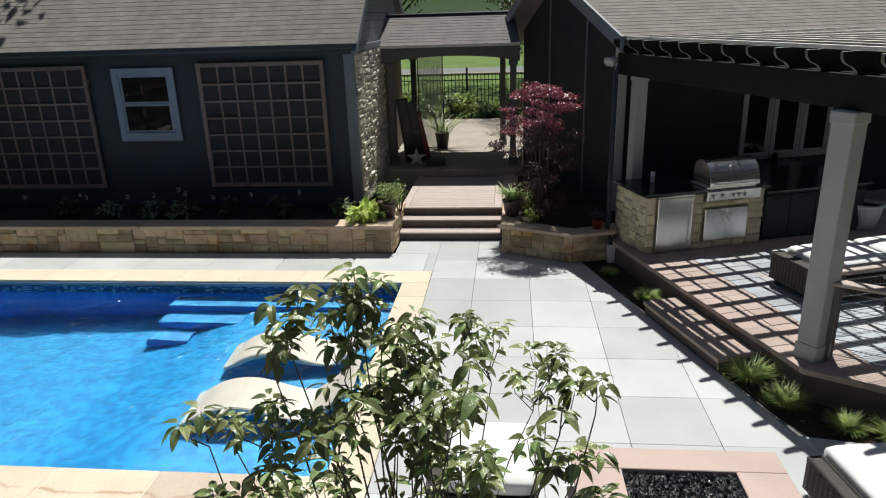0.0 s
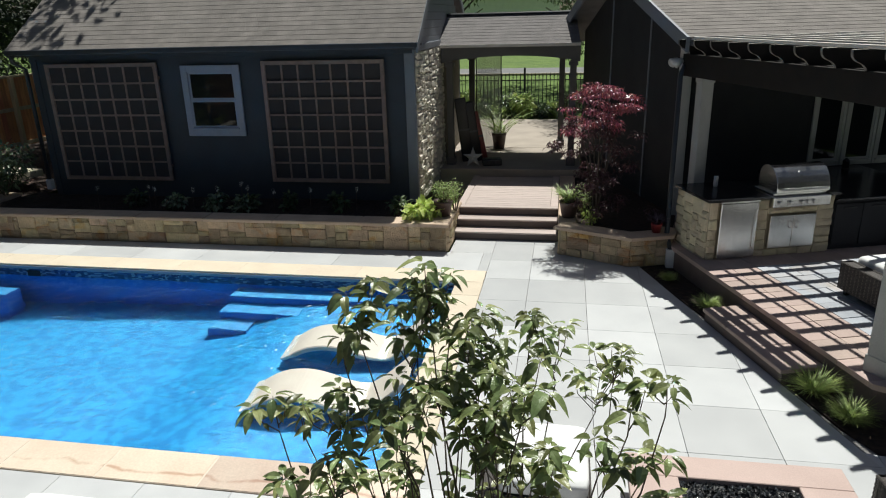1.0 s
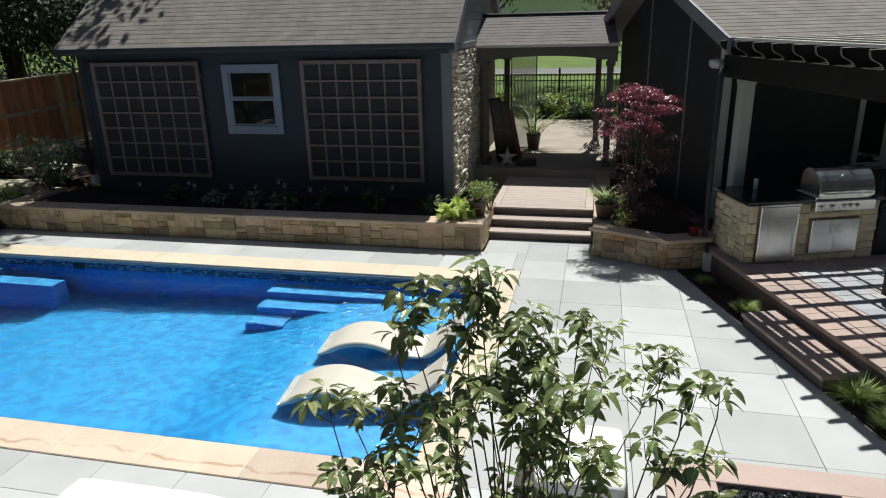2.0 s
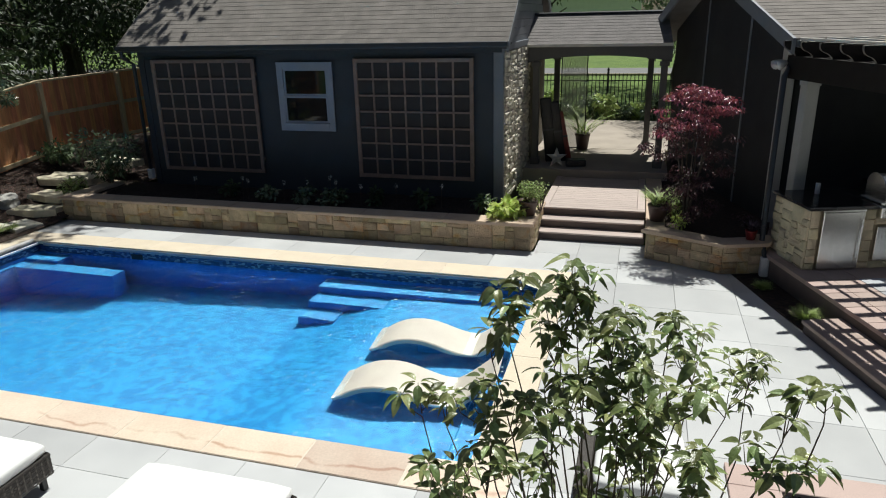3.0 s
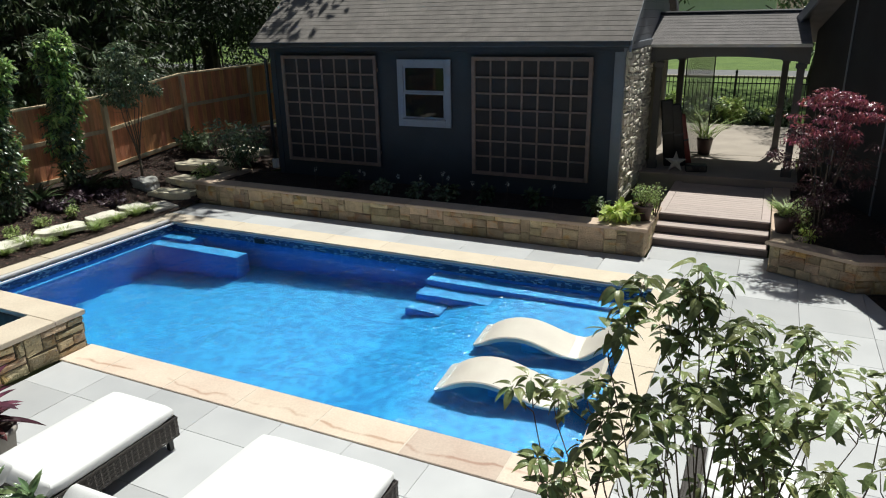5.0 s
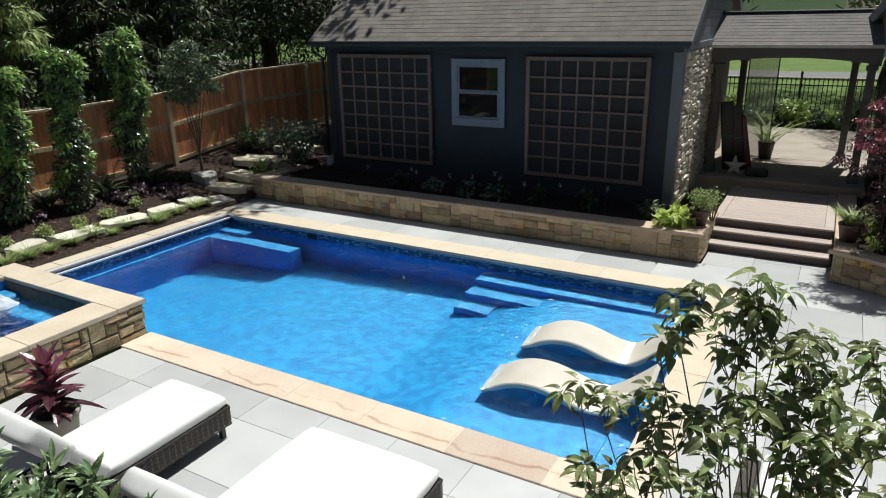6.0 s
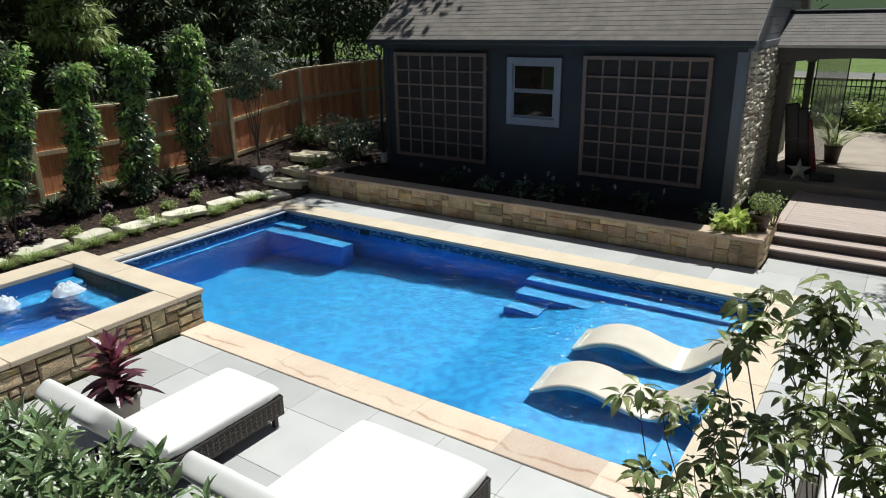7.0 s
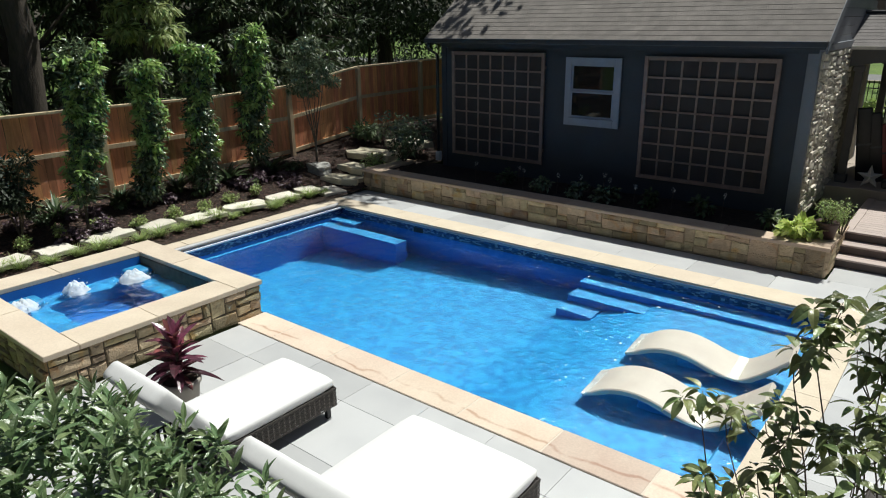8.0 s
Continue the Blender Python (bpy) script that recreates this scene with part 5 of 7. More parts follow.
top = tagged(part("countertop", box(-0.02, 0.945, -0.03, 1.02, 1.222, 1.262, 0.006), M_GRANITE), "polished black granite countertop on the stone island", "countertop")
top.matrix_world = HM
part("back_strip", box(0.949, 1.821, 0.52, 1.02, 1.222, 1.262, 0.006), M_GRANITE, top)
part("side_strip", box(1.825, 2.05, -0.03, 1.02, 1.222, 1.262, 0.006), M_GRANITE, top)
ct2 = tagged(part("window_countertop", box(2.055, 3.96, 0.04, 2.09, 1.102, 1.14, 0.006), M_GRANITE), "dark countertop below the house windows", "countertop")
ct2.matrix_world = HM
cab = tagged(part("cabinet_body", box(2.06, 3.9, 0.1, 2.08, 0.335, 1.1, 0.006), M_HOUSE), "dark base cabinet run under the house windows", "cabinet")
cab.matrix_world = HM
for k in range(4):
    d = part("door", box(2.075 + 0.455 * k, 2.515 + 0.455 * k, 0.08, 0.1, 0.4, 1.05, 0.004), M_HOUSE, cab)
    part("handle", box(2.2 + 0.455 * k, 2.4 + 0.455 * k, 0.058, 0.08, 0.98, 0.995), M_METAL_D, d)
can = thing("drink_can", "small pale can standing on the granite counter", "can", "", "", HM @ pose(0.5, 0.75, 1.262))
part("body", lathe([(0.03, 0), (0.034, 0.01), (0.034, 0.15), (0.028, 0.165)], 16), M_PVC, can, "", True)
part("lid", lathe([(0.026, 0.165), (0.026, 0.17)], 16), M_STEEL, can)
mug = thing("small_lantern", "small dark lantern on the counter below the window", "lantern", "", "", HM @ pose(3.5, 1.8, 1.14))
part("base", box(-0.05, 0.05, -0.05, 0.05, 0, 0.02, 0.004), M_METAL_D, mug)
part("cage", box(-0.04, 0.04, -0.04, 0.04, 0.02, 0.14, 0.004), M_GLASS, mug)
part("roof", lathe([(0.06, 0.14), (0.02, 0.19), (0.01, 0.2)], 8), M_METAL_D, mug)

# ---- pergola (own axes: y along its beam) ----
PM = HM @ pose(0.06, 0.96, 0, 0, 0, 0.8)
perg = thing("pergola", "stained wooden pergola on a taupe post with scroll-cut rafter tails", "pergola", "", "", PM)
for x, y, half, turn in ((0.0, -4.32, 0.112, 15), (4.7, -4.36, 0.112, 15), (0.37, 0.25, 0.095, 0)):
    p = part("post", box(-half, half, -half, half, 0.335, 2.9, 0.01), M_POST, perg, "taupe boxed post", False, pose(x, y, 0, 0, 0, turn))
    part("plinth", box(-half - 0.011, half + 0.011, -half - 0.011, half + 0.011, 0.335, 0.52, 0.008), M_POST, p)
    part("capital", box(-half - 0.012, half + 0.012, -half - 0.012, half + 0.012, 2.78, 2.895, 0.008), M_POST, p)
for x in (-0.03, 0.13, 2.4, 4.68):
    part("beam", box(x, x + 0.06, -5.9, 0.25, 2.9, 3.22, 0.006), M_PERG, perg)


def rafter_mesh():
    """A rafter with a scroll-cut tail."""
    bm = bmesh.new()
    out = [(-0.21, 3.43), (-0.21, 3.395), (-0.2, 3.36), (-0.175, 3.33), (-0.14, 3.31), (-0.1, 3.295), (-0.065, 3.275), (-0.035, 3.245), (-0.015, 3.2), (0.015, 3.185), (0.04, 3.2), (0.05, 3.22), (5.1, 3.22), (5.1, 3.43)]
    a = [bm.verts.new((x, -0.018, z)) for x, z in out]
    b = [bm.verts.new((x, 0.018, z)) for x, z in out]
    bm.faces.new(a)
    bm.faces.new(b[::-1])
    for i in range(len(out)):
        bm.faces.new((a[i], b[i], b[(i + 1) % len(out)], a[(i + 1) % len(out)]))
    bmesh.ops.recalc_face_normals(bm, faces=bm.faces[:])
    me = mesh_of(bm, "rafter", M_PERG)
    # weathered edges and dark-stained sides, light and shade in the tones: pale tops, duller undersides
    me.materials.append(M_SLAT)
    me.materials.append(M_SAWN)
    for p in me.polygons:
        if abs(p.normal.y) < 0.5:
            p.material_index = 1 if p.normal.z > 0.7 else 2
    return me


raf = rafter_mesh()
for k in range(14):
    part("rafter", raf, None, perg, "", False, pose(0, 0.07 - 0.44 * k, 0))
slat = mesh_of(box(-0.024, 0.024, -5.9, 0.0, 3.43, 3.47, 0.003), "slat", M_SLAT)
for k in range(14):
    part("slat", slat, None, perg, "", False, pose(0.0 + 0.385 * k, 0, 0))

rail = thing("cable_railing", "cable railing with wooden cap between pergola posts", "railing", "", "", HM)
part("cap_rail", box(0.22, 4.47, -3.42, -3.27, 1.26, 1.30, 0.006), M_DECK, rail, "brown cap rail")
for x in (0.32, 2.4):
    part("baluster_post", box(x - 0.04, x + 0.04, -3.39, -3.31, 0.337, 1.26, 0.005), M_DECK_D, rail)
for k in range(9):
    part("cable", tube([(0.30, -3.35, 0.45 + 0.09 * k), (4.47, -3.35, 0.45 + 0.09 * k)], 0.004, 5), M_STEEL, rail)


# ---- patio furniture ----
def cushion(x0, x1, y0, y1, z0, z1, parent, label="", name="cushion", m=None, puff=0.02):
    """A soft box cushion with crowned faces and piping."""
    bm = box(x0, x1, y0, y1, z0, z1)
    bmesh.ops.subdivide_edges(bm, edges=bm.edges[:], cuts=7, use_grid_fill=True)
    cx, cy, cz = (x0 + x1) / 2, (y0 + y1) / 2, (z0 + z1) / 2
    hx, hy, hz = (x1 - x0) / 2, (y1 - y0) / 2, (z1 - z0) / 2
    for v in bm.verts:
        u, w, q = (v.co.x - cx) / hx, (v.co.y - cy) / hy, (v.co.z - cz) / hz
        rnd = 0.035
        v.co.x -= math.copysign(rnd * (abs(w) ** 8 + abs(q) ** 4) / 2, u) * abs(u) ** 4
        v.co.y -= math.copysign(rnd * (abs(u) ** 8 + abs(q) ** 4) / 2, w) * abs(w) ** 4
        if abs(q) > 0.99:
            v.co.z += math.copysign(puff * (1 - u ** 4) * (1 - w ** 4), q) + 0.004 * noise.noise((v.co.x * 5, v.co.y * 5, 2))
    ob = part(name, bm, M_CUSHION, parent, label, True, m)
    return ob


def weave(parent, x0, x1, y0, y1, z0, z1, name="wicker_skirt", pitch=0.032):
    """Woven wicker round a box: upright stakes with bands passing before and behind them."""
    bm = bmesh.new()
    box(x0 + 0.012, x1 - 0.012, y0 + 0.012, y1 - 0.012, z0 + 0.01, z1 - 0.01, bm=bm)
    core = part(name, bm, M_WICKER, parent, "dark brown woven wicker")
    v, f = [], []

    def strip(p, q, n, up, half, wav, ph, count):
        for i in range(count):
            a, b = p + (q - p) * (i / count), p + (q - p) * ((i + 1) / count)
            oa, ob_ = 0.006 + wav * math.cos(math.pi * i + ph), 0.006 + wav * math.cos(math.pi * (i + 1) + ph)
            k = len(v)
            v.extend([a + n * oa - up * half, b + n * ob_ - up * half, b + n * (ob_ + 0.003), a + n * (oa + 0.003), b + n * ob_ + up * half, a + n * oa + up * half])
            f.extend([(k, k + 1, k + 2, k + 3), (k + 3, k + 2, k + 4, k + 5)])

    up = Vector((0, 0, 1))
    for p, q, n in ((Vector((x0, y0, 0)), Vector((x1, y0, 0)), Vector((0, -1, 0))), (Vector((x1, y0, 0)), Vector((x1, y1, 0)), Vector((1, 0, 0))),
                    (Vector((x1, y1, 0)), Vector((x0, y1, 0)), Vector((0, 1, 0))), (Vector((x0, y1, 0)), Vector((x0, y0, 0)), Vector((-1, 0, 0)))):
        L = (q - p).length
        count = max(2, int(L / 0.05))
        z, k = z0 + 0.01, 0
        while z < z1:
            strip(p + up * z, q + up * z, n, up, 0.009, 0.003, math.pi * (k % 2), count)
            z += 0.021
            k += 1
    me = bpy.data.meshes.new("weave")
    me.from_pydata([tuple(c) for c in v], [], f)
    me.materials.append(M_WICKER)
    part("weave_strand", me, None, core)
    # upright stakes standing proud of the bands, and a plaited top edge
    bm = bmesh.new()
    for ax, ay, bx, by in ((x0, y0, x1, y0), (x1, y0, x1, y1), (x1, y1, x0, y1), (x0, y1, x0, y0)):
        k = max(2, int(math.hypot(bx - ax, by - ay) / 0.06))
        for i in range(k):
            px, py = ax + (bx - ax) * (i + 0.5) / k, ay + (by - ay) * (i + 0.5) / k
            box(px - 0.0075, px + 0.0075, py - 0.0075, py + 0.0075, z0, z1 - 0.012, 0.0, bm)
    part("stake", bm, M_STAKE, core, "paler upright stakes")
    part("rim", tube([(x0, y0, z1 - 0.008), (x1, y0, z1 - 0.008), (x1, y1, z1 - 0.008), (x0, y1, z1 - 0.008), (x0, y0, z1 - 0.008)], 0.014, 6), M_WICKER, core)
    return core


sofa = thing("outdoor_sofa", "dark wicker outdoor sofa with white cushions under the pergola", "sofa", "", "", HM @ pose(1.05, -2.3, 0.34))
weave(sofa, 0, 2.2, 0, 0.85, 0.08, 0.34)
weave(sofa, 0, 0.16, 0.0, 0.85, 0.34, 0.43, "armrest")
for x in (0.05, 2.05):
    for y in (0.05, 0.75):
        part("leg", box(x, x + 0.05, y, y + 0.05, 0, 0.085), M_METAL_D, sofa)
for k in range(2):
    cushion(0.18 + k * 1.0, 1.16 + k * 1.0, 0.02, 0.83, 0.34, 0.5, sofa, "white seat cushion", "seat_cushion")
# cable rail along the slanting front of the patio
ra0 = HM @ pose(0.17, -3.4, 0.336, 0, 0, -48)
rail = thing("cable_railing", "stained wooden handrail with thin steel cables along the patio edge", "railing", "", "", ra0)
for x in (0.0, 1.55):
    part("rail_post", box(x, x + 0.09, -0.045, 0.045, 0, 0.84, 0.006), M_PORCH, rail)
part("handrail", box(-0.03, 1.72, -0.07, 0.07, 0.842, 0.882, 0.008), M_DECK, rail, "flat brown handrail")
for k in range(9):
    part("cable", tube([(0.088, 0, 0.085 + 0.085 * k), (1.552, 0, 0.085 + 0.085 * k)], 0.004, 6), M_STEEL, rail, "thin steel cable")
tbl = thing("patio_table", "low dark table on the flagged patio", "table", "", "", HM @ pose(2.2, -2.9, 0.34))
part("tabletop", box(-0.5, 0.5, -0.35, 0.35, 0.4, 0.44, 0.008), M_POST, tbl, "pale table top")
for x in (-0.45, 0.41):
    for y in (-0.3, 0.26):
        part("leg", box(x, x + 0.04, y, y + 0.04, 0, 0.4), M_METAL_D, tbl)
wp = thing("white_planter", "tapered white planter on the patio", "planter", "", "", HM @ pose(4.02, 0.15, 0.34))
part("pot", lathe([(0.17, 0), (0.24, 0.36), (0.26, 0.37), (0.26, 0.42), (0.22, 0.42), (0.21, 0.36), (0.05, 0.36)], 24), M_POT_W, wp, "", True)
part("soil", lathe([(0.2, 0.365), (0.2, 0.38)], 20), M_MULCH, wp)


# ---- chaises ----
def chaise(name, label, x0, x1, yfoot, length, seed, back=54, group="chaises by the pool"):
    """A wicker chaise: foot towards the pool, hinged back raised. Local x across, y from head to foot."""
    W = x1 - x0
    c = thing(name, label, "chaise", group, "", pose(x0, yfoot - length, 0))
    hinge = length * 0.36
    weave(c, 0.0, W, hinge, length, 0.13, 0.33)
    part("base_frame", box(0.05, W - 0.05, 0.0, hinge, 0.13, 0.18, 0.006), M_METAL_D, c, "dark metal frame")
    for x in (0.03, W - 0.03):
        part("head_rail", tube([(x, 0.0, 0.3), (x, hinge, 0.3)], 0.012, 6), M_METAL_D, c)
        for k in range(int(hinge / 0.06)):
            part("head_slat", box(x - 0.006, x + 0.006, 0.02 + 0.06 * k, 0.045 + 0.06 * k, 0.06, 0.3), M_WICKER, c)
    for k in range(int(W / 0.06)):
        part("head_slat", box(0.03 + 0.06 * k, 0.055 + 0.06 * k, -0.006, 0.006, 0.06, 0.3), M_WICKER, c)
    for x in (0.03, W - 0.08):
        for y in (0.08, length - 0.1):
            part("leg", box(x, x + 0.05, y, y + 0.05, 0, 0.15, 0.004), M_METAL_D, c)
    cushion(0.0, W, hinge, length + 0.01, 0.335, 0.43, c, "thick white seat cushion", "seat_cushion")
    m = pose(0, hinge, 0.345, -back, 0, 0)
    fr = part("backrest", box(0.02, W - 0.02, -0.85, 0.0, -0.03, 0.0, 0.006), M_WICKER, c, "wicker back panel", False, m)
    cushion(0.0, W, -0.88, -0.01, 0.0, 0.11, c, "white back cushion", "back_cushion", m)
    cushion(-0.012, W + 0.012, -0.89, -0.42, -0.05, 0.122, c, "white sleeve pulled over the head of the back", "head_sleeve", m, 0.012)
    for x in (0.1, W - 0.12):
        part("support_bar", tube([(x, hinge - 0.45, 0.18), (x, hinge - 0.42, 0.62)], 0.012, 6), M_METAL_D, c)
    return c


chaise("chaise", "single wicker chaise with thick white cushion, back raised", -3.93, -3.11, 4.32, 2.05, 1)
chaise("double_chaise", "wide wicker double chaise with thick white cushion", -2.09, -0.735, 4.34, 2.05, 2)


# ---- fire pit and seats beside it ----
FZ = 0.32
fp = tagged(part("fire_pit_body", box(2.62, 4.16, 4.28, 5.58, 0.0, FZ - 0.06), M_FIRE), "low pink cast-stone fire pit filled with black glass", "fire pit")
bm = bmesh.new()
ox0, ox1, oy0, oy1, hx0, hx1, hy0, hy1 = 2.52, 4.21, 4.18, 5.63, 2.91, 3.81, 4.55, 5.35
for b in ((ox0, ox1, oy0, hy0), (ox0, ox1, hy1, oy1), (ox0, hx0, hy0 + 0.002, hy1 - 0.002), (hx1, ox1, hy0 + 0.002, hy1 - 0.002)):
    part("cap_slab", box(*b, FZ - 0.06, FZ, 0.006), M_FIRE, fp, "smooth pink cap slab")
part("burner_tray", box(hx0, hx1, hy0, hy1, FZ - 0.055, FZ - 0.045), M_METAL_D, fp)
g = np.random.default_rng(3)
v, f = [], []
for _ in range(2600):
    c = np.array([g.uniform(hx0 + 0.01, hx1 - 0.01), g.uniform(hy0 + 0.01, hy1 - 0.01), FZ - 0.04 + g.uniform(0, 0.012)])
    k = len(v)
    v.extend((c + g.normal(size=(4, 3)) * 0.011).tolist())
    f.extend([(k, k + 1, k + 2), (k, k + 2, k + 3), (k, k + 3, k + 1), (k + 1, k + 3, k + 2)])
me = bpy.data.meshes.new("fire_glass")
me.from_pydata(v, [], f)
me.materials.append(M_FGLASS)
tagged(part("fire_glass", me, None, fp, "glossy black fire glass"), kind="stuff")


def ottoman(x, y, w, d, turn, label):
    o = thing("patio_armchair", label, "armchair", "fire pit seats", "", pose(x, y, 0, 0, 0, turn))
    weave(o, -w / 2, w / 2, -d / 2, d / 2, 0.06, 0.3)
    weave(o, -w / 2 - 0.12, -w / 2 - 0.003, -d / 2, d / 2 - 0.05, 0.06, 0.36, "armrest")
    cushion(-w / 2 + 0.01, w / 2 - 0.01, -d / 2 + 0.01, d / 2, 0.3, 0.43, o, "white seat cushion", "seat_cushion")
    for sx in (-1, 1):
        for sy in (-1, 1):
            part("foot", box(sx * (w / 2 - 0.05) - 0.025, sx * (w / 2 - 0.05) + 0.025, sy * (d / 2 - 0.05) - 0.025, sy * (d / 2 - 0.05) + 0.025, 0, 0.07), M_METAL_D, o)
    return o


ottoman(4.98, 5.25, 0.78, 0.8, 8, "dark wicker armchair with white cushion beside the fire pit")
ottoman(1.85, 5.38, 0.74, 0.85, 0, "dark wicker armchair with white cushion behind the shrub")


# ---- in-pool loungers: a wave-shaped slab ----
def lounger(x, y, turn, seed):
    bm = bmesh.new()
    n, wid, th = 40, 0.66, 0.06
    rows = []
    for i in range(n + 1):
        u = i / n
        s = -0.93 + 1.86 * u
        if u < 0.31:
            z = 0.085 - 0.23 * ((0.31 - u) / 0.31) ** 2.2
        elif u < 0.72:
            z = 0.0 + 0.085 * math.cos(math.pi * (u - 0.31) / 0.41)
        else:
            z = -0.085 + 0.4 * ((u - 0.72) / 0.28) ** 1.25
        rows.append((s, z))
    rings = []
    for i, (s, z) in enumerate(rows):
        s2, z2 = rows[min(i + 1, n)]
        s1, z1 = rows[max(i - 1, 0)]
        t = Vector((s2 - s1, 0, z2 - z1)).normalized()
        nn = Vector((-t.z, 0, t.x))
        c = Vector((s, 0, z))
        e = 0.014
        sec = [(-wid / 2, -th / 2), (wid / 2, -th / 2), (wid / 2, th / 2 - e), (wid / 2 - e, th / 2), (-wid / 2 + e, th / 2), (-wid / 2, th / 2 - e)]
        rings.append([bm.verts.new(c + Vector((0, a, 0)) + nn * b) for a, b in sec])
    for a, b in zip(rings, rings[1:]):
        for k in range(6):
            bm.faces.new((a[k], a[(k + 1) % 6], b[(k + 1) % 6], b[k]))
    bm.faces.new(rings[0])
    bm.faces.new(rings[-1][::-1])
    bmesh.ops.recalc_face_normals(bm, faces=bm.faces[:])
    lo = thing("pool_lounger", "wave-shaped cream resin lounger standing in the shallow water", "lounger", "in-pool loungers", "", pose(x, y, WATER + 0.045, 0, 0, turn))
    part("seat", bm, M_LOUNGE, lo)
    part("support", box(-0.35, 0.3, -0.12, 0.12, -0.33, -0.12, 0.02), M_LINER, lo)
    return lo


lounger(-0.62, 8.2, 4, 1)
lounger(-0.6, 6.98, 4, 2)

# ---- board fence along the bed ----
fence = thing("fence", "cedar board fence with pale posts and rails", "fence", "", "")


def fence_line(pts):
    r = random.Random(8)
    for (x0, y0, b0, t0), (x1, y1, b1, t1) in zip(pts, pts[1:]):
        a, b = Vector((x0, y0, 0)), Vector((x1, y1, 0))
        d = (b - a).normalized()
        L = (b - a).length
        n = Vector((d.y, -d.x, 0))
        ang = math.atan2(d.y, d.x)
        k = int(L / 0.14)
        for i in range(k):
            u = (i + 0.5) / k
            p = a + (b - a) * u
            zb, zt = b0 + (b1 - b0) * u + 0.03, t0 + (t1 - t0) * u - 0.02 + r.uniform(-0.006, 0.006)
            m = Matrix.Translation((p.x, p.y, zb)) @ Matrix.Rotation(ang, 4, "Z") @ Matrix.Rotation(r.uniform(-0.004, 0.004), 4, "Y")
            me = mesh_of(box(-L / k / 2 + 0.003, L / k / 2 - 0.003, -0.009, 0.009, 0, zt - zb), "fence_board", M_FENCE)
            part("fence_board", me, None, fence, "", False, m)
        for fr, hh in ((0.06, 0.045), (0.55, 0.045)):
            q = [(a + n * 0.012, b0 + (t0 - b0) * fr), (b + n * 0.012, b1 + (t1 - b1) * fr)]
            bm = bmesh.new()
            vs = [bm.verts.new((p.x, p.y, z) if s == 0 else (p.x + n.x * 0.04, p.y + n.y * 0.04, z)) for (p, zz) in q for s in (0, 1) for z in (zz - hh, zz + hh)]
            for fc in ((0, 1, 3, 2), (4, 6, 7, 5), (0, 4, 5, 1), (2, 3, 7, 6), (0, 2, 6, 4), (1, 5, 7, 3)):
                bm.faces.new([vs[k2] for k2 in fc])
            bmesh.ops.recalc_face_normals(bm, faces=bm.faces[:])
            part("rail", bm, M_FENCE_P, fence, "pale rail")
        bm = bmesh.new()
        vs = [bm.verts.new((p.x + n.x * s, p.y + n.y * s, z + zz)) for (p, zz) in ((a, t0), (b, t1)) for s in (-0.05, 0.09) for z in (-0.02, 0.025)]
        for fc in ((0, 1, 3, 2), (4, 6, 7, 5), (0, 4, 5, 1), (2, 3, 7, 6), (0, 2, 6, 4), (1, 5, 7, 3)):
            bm.faces.new([vs[k2] for k2 in fc])
        bmesh.ops.recalc_face_normals(bm, faces=bm.faces[:])
        part("top_cap", bm, M_FENCE_P, fence, "pale top cap")
        part("post", box(-0.055, 0.055, -0.055, 0.055, b0 - 0.2, t0 - 0.025, 0.006), M_FENCE_P, fence, "pale square post", False, Matrix.Translation((x0 + n.x * 0.075, y0 + n.y * 0.075, 0)) @ Matrix.Rotation(ang, 4, "Z"))


fence_line([(-12.6, -2.9, 0.40, 2.22), (-12.6, -0.5, 0.40, 2.22), (-12.6, 1.9, 0.42, 2.23), (-12.6, 4.3, 0.44, 2.24), (-12.6, 6.75, 0.45, 2.24), (-12.6, 9.2, 0.48, 2.2), (-12.6, 11.58, 0.52, 2.27), (-12.58, 14.05, 0.78, 2.60), (-12.3, 16.4, 0.84, 2.66), (-12.0, 18.8, 0.86, 2.7)])


# ---- flagstones, stone steps, boulders ----
def flagstone(x, y, z, w, d, h, seed, name, label, cat, group, turn=0, mtl=M_FLAG):
    r = random.Random(seed)
    n = 12
    poly = []
    for k in range(n):
        a = 2 * math.pi * (k + 0.5) / n
        q = 1 / max(abs(math.cos(a)), abs(math.sin(a))) ** 0.8
        poly.append((math.cos(a) * q * w / 2 * r.uniform(0.78, 1.08), math.sin(a) * q * d / 2 * r.uniform(0.78, 1.08)))
    ob = part(name, prism(poly, 0, h, 0.015), mtl, None, "", False, pose(x, y, z, r.uniform(-1.5, 1.5), r.uniform(-1.5, 1.5), turn + r.uniform(-22, 22)))
    return tagged(ob, label, cat, group)


rr = random.Random(4)
y, k = 0.6, 0
while y < 10.2:
    w = rr.uniform(0.45, 1.0)
    flagstone(-10.93 + 0.045 * y + rr.uniform(-0.1, 0.1), y + w / 2, 0.08, rr.uniform(0.38, 0.66), w, 0.08, 200 + k, "stepping_stone", "flat pale stepping stone set in the planting beside the coping", "stepping stone", "stepping stones")
    y += w + rr.uniform(0.04, 0.16)
    k += 1
for i, (x, y, z, w, d) in enumerate(((-10.35, 10.75, -0.06, 0.9, 0.62), (-10.5, 11.4, 0.1, 1.05, 0.6), (-10.6, 12.0, 0.26, 1.1, 0.6), (-10.85, 12.85, 0.45, 1.5, 0.85), (-10.6, 13.9, 0.6, 1.3, 0.8))):
    flagstone(x, y, z, w, d, 0.15, 230 + i, "stone_step", "thick natural sandstone slab step on the bank", "stone step", "garden steps", 0, M_STEP if i else M_FLAG)


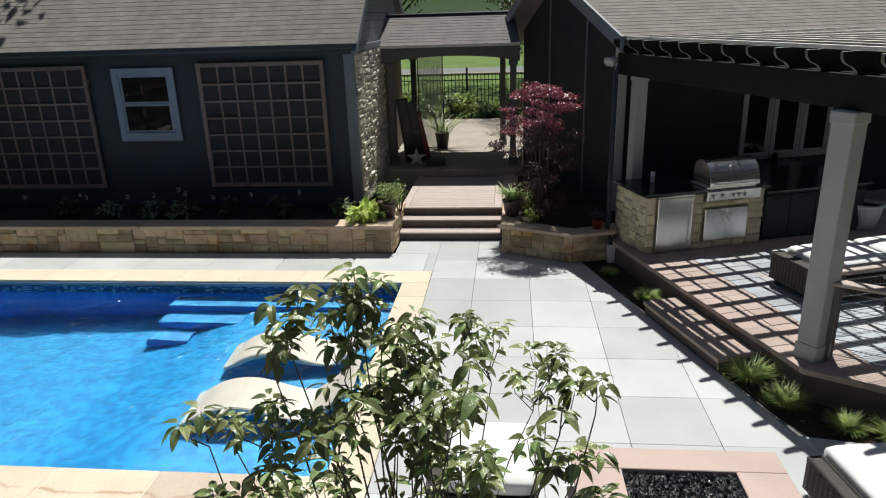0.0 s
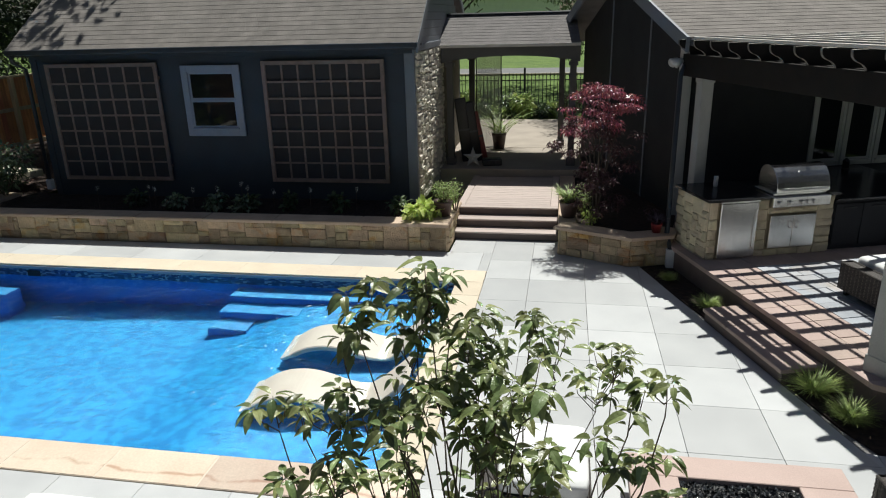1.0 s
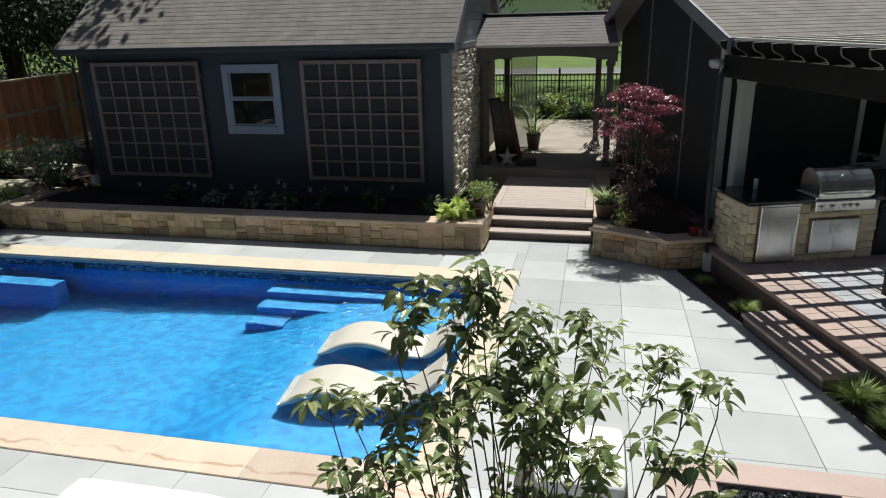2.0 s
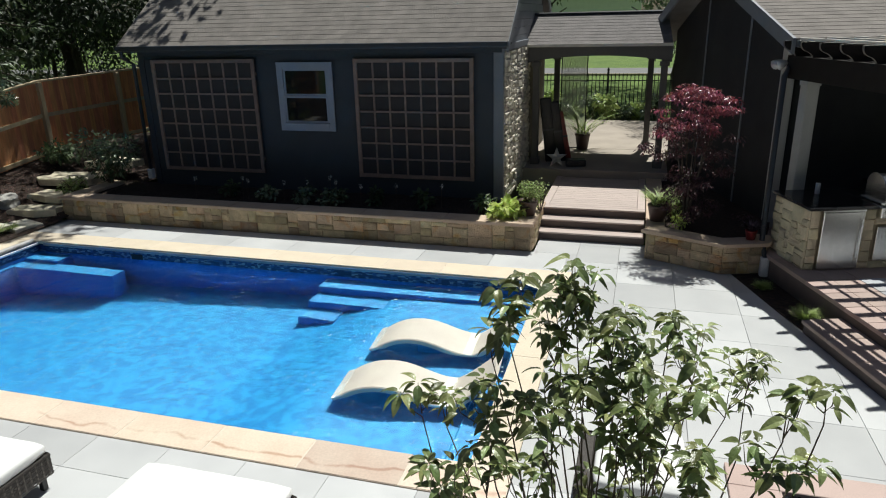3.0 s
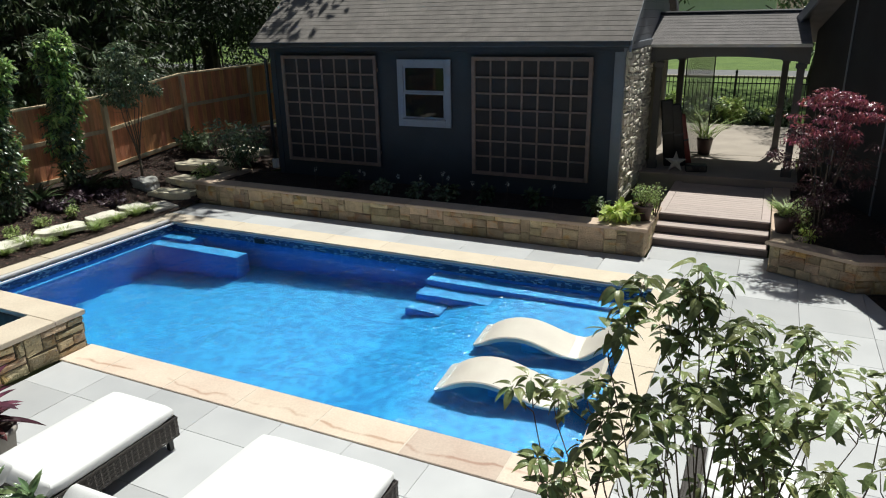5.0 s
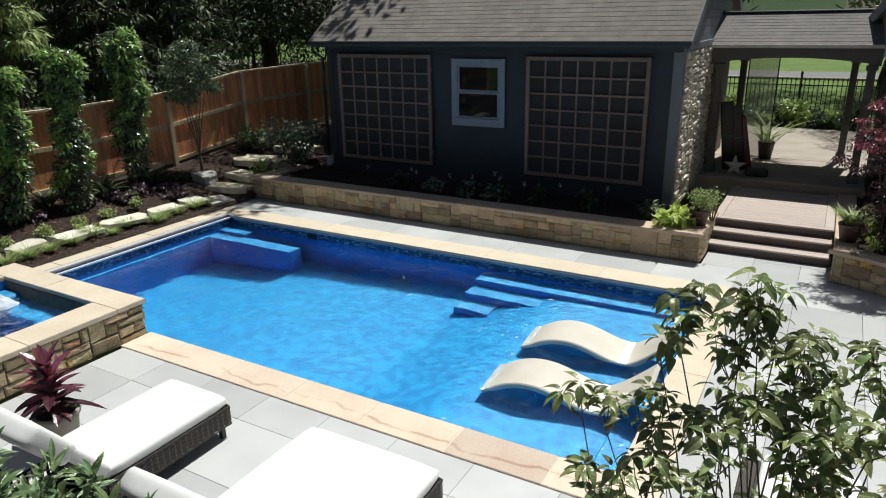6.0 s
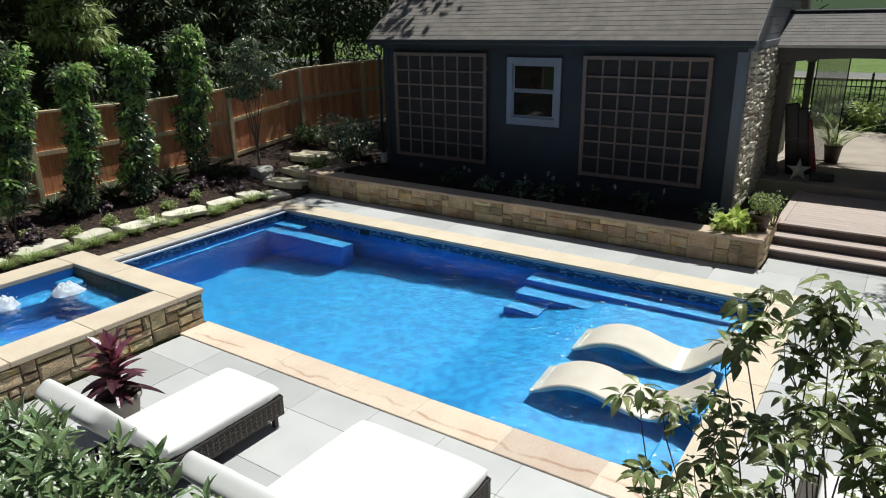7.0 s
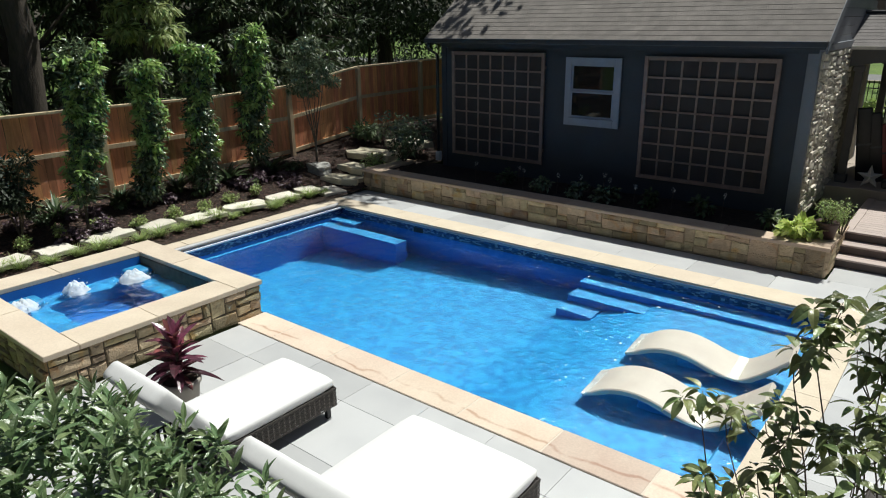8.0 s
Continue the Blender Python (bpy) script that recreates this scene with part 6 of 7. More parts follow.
def boulder(x, y, z, s, seed, label):
    bm = bmesh.new()
    bmesh.ops.create_icosphere(bm, subdivisions=3, radius=1)
    for v in bm.verts:
        # flattened into an angular block
        v.co /= max(abs(v.co.x + 0.2 * v.co.y), abs(v.co.y), abs(v.co.z + 0.25 * v.co.x)) ** 0.8
        v.co *= 0.95 + 0.3 * noise.noise(v.co * 1.3 + Vector((seed, 0, 0))) + 0.08 * noise.noise(v.co * 5 + Vector((0, seed, 0)))
        v.co = Vector((v.co.x * s[0], v.co.y * s[1], v.co.z * s[2]))
    return tagged(part("boulder", bm, M_ROCK, None, "", False, pose(x, y, z)), label, "boulder", "boulders")


boulder(-11.3, 11.35, 0.32, (0.32, 0.24, 0.17), 3, "weathered grey boulder beside the stone steps")



# ---- plants ----
def limbs(parent, base, top, r0, n, seed, spread, name="trunk", mtl=None, forks=2):
    """A tapered trunk with limbs."""
    r = random.Random(seed)
    b, t = Vector(base), Vector(top)
    bm = bmesh.new()
    pts = [b.lerp(t, k / 6) + Vector((r.uniform(-1, 1), r.uniform(-1, 1), 0)) * 0.03 * (t - b).length * (0 if k == 0 else 0.6) for k in range(7)]
    tube(pts, [r0 * (1 - 0.8 * k / 6) for k in range(7)], 8, bm)
    for i in range(n):
        u = r.uniform(0.3, 0.95)
        p = pts[int(u * 6)]
        a = r.uniform(0, 2 * math.pi)
        e = p + Vector((math.cos(a) * spread, math.sin(a) * spread, spread * r.uniform(0.2, 0.9))) * r.uniform(0.6, 1.1)
        mid = p.lerp(e, 0.5) + Vector((0, 0, -0.08 * spread))
        tube([p, mid, e], [r0 * 0.35 * (1.1 - u), r0 * 0.22 * (1.1 - u), r0 * 0.05], 5, bm)
    return part(name, bm, mtl or M_BARK, parent, "", True)


# espaliered columns before the fence
def column_shrub(x, y, z0, h, w, seed, lean):
    t = thing("column_shrub", "tall narrow glossy evergreen trained as a column before the fence", "shrub", "evergreen columns", "", pose(x, y, z0))
    limbs(t, (0, 0, -0.05), (0.02, lean * 0.92, h * 0.92), 0.03, 14, seed, w * 0.6)
    r = random.Random(seed)
    cs, rs = [], []
    z = 0.32 if seed != 300 else 0.8
    while z < h - 0.15:
        cs.append((r.uniform(-0.1, 0.1), lean * z / h + r.uniform(-0.13, 0.13), z))
        k = r.uniform(0.75, 1.25)
        rs.append((w * 0.72 * k, w * 0.85 * k, 0.26 * r.uniform(0.8, 1.3)))
        z += 0.2
    cs.append((0, lean + r.uniform(-0.12, 0.12), h - 0.1))
    rs.append((w * 0.9, w * 1.15, 0.2))
    cr = part("crown", cloud("crown", M_HEDGE, cs, [tuple(0.95 * q for q in k) for k in rs], 4600, 0.115, seed, 0.2, 0.45, 0.42, 1, 0.3), None, t, "dense dark glossy leaves")
    g = np.random.default_rng(seed)
    tips = []
    # bright-coloured leaves on one side and mostly high up imitate sun on the column
    for k in range(46):
        i = min(len(cs) - 1, int(len(cs) * g.random() ** 0.6))
        a = g.uniform(-1.9, 1.3)
        tips.append((cs[i][0] + math.cos(a) * rs[i][0] * 0.9, cs[i][1] + math.sin(a) * rs[i][1] * 0.9, cs[i][2] + g.uniform(-0.1, 0.2)))
    part("tip_leaves", cloud("tip_leaves", M_HEDGE_TIP, tips, [(0.07, 0.07, 0.07)] * len(tips), 1200, 0.13, seed + 7, 0.1, 0.5, 0.4, 2, 0.1), None, cr, "outer leaves coloured bright green as if sunlit")
    return t


for i, (x, y, h, w, lean) in enumerate(((-11.1, 5.55, 3.3, 0.35, 0.36), (-11.6, 6.93, 2.78, 0.33, 0.44), (-11.75, 8.38, 3.03, 0.33, 0.27), (-12.1, 10.12, 3.3, 0.35, 0.08), (-11.5, 2.0, 2.9, 0.36, 0.1))):
    column_shrub(x, y, bed_height(x, y), h, w, 300 + i, lean)


def small_tree(x, y, z, h, r0, crown, n, leaf, mtl, seed, name, label, cat, stems=6, length=0.1, flat=0.2, group=""):
    t = thing(name, label, cat, group, "", pose(x, y, z))
    r = random.Random(seed)
    part("trunk", tube([(0, 0, -0.05), (0.01, 0, 0.25), (0, 0.01, 0.6)], [r0 * 2.4, r0 * 2.0, r0 * 1.8], 8), M_SAPLING, t, "slim pale trunk", True)
    for s in range(stems):
        a = 2 * math.pi * s / stems
        limbs(t, (0.012 * math.cos(a), 0.012 * math.sin(a), 0.45 + 0.1 * (s % 2)), (0.13 * h * math.cos(a), 0.13 * h * math.sin(a), h * 0.85), r0, 8, seed + s, crown * 0.6, "stem", M_SAPLING)
    cs, rs = [], []
    for _ in range(n):
        a, q = r.uniform(0, 2 * math.pi), r.uniform(0.1, 0.95)
        cs.append((math.cos(a) * crown * q, math.sin(a) * crown * q, h * r.uniform(0.58, 1.0) - 0.15 * q * h * 0.3))
        k = crown * r.uniform(0.22, 0.42)
        rs.append((k, k, k * 0.6))
    part("crown", cloud("crown", mtl, cs, rs, leaf, length, seed, flat, 0.3, 0.42, 1, 0.3), None, t)
    return t


small_tree(-11.72, 11.66, bed_height(-11.72, 11.66), 3.1, 0.015, 0.62, 30, 4200, M_YOUNG, 330, "young_tree", "young multi-stemmed tree with airy glossy green leaves", "tree", 6, 0.1)


def shrub(x, y, z, r, h, n, mtl, length, seed, name, label, cat, group="", ratio=0.42, lumps=9):
    t = thing(name, label, cat, group, "", pose(x, y, z))
    q = random.Random(seed)
    bm = bmesh.new()
    for k in range(8):
        a = q.uniform(0, 2 * math.pi)
        tube([(0, 0, -0.03), (math.cos(a) * r * 0.4, math.sin(a) * r * 0.4, h * 0.5), (math.cos(a) * r * 0.75, math.sin(a) * r * 0.75, h * q.uniform(0.65, 0.9))], [0.012, 0.008, 0.003], 5, bm)
    part("stem", bm, M_TWIG, t)
    cs, rs = [], []
    for _ in range(lumps):
        a, u = q.uniform(0, 2 * math.pi), q.uniform(0, 0.7)
        cs.append((math.cos(a) * r * u, math.sin(a) * r * u, h * q.uniform(0.35, 0.8)))
        k = r * q.uniform(0.35, 0.55)
        rs.append((k, k, min(k, h * 0.3)))
    part("foliage", cloud("foliage", mtl, cs, rs, n, length, seed, 0.1, 0.35, ratio, 1, 0.45), None, t)
    return t


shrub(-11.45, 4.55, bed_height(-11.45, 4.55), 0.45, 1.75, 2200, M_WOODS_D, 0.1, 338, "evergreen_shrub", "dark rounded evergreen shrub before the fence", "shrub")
shrub(-9.7, 12.75, 0.45, 0.75, 1.15, 1400, M_HEDGE, 0.11, 340, "hydrangea", "dark green leafy shrub at the pool house corner", "shrub")
shrub(-11.9, 13.6, bed_height(-11.9, 13.6), 0.5, 0.5, 420, M_BOX, 0.14, 341, "hosta", "variegated hosta clump by the fence", "hosta", "hostas", 0.5)
shrub(-10.1, 12.1, 0.42, 0.35, 0.35, 300, M_GRASSY, 0.09, 342, "groundcover_shrub", "bright green low shrub at the planter end", "shrub")
shrub(-11.7, 3.9, bed_height(-11.7, 3.9), 0.75, 1.75, 1500, M_WOODS, 0.1, 343, "dark_shrub", "dense dark evergreen shrub by the fence", "shrub")


def tuft(x, y, z, r, h, n, mtl, seed, name, label, cat, group, width=0.012):
    """A clump of arching strappy leaves."""
    g = np.random.default_rng(seed)
    a = g.uniform(0, 2 * np.pi, n)
    tilt = g.uniform(0.25, 1.0, n)
    d = np.stack([np.cos(a) * tilt, np.sin(a) * tilt, np.ones(n)], 1)
    p = np.stack([g.normal(0, r * 0.12, n), g.normal(0, r * 0.12, n), np.zeros(n)], 1)
    ln = np.hypot(r, h) * g.uniform(0.6, 1.1, n)
    me = leaf_mesh("blades", mtl, p, d, np.stack([np.cos(a) * -0.2, np.sin(a) * -0.2, np.ones(n) * 0.9], 1) * 1.0, ln, np.full(n, width) * g.uniform(0.7, 1.3, n), 0.55, 0.2, 4)
    ob = part(name, me, None, None, "", False, pose(x, y, z))
    return tagged(ob, label, cat, group)


for i, (u, v, s) in enumerate(((-0.36, -0.85, 0.62), (-0.38, -3.1, 0.95), (-0.36, -3.62, 0.75), (-0.08, -4.15, 0.6), (0.2, -4.4, 0.7), (-0.42, 0.2, 0.45))):
    p = HM @ Vector((u, v, -0.01))
    tuft(p.x, p.y, p.z, 0.26 * s, 0.28 * s, 420, M_LIRIOPE, 400 + i, "liriope", "clump of arching yellow-green grassy leaves in the patio bed", "grass clump", "grassy clumps", 0.0055)

# low planting between the stepping stones
rr = random.Random(12)
for k in range(19):
    y = 3.4 + k * 0.39 + rr.uniform(-0.1, 0.1)
    tuft(-10.58 + 0.047 * y + rr.uniform(-0.14, 0.12), y, 0.04, 0.17 + 0.06 * (k % 3), 0.13 + 0.05 * (k % 2), 190, M_GRASSY, 430 + k, "sedge", "low grassy tuft beside the stepping stones", "grass clump", "edging tufts", 0.009)
for k in range(13):
    y = 1.0 + k * 0.68
    x = -11.2 + 0.03 * y + rr.uniform(-0.12, 0.12)
    shrub(x, y, bed_height(x, y), 0.19, 0.24, 320, M_GRASSY, 0.05, 460 + k, "boxwood", "small round clipped boxwood in the mulch", "boxwood", "young boxwoods", 0.55, 6)
for k in range(22):
    y = 0.5 + k * 0.5 + rr.uniform(-0.2, 0.2)
    x = -11.55 + rr.uniform(-0.35, 0.25)
    shrub(x, y, bed_height(x, y), 0.22, 0.2, 130, M_PURPLE if k % 3 else M_WOODS, 0.09, 490 + k, "heuchera", "low plum-leaved perennial in the mulch", "perennial", "bank perennials", 0.8, 5)
for k, (x, y) in enumerate(((-11.4, 9.2), (-11.55, 9.75), (-10.95, 10.2), (-11.1, 5.85), (-10.9, 5.2))):
    shrub(x, y, bed_height(x, y), 0.26, 0.24, 170, M_PURPLE, 0.085, 820 + k, "heuchera", "low plum-leaved perennial in the mulch", "perennial", "bank perennials", 0.8, 6)
for k in range(5):
    y = 5.4 + k * 1.25
    x = -11.95
    tuft(x, y, bed_height(x, y), 0.42, 0.4, 60, M_WOODS, 530 + k, "fern", "dark green fern at the foot of the fence", "fern", "ferns", 0.06)

# planter plants
for k, (x, y, r) in enumerate(((-5.4, 12.2, 0.3), (-4.6, 12.25, 0.33), (-4.0, 12.15, 0.3), (-3.95, 12.3, 0.22), (-6.4, 12.35, 0.2), (-3.2, 12.4, 0.18), (-2.2, 12.4, 0.18))):
    shrub(x, y, 0.42, r, 0.3, 160, M_YOUNG if r > 0.25 else M_WOODS, 0.1, 550 + k, "bedding_plant", "low green leafy perennial in the shaded planter", "perennial", "planter perennials", 0.6, 5)


def flower_spike(x, y, z, h, seed):
    t = thing("flower_spike", "thin stem with a small white bloom in the planter", "flower", "white flowers", "", pose(x, y, z))
    part("stem", tube([(0, 0, 0), (0.01, 0.0, h * 0.6), (0.02, 0.01, h)], 0.004, 5), M_TWIG, t)
    part("bloom", cloud("bloom", M_WHITE_FL, [(0.02, 0.01, h)], [(0.022, 0.022, 0.04)], 26, 0.03, seed), None, t, "white petals")
    return t


for k, (x, h) in enumerate(((-7.1, 0.42), (-6.0, 0.46), (-5.9, 0.4), (-5.1, 0.4), (-4.6, 0.42), (-4.1, 0.52), (-4.0, 0.44), (-2.75, 0.42), (-1.85, 0.44), (-3.5, 0.36))):
    flower_spike(x, 12.2 + 0.02 * k, 0.42, h, 570 + k)
shrub(-0.42, 11.85, 0.47, 0.32, 0.27, 340, M_LIME, 0.16, 580, "lime_hosta", "lime-green hosta spilling over the planter corner", "hosta", "hostas", 0.62)
shrub(-0.95, 12.15, 0.42, 0.25, 0.3, 150, M_WOODS, 0.12, 581, "hosta", "green hosta in the planter", "hosta", "hostas", 0.5)


def potted(x, y, z, r, h, mtl, seed, label, plant_label, rad, ph, n, leaf_mtl, width, bushy=False):
    p = thing("plant_pot", label, "plant pot", "", "", pose(x, y, z))
    part("pot", lathe([(r * 0.7, 0), (r * 0.95, h * 0.85), (r, h * 0.87), (r, h), (r * 0.88, h), (r * 0.84, h * 0.86), (0.02, h * 0.86)], 20), mtl, p, "", True)
    part("soil", lathe([(r * 0.82, h * 0.865), (r * 0.82, h * 0.89)], 16), M_MULCH, p)
    if bushy:
        shrub(x, y, z + h * 0.9, rad, ph, n * 3, leaf_mtl, 0.045, seed + 90, "potted_plant", plant_label, "potted plant", "potted plants", 0.45, 8)
        return p
    tuft(x, y, z + h * 0.89, rad, ph, n, leaf_mtl, seed, "potted_grass", plant_label, "potted plant", "potted plants", width)
    return p


potted(-0.14, 12.0, 0.50, 0.17, 0.27, M_POT_D, 590, "brown glazed pot on the planter cap", "bushy green potted plant spilling over its pot", 0.34, 0.4, 260, M_GRASSY, 0.014, True)
potted(2.05, 12.1, 0.50, 0.17, 0.28, M_POT_D, 591, "brown glazed pot beside the steps", "green spiky potted plant beside the steps", 0.27, 0.3, 230, M_GRASSY, 0.014)
shrub(0.02, 12.35, 0.44, 0.25, 0.6, 420, M_GRASSY, 0.05, 597, "flowering_perennial", "airy yellow-green perennial behind the brown pot", "perennial", "", 0.4, 8)
shrub(2.42, 11.75, 0.44, 0.17, 0.28, 170, M_LIME, 0.06, 592, "sedum", "small pale green plant behind the planter cap", "perennial", "", 0.5, 6)
shrub(2.3, 12.45, 0.44, 0.2, 0.42, 200, M_GRASSY, 0.07, 593, "sedum", "yellow-green perennial beside the pot", "perennial", "", 0.5, 6)
potted(3.42, 11.3, 0.505, 0.09, 0.15, M_POT_R, 594, "small red pot on the planter cap", "small dark plant in a red pot", 0.16, 0.14, 90, M_PURPLE, 0.02)
potted(0.29, 17.9, 0.602, 0.19, 0.4, M_POT_D, 595, "tall brown pot on the sunlit patio", "arching pale green grass in a tall pot", 0.7, 0.65, 60, M_GRASSY, 0.03)


# Japanese maple in the corner planter
def maple(x, y, z):
    t = thing("japanese_maple", "red Japanese maple with feathery layered leaves", "tree", "", "", pose(x, y, z))
    r = random.Random(600)
    cs, rs = [], []
    bm = bmesh.new()
    for s in range(7):
        a = 2 * math.pi * s / 7 + r.uniform(-0.3, 0.3)
        e = Vector((math.cos(a) * r.uniform(0.25, 0.6), math.sin(a) * r.uniform(0.2, 0.45), r.uniform(1.6, 2.3)))
        part("stem", tube([(0, 0, -0.05), (math.cos(a) * 0.08, math.sin(a) * 0.08, 0.6), e * 0.7 + Vector((0, 0, 0.2)), e], [0.022, 0.016, 0.01, 0.004], 6), M_BARK, t, "", True)
    for k in range(46):
        a, u = r.uniform(0, 2 * math.pi), r.random() ** 0.5
        zz = r.choice((1.72, 1.88, 2.06, 2.22, 2.36)) + r.uniform(-0.06, 0.06) - 0.22 * u * u
        q = 0.6 if zz < 2.1 else 0.42
        cs.append((math.cos(a) * q * u, math.sin(a) * q * u * 0.8, zz))
        rs.append((0.17, 0.15, 0.04))
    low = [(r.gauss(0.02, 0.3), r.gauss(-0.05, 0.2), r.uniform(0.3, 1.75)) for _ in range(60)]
    part("lower_leaves", cloud("lower_leaves", M_MAPLE_D, low, [(0.15, 0.14, 0.07)] * 60, 3600, 0.066, 604, 0.6, 0.4, 0.32, 1, 0.1, 0.8), None, t, "leaves on trailing branches, darkened for the crown's shade")
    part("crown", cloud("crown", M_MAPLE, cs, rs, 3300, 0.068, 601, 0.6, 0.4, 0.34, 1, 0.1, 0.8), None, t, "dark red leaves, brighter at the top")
    return t


maple(2.5, 11.95, 0.43)


# cordylines in pots
def cordyline(x, y, h, n, seed, label, length=0.5):
    p = thing("cordyline_pot", "stone-grey planter pot on the paving", "plant pot", "cordyline pots", "", pose(x, y, 0))
    part("pot", lathe([(0.15, 0), (0.19, 0.3), (0.21, 0.31), (0.21, 0.36), (0.185, 0.36), (0.18, 0.31), (0.02, 0.31)], 24), M_POT_G, p, "", True)
    part("soil", lathe([(0.178, 0.312), (0.178, 0.325)], 16), M_MULCH, p)
    t = thing("cordyline", label, "potted plant", "cordylines", "", pose(x, y, 0.325))
    part("stem", tube([(0, 0, 0), (0.01, 0, h * 0.5), (0, 0.01, h)], [0.02, 0.016, 0.01], 7), M_TWIG, t)
    g = np.random.default_rng(seed)
    for i in range(n):
        a = i * 2.399 + g.uniform(-0.3, 0.3)
        u = i / n
        tilt = 1.2 - 1.08 * u + g.uniform(-0.25, 0.25)
        d = np.array([[math.cos(a) * math.sin(tilt), math.sin(a) * math.sin(tilt), math.cos(tilt)]])
        ln = np.array([length * g.uniform(0.65, 1.1) * (1 - 0.25 * u)])
        me = leaf_mesh("leaf", M_CORDY, np.array([[0, 0, h * (0.08 + 0.92 * u)]]), d, np.array([[0.02, 0.01, 1.0]]), ln, ln * 0.33, g.uniform(0.1, 0.5) + 0.5 * (1 - u), 0.3, 7, 0.5)
        part("leaf", me, None, t)
    return t


cordyline(-4.5, 3.44, 0.5, 46, 610, "burgundy cordyline with broad glossy leaves in a grey pot", 0.36)
cordyline(0.28, 3.3, 0.45, 26, 611, "burgundy cordyline in a pot between the seats")


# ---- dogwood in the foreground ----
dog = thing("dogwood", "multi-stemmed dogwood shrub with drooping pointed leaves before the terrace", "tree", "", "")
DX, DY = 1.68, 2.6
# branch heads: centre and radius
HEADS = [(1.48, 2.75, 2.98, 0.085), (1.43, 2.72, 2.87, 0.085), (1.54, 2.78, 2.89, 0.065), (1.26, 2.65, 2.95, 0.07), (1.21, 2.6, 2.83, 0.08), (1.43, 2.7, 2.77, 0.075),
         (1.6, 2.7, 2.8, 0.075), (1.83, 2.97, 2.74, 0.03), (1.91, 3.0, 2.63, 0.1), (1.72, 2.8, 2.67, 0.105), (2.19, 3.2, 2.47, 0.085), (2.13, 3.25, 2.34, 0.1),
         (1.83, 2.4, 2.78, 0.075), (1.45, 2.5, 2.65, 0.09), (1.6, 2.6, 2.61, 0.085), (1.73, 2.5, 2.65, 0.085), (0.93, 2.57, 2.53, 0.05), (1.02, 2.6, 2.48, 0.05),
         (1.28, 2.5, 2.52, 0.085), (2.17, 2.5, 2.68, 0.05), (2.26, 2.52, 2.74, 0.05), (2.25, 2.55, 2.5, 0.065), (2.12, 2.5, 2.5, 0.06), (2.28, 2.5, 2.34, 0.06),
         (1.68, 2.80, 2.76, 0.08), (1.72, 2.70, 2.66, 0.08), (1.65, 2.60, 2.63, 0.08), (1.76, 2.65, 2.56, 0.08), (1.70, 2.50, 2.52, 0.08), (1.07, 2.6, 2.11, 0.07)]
r = random.Random(620)
# the denser growth below the outer heads
for k in range(26):
    a, u = 2.399 * k, 0.2 + 0.65 * r.random()
    east = math.cos(a) > 0
    HEADS.append((DX - 0.06 + math.cos(a) * u * (0.42 if east else 0.75), DY + math.sin(a) * u * 0.5 - 0.08, r.uniform(1.8, 2.55 if east else 2.66) - 0.1 * u, r.uniform(0.065, 0.095)))
bm = bmesh.new()
leaves = []
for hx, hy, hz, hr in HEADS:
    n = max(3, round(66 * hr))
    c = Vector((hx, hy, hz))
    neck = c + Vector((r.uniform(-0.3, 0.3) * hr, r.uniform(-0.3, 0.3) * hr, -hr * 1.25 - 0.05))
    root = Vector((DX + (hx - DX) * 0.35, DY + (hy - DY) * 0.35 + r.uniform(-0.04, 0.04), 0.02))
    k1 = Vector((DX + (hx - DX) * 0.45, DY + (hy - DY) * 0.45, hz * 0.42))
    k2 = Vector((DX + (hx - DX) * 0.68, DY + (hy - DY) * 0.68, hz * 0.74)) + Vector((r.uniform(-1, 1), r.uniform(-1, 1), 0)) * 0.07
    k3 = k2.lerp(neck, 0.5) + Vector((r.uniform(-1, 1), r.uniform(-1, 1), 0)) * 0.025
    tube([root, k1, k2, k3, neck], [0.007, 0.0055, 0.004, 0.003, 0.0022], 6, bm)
    for w in range(n):
        u = Vector((r.gauss(0, 1), r.gauss(0, 1), r.gauss(0.2, 0.8))).normalized() * hr * r.uniform(0.5, 1.35)
        tip = c + Vector((u.x, u.y, u.z * 0.8))
        base = neck.lerp(c, r.uniform(0.0, 0.4)) if w else neck
        mid = base.lerp(tip, 0.55) + Vector((u.x * 0.2, u.y * 0.2, -0.012))
        tube([base, mid, tip], [0.0026, 0.002, 0.0013], 5, bm)
        # a whorl of drooping leaves at the tip, a pair lower down
        for p, m, ln in ((tip, r.randint(5, 7), 0.07), (mid, 2, 0.055)):
            a0 = r.uniform(0, 6.28)
            for q in range(m):
                a = a0 + 2.399 * q + r.uniform(-0.3, 0.3)
                el = r.uniform(-0.35, 0.6)
                leaves.append((p, Vector((math.cos(a) * math.cos(el), math.sin(a) * math.cos(el), math.sin(el))), ln * r.uniform(0.6, 1.1)))
part("stem", bm, M_TWIG, dog, "slender brown stems", True)
leaf_var = []
for k in range(8):
    leaf_var.append(leaf_mesh("leaf", M_LEAF, np.zeros((1, 3)), np.array([[0, 1.0, 0.0]]), np.array([[0.0, 0, 1.0]]), np.array([1.0]), np.array([0.46 + 0.04 * (k % 4)]), 0.3 + 0.1 * k, 0.3 + 0.06 * (k % 3), 5, 0.85))
rest = []
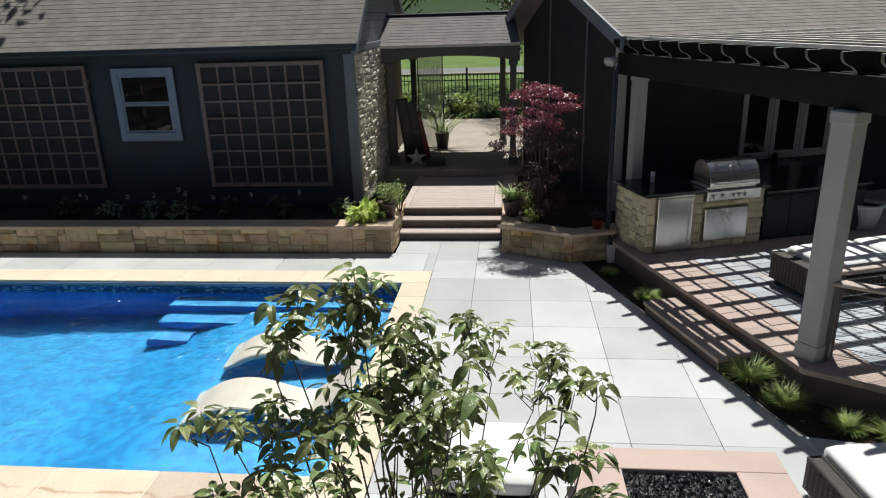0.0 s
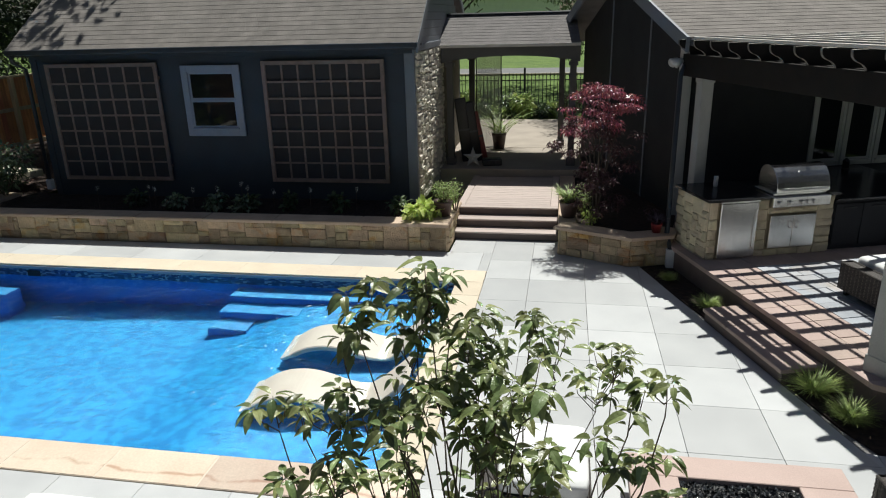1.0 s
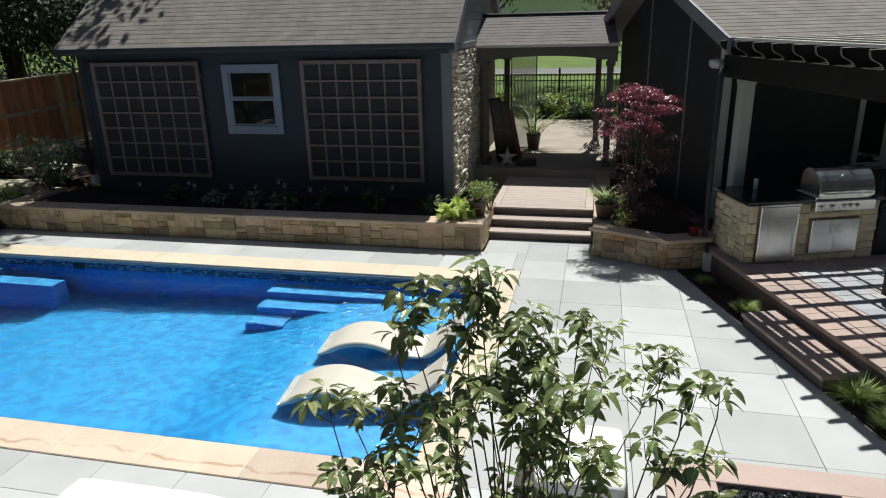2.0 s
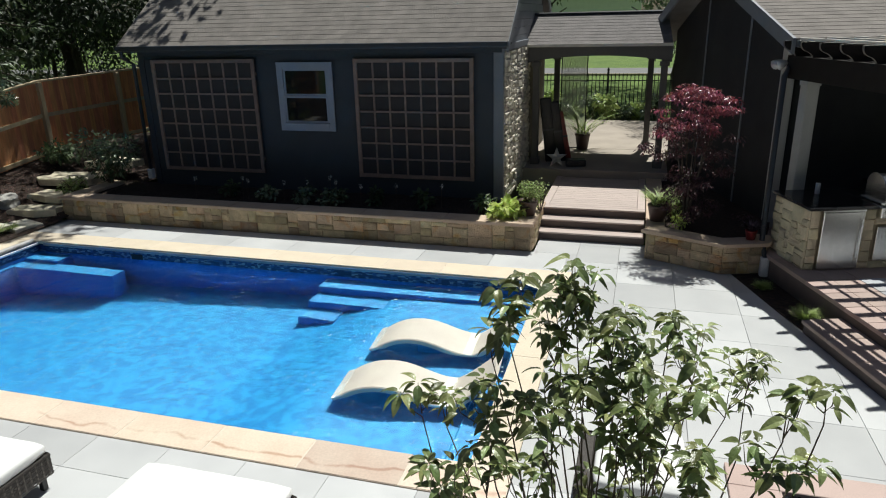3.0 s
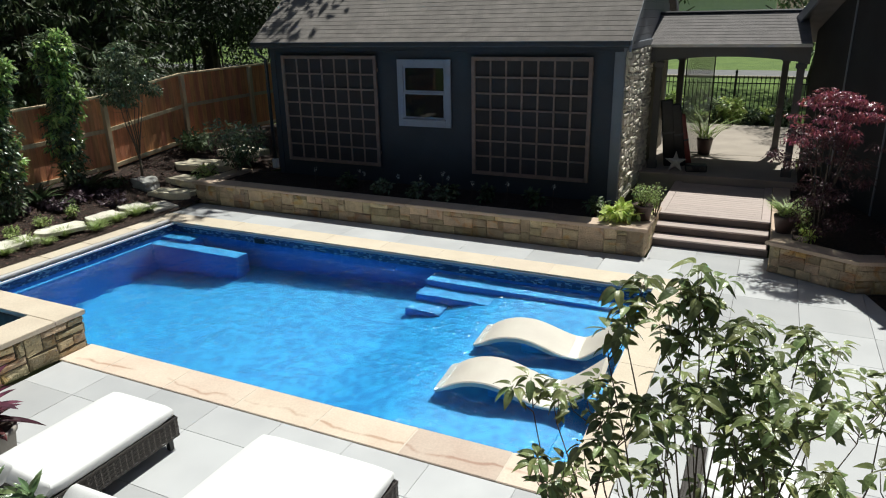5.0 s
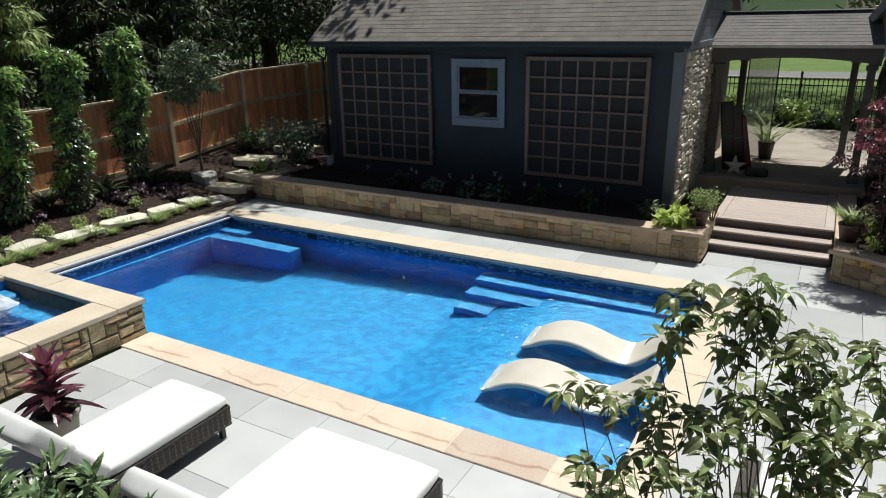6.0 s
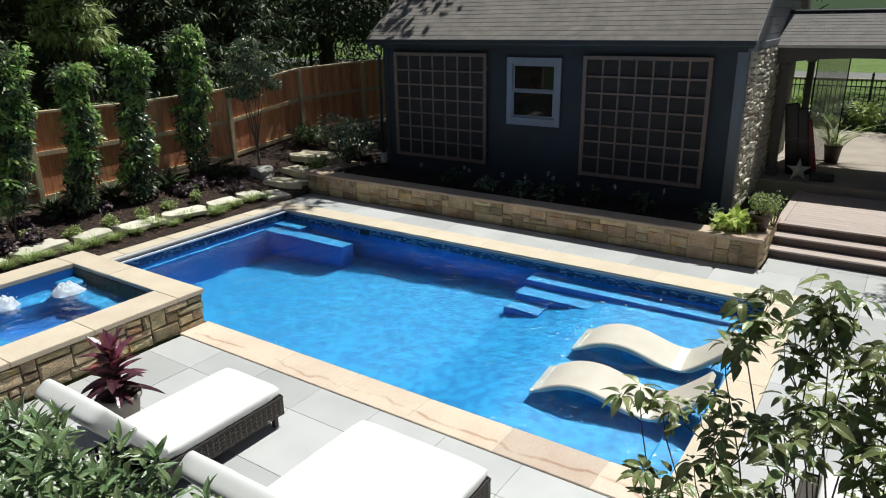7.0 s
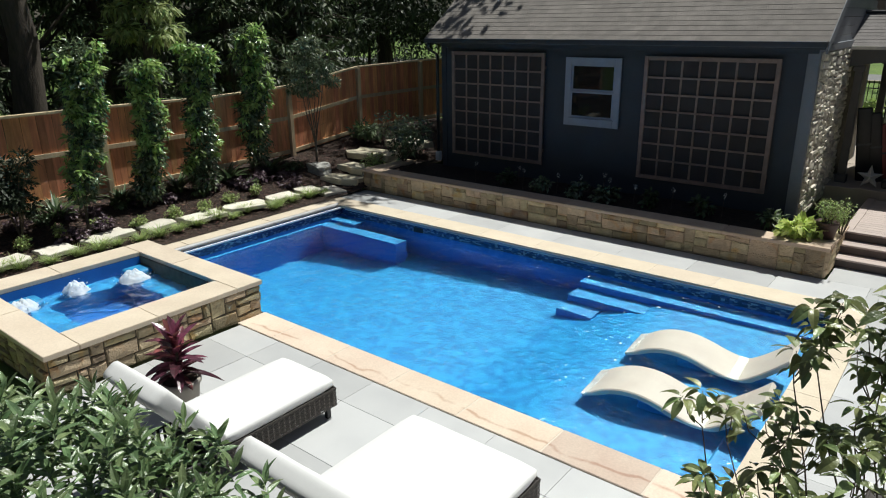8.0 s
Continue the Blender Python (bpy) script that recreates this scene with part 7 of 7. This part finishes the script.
for i, (p, d, ln) in enumerate(sorted(leaves, key=lambda q: -q[0].z)):
    if i < 300:
        side = d.cross(Vector((0, 0, 1))).normalized()
        up = side.cross(d).normalized()
        roll = r.uniform(-0.5, 0.5)
        up, side = up * math.cos(roll) + side * math.sin(roll), side * math.cos(roll) - up * math.sin(roll)
        m = Matrix.Translation(p + d * 0.012) @ Matrix((side, d, up)).transposed().to_4x4() @ Matrix.Scale(ln, 4)
        part("leaf", leaf_var[i % 8], None, dog, "", False, m)
    else:
        rest.append((p + d * 0.012, d, ln))
me = leaf_mesh("leaf_mass", M_LEAF_J, [tuple(p) for p, d, ln in rest], [tuple(d) for p, d, ln in rest], np.random.default_rng(2).normal(size=(len(rest), 3)) * 0.25 + np.array([0, 0, 1.0]),
               [ln for p, d, ln in rest], [ln * 0.48 for p, d, ln in rest], 0.55, 0.36, 5, 0.85)
tagged(part("leaf_mass", me, None, dog), kind="stuff")

# ---- laurel in the foreground ----
lau = thing("laurel_bush", "dense glossy laurel bush with narrow leaves beside the terrace", "bush", "", "")
r = random.Random(640)
bm = bmesh.new()
single, mass = [], []
LX, LY = -1.22, 1.15
for i in range(370):
    a, u = r.uniform(0, 2 * math.pi), math.sqrt(r.random())
    x, y = LX + math.cos(a) * u * 1.42, LY + math.sin(a) * u * 0.8
    z = 2.13 - 0.1 * (x - LX) - 0.36 * u * u + r.uniform(-0.35, 0.08) + 0.12 * noise.noise((x * 2, y * 2, 4))
    root = Vector((LX + (x - LX) * 0.25, LY + (y - LY) * 0.25, 0.02))
    if i < 60:
        tube([root, Vector((LX + (x - LX) * 0.7, LY + (y - LY) * 0.7, z * 0.6)), Vector((x, y, z))], [0.012, 0.008, 0.003], 5, bm)
    a0 = r.uniform(0, 6.28)
    for q in range(13):
        ang = a0 + 2.399 * q
        el = 1.2 - 0.11 * q + r.uniform(-0.15, 0.15)
        d = Vector((math.cos(ang) * math.cos(el), math.sin(ang) * math.cos(el), math.sin(el)))
        p = Vector((x, y, z - 0.011 * q))
        mass.append((p, d, r.uniform(0.08, 0.13)))
part("stem", bm, M_TWIG, lau, "", True)
mass.sort(key=lambda q: -q[0].z)
lv = [leaf_mesh("leaf", M_LAUREL_P, np.zeros((1, 3)), np.array([[0, 1.0, 0.0]]), np.array([[0.0, 0, 1.0]]), np.array([1.0]), np.array([0.27 + 0.02 * k]), 0.15 + 0.07 * k, 0.4, 5, 0.75) for k in range(5)]
for i, (p, d, ln) in enumerate(mass[:300]):
    side = d.cross(Vector((0.01, 0, 1))).normalized()
    up = side.cross(d).normalized()
    part("leaf", lv[i % 5], None, lau, "", False, Matrix.Translation(p) @ Matrix((side, d, up)).transposed().to_4x4() @ Matrix.Scale(ln, 4))
rest = mass[300:]
me = leaf_mesh("leaf_mass", M_LAUREL, [tuple(p) for p, d, ln in rest], [tuple(d) for p, d, ln in rest], np.random.default_rng(5).normal(size=(len(rest), 3)) * 0.15 + np.array([0, 0, 1.0]),
               [ln for p, d, ln in rest], [ln * 0.29 for p, d, ln in rest], 0.25, 0.4, 3, 0.75)
tagged(part("leaf_mass", me, None, lau), kind="stuff")


# ---- shredded bark on the bank ----
def bark_chips(n, x0, x1, y0, y1, height, seed):
    g = np.random.default_rng(seed)
    p = np.stack([g.uniform(x0, x1, n), g.uniform(y0, y1, n), np.zeros(n)], 1)
    p[:, 2] = [height(x, y) + 0.008 for x, y, _ in p]
    d = g.normal(size=(n, 3)) * np.array([1, 1, 0.25])
    up = g.normal(size=(n, 3)) * 0.35 + np.array([0, 0, 1.0])
    ln = g.uniform(0.03, 0.1, n)
    return leaf_mesh("bark_chips", M_CHIP, p, d, up, ln, ln * g.uniform(0.2, 0.45, n), 0.1, 0.2, 1)


tagged(part("bark_chips", bark_chips(14000, -12.5, -9.9, 3.2, 14.5, bed_height, 660), None), "shredded bark chips strewn over the bank", "mulch", "", "stuff")


# ---- trees and distance beyond the fence ----
def conifer(x, y, z, h, w, n, seed, label="tall dark spruce beyond the fence", needles=M_CONIFER, low=1.6):
    t = thing("spruce", label, "tree", "spruces", "", pose(x, y, z))
    r = random.Random(seed)
    bm = tube([(0, 0, -0.2), (0.05, 0, h * 0.5), (0, 0.05, h)], [0.22, 0.14, 0.02], 8)
    cs, rs = [], []
    zz = low
    while zz < h:
        rad = w * (1 - zz / h) + 0.25
        k = max(4, int(rad * 5))
        for i in range(k):
            a = 2 * math.pi * i / k + r.uniform(-0.4, 0.4)
            q = rad * r.uniform(0.55, 1.0)
            e = (math.cos(a) * q, math.sin(a) * q, zz - 0.18 * q + r.uniform(-0.15, 0.15))
            tube([(0, 0, zz), (e[0] * 0.5, e[1] * 0.5, zz - 0.02), e], [0.04, 0.025, 0.008], 4, bm, False)
            for f in (0.55, 0.95):
                cs.append((e[0] * f, e[1] * f, zz + (e[2] - zz) * f))
                rs.append((0.38, 0.38, 0.13))
        zz += 0.62
    part("trunk", bm, M_BARK, t, "", True)
    part("crown", cloud("crown", needles, cs, rs, n, 0.26, seed, 0.3, 0.5, 0.3, 1, 0.05, 0.9), None, t)
    return t


sp = conifer(-17.2, 9.2, 0, 11, 2.6, 9000, 700)
for x, y, s, a in ((-17.4, 13.2, 1.05, 70), (-18.0, 16.5, 1.2, 150), (-17.6, 5.0, 1.1, 210), (-20.5, 11.5, 1.25, 20), (-22.5, 17.0, 1.1, 300), (-11.5, 26.0, 1.2, 45), (-17.8, 1.5, 1.1, 330)):
    copy_thing(sp, pose(x, y, -0.05, 0, 0, a) @ Matrix.Scale(s, 4))


conifer(-15.0, 9.35, 0, 7.2, 1.5, 3600, 705, "young spruce with drooping boughs beyond the fence, needles coloured as if sunlit", M_SPRUCE_SUN, 3.7)


def shade_tree(x, y, z, h, w, n, seed, trunk_r, label):
    t = thing("shade_tree", label, "tree", "shade trees", "", pose(x, y, z))
    r = random.Random(seed)
    limbs(t, (0, 0, -0.2), (0.3, 0.2, h * 0.8), trunk_r, 16, seed, w * 0.6)
    cs, rs = [], []
    for _ in range(34):
        a, q = r.uniform(0, 2 * math.pi), math.sqrt(r.random())
        cs.append((math.cos(a) * q * w, math.sin(a) * q * w, h * r.uniform(0.42, 1.0) * (1 - 0.12 * q)))
        k = w * r.uniform(0.18, 0.34)
        rs.append((k, k, k * 0.7))
    part("crown", cloud("crown", M_WOODS, cs, rs, n, 0.2, seed, 0.1, 0.3, 0.5, 1, 0.2), None, t)
    return t


shade_tree(-15.35, 6.44, -0.07, 14.0, 3.6, 7000, 718, 0.42, "old shade tree with a thick furrowed trunk beyond the fence")
dt = shade_tree(-10.3, 17.8, 0.6, 12.0, 2.9, 5200, 719, 0.14, "tall leafy tree behind the pool house")
copy_thing(dt, pose(-8.1, 20.3, 0.5, 0, 0, 130) @ Matrix.Scale(1.25, 4))
st = shade_tree(-17.4, 7.0, -0.07, 11.5, 4.2, 9000, 720, 0.34, "big shade tree with a thick bare trunk beyond the fence")
for x, y, s, a in ((-20.5, 3.0, 1.1, 100), (-9.5, 27.5, 1.0, 280), (-24, 27, 1.4, 30), (-15.0, 31, 1.3, 130), (9.0, 24.0, 1.0, 250), (13.5, 17.0, 1.1, 80), (-7.5, 34.5, 1.0, 200), (3.9, 23.4, 0.6, 40), (6.5, 37.0, 1.0, 10), (3.3, 30.6, 1.1, 120), (-6.2, 37.0, 1.4, 77), (5.4, 38.0, 1.4, 190), (-3.7, 30.2, 1.1, 300)):
    copy_thing(st, pose(x, y, -0.05, 0, 0, a) @ Matrix.Scale(s, 4))


def sapling(x, y, h, r0, seed, lean):
    t = thing("sapling", "thin dark bare trunk standing in the shade beyond the fence", "tree", "saplings", "", pose(x, y, -0.1))
    limbs(t, (0, 0, 0), (lean, 0, h), r0, 7, seed, 0.8)


for k, (x, y, h, r0, lean) in enumerate(((-26.0, 24.5, 5.5, 0.07, 0.4), (-24.3, 23.0, 6, 0.1, -0.3), (-23.2, 26.0, 5, 0.05, 0.9), (-22.0, 24.0, 6, 0.12, 0.1), (-21.3, 25.5, 5, 0.05, -0.8), (-20.4, 23.5, 6, 0.08, 0.3), (-19.6, 26.0, 5, 0.06, 0.5))):
    sapling(x, y, h, r0, 770 + k, lean)


def far_woods():
    """A deep band of foliage round the yard, as one mass."""
    g = np.random.default_rng(730)
    cs, rs = [], []
    for _ in range(520):
        a = g.uniform(0, 2 * np.pi)
        d = g.uniform(85, 130)
        x, y = d * math.cos(a), 10 + d * math.sin(a)
        k = g.uniform(3, 5.5)
        cs.append((x, y, g.uniform(1.5, 15)))
        rs.append((k, k, k * 0.8))
    return cloud("far_woods", M_WOODS, cs, rs, 52000, 1.1, 731, 0.1, 0.3, 0.6, 1, 0.3)


tagged(part("far_woods", far_woods(), None), "distant dark green woods round the neighbourhood", "woods", "", "stuff")


def understorey():
    """Dense brush behind the fence."""
    g = np.random.default_rng(740)
    cs, rs = [], []
    for _ in range(80):
        cs.append((g.uniform(-30, -20), g.uniform(-8, 15), g.uniform(0.8, 9)))
        k = g.uniform(0.9, 1.8)
        rs.append((k, k, k * 0.8))
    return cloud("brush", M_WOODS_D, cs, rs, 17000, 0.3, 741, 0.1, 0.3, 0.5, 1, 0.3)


def thicket():
    """Dark hanging boughs between the trunks past the far end of the fence, open below."""
    g = np.random.default_rng(745)
    cs, rs = [], []
    for i in range(240):
        k = g.uniform(0.7, 1.5)
        low = i % 6 == 0
        cs.append((g.uniform(-29, -17), g.uniform(17, 36), g.uniform(0.3, 1.8) if low else g.uniform(3.1, 8.5)))
        rs.append((k, k, k * (0.5 if low else 0.8)))
    for i in range(70):
        k = g.uniform(0.6, 1.0)
        cs.append((g.uniform(-27, -18), g.uniform(19, 30), g.uniform(2.9, 4.6)))
        rs.append((k, k, k * 0.6))
    for i in range(36):
        k = g.uniform(0.8, 1.6)
        cs.append((g.uniform(-46, -24), g.uniform(27, 40), g.uniform(0.2, 3.4)))
        rs.append((k, k, k * 0.7))
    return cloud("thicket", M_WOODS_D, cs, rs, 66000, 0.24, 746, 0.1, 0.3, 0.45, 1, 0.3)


tagged(part("thicket", thicket(), None), "boughs coloured dark for shade, hanging between the trunks behind the fence", "foliage", "", "stuff")
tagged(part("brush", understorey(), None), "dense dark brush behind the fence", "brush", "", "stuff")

# ---- street side, seen through the porch ----
setting("street", box(-120, 120, 41.4, 46.7, 0.4, 0.515), M_ROAD, "pale grey street beyond the lawn", "street")
setting("kerb", box(-120, 120, 41.1, 41.396, 0.4, 0.62, 0.02), M_CONC, "concrete kerb along the street", "kerb")
iron = thing("iron_fence", "black iron picket fence behind the patio", "iron fence", "", "")
IY = 25.2
pk = mesh_of(tube([(0, 0, 0), (0, 0, 1.28), (0, 0, 1.3), (0, 0, 1.4)], [0.014, 0.014, 0.024, 0.002], 6), "picket", M_METAL_D)
for k in range(60):
    part("picket", pk, None, iron, "", False, pose(-4.2 + 0.13 * k, IY, 0.5))
for z in (0.65, 1.65):
    part("rail", box(-4.3, 3.7, IY - 0.018, IY + 0.018, z - 0.016, z + 0.016), M_METAL_D, iron)
for x in (-4.25, -1.9, 0.5, 2.9):
    p = part("post", box(x - 0.035, x + 0.035, IY - 0.035, IY + 0.035, 0.4, 1.95), M_METAL_D, iron)
    part("finial", lathe([(0.02, 1.95), (0.045, 2.0), (0.03, 2.05), (0.005, 2.09)], 10, None, (x, IY, 0)), M_METAL_D, p)
for k in range(9):
    x = -1.9 + 0.5 * k
    shrub(x, 23.9 + 0.25 * math.sin(k * 2.1), 0.5, 0.45, 0.6 + 0.25 * math.sin(k * 1.7), 420, M_LIRIOPE if k % 2 else M_YOUNG, 0.2, 760 + k, "hosta", "variegated hosta along the iron fence", "hosta", "hostas", 0.45)
scr = thing("mesh_screen", "fine grey mesh screen panel hung in a black frame", "screen", "", "", pose(-0.28, 17.9, 0.6))
for x in (0.0, 0.62):
    part("frame_post", box(x - 0.012, x + 0.012, -0.012, 0.012, 0, 2.5), M_METAL_D, scr)
for z in (0.03, 2.47):
    part("frame_bar", box(0.012, 0.608, -0.012, 0.012, z - 0.012, z + 0.012), M_METAL_D, scr)
v, f = [], []
for i in range(40):
    x = 0.02 + 0.015 * i
    k = len(v)
    v += [(x, 0, 0.04), (x + 0.005, 0, 0.04), (x + 0.005, 0.004, 2.46), (x, 0.004, 2.46)]
    f.append((k, k + 1, k + 2, k + 3))
for i in range(160):
    z = 0.05 + 0.015 * i
    k = len(v)
    v += [(0.012, 0.002, z), (0.608, 0.002, z), (0.608, 0.003, z + 0.005), (0.012, 0.003, z + 0.005)]
    f.append((k, k + 1, k + 2, k + 3))
me = bpy.data.meshes.new("mesh_cloth")
me.from_pydata(v, [], f)
me.materials.append(M_STAR)
part("mesh_cloth", me, None, scr, "fine grey mesh")

far_house = thing("neighbour_house", "white sided house across the street", "house", "", "", pose(-8, 72, 0.5))
part("wall", box(-9, 9, 0, 8, 0, 5.2), M_SIDING2, far_house)
bm = bmesh.new()
a = [bm.verts.new(p) for p in ((-9.5, -0.6, 5.1), (9.5, -0.6, 5.1), (9.5, 4, 8.2), (-9.5, 4, 8.2), (9.5, 8.6, 5.1), (-9.5, 8.6, 5.1))]
bm.faces.new((a[0], a[1], a[2], a[3]))
bm.faces.new((a[3], a[2], a[4], a[5]))
part("roof", bm, M_SHINGLE_D, far_house)
for x in (-6, -2, 2, 6):
    wn = part("window", box(x - 0.6, x + 0.6, -0.05, 0.02, 1.6, 3.2), M_WIN_TRIM, far_house)
    part("pane", box(x - 0.5, x + 0.5, -0.07, -0.05, 1.7, 3.1), M_GLASS, wn)

# ---- things stored on the porch ----
star = thing("metal_star", "pale five-pointed metal star leaning on the porch", "ornament", "", "", pose(-0.1, 15.75, 0.79, 78, 0, 8))
bm = bmesh.new()
c = bm.verts.new((0, 0, 0.05))
cb = bm.verts.new((0, 0, -0.01))
ring = [bm.verts.new((math.sin(math.pi * k / 5) * (0.24 if k % 2 == 0 else 0.095), math.cos(math.pi * k / 5) * (0.24 if k % 2 == 0 else 0.095), 0)) for k in range(10)]
for k in range(10):
    bm.faces.new((c, ring[k], ring[(k + 1) % 10]))
    bm.faces.new((cb, ring[(k + 1) % 10], ring[k]))
part("body", bm, M_STAR, star)
case = thing("tool_case", "black plastic case lying on the porch", "case", "", "", pose(0.32, 15.85, 0.6, 0, 0, 10))
part("body", box(-0.22, 0.22, -0.14, 0.14, 0, 0.15, 0.025, segs=2), M_METAL_D, case)
part("handle", tube([(-0.07, -0.15, 0.08), (-0.06, -0.18, 0.09), (0.06, -0.18, 0.09), (0.07, -0.15, 0.08)], 0.012, 6), M_METAL_D, case)
for k, (x, lean, mt, lab, h, w) in enumerate(((-0.26, 7, M_METAL_D, "tall black board bag leaning on the porch post", 1.5, 0.26), (-0.04, 9, M_METAL_D, "black padded bag leaning on the porch post", 1.42, 0.24), (0.14, 12, M_REDPAINT, "faded red board leaning with the bags", 1.2, 0.13))):
    o = thing("leaning_board", lab, "board", "stored boards", "", pose(x - 0.02, 16.25 + 0.05 * k, 0.6, 6, -lean, 10))
    bm = box(-w / 2, w / 2, -0.05, 0.05, 0, h, 0.03, segs=3)
    part("body", bm, mt, o, "", True)
    part("strap", box(-w / 2 - 0.004, w / 2 + 0.004, -0.054, 0.054, h * 0.5, h * 0.5 + 0.04), M_GUTTER, o)
lamp = thing("flood_lamp", "twin clear flood lamp on the house corner", "flood lamp", "", "", HM @ pose(0.06, 1.28, 3.14) @ Matrix.Scale(1.2, 4))
part("base", lathe([(0.06, 0), (0.06, 0.04)], 14), M_METAL_D, lamp, "", False, pose(0.1, 0, 0, 0, -90, 0))
for a in (-1, 1):
    arm = part("arm", tube([(0.05, 0, 0), (0.0, a * 0.03, -0.01), (-0.03, a * 0.07, -0.01)], 0.014, 6), M_METAL_D, lamp)
    part("bulb", lathe([(0.025, 0), (0.05, 0.06), (0.062, 0.1), (0.05, 0.115), (0.01, 0.12)], 16), M_STAR, arm, "clear reflector bulb", True, pose(-0.03, a * 0.07, -0.01, 12 * a, -115, 0))
p1, p2, p3, p4 = HM @ Vector((0.3, 1.52, 3.24)), HM @ Vector((-0.12, 0.95, 2.95)), HM @ Vector((-0.14, 0.92, 0.5)), HM @ Vector((-0.15, 0.74, 0.27))
downspout([tuple(p1), tuple(p2), tuple(p3), tuple(p4)], 0.04, 0.28, "dark downspout with white boot at the main house corner")

# ---- unseen dark walls, added to cut sky light and darken window reflections ----
setting("unseen_wall_east", box(14.0, 14.2, -6.2, 12.0, -0.1, 5.0), M_HOUSE, "unseen charcoal wall added to darken window reflections", "wall")
setting("unseen_wall_south", box(-13.0, 14.2, -6.4, -6.2, -0.1, 6.5), M_HOUSE, "unseen charcoal wall added behind the terrace to dim the sky light", "wall")
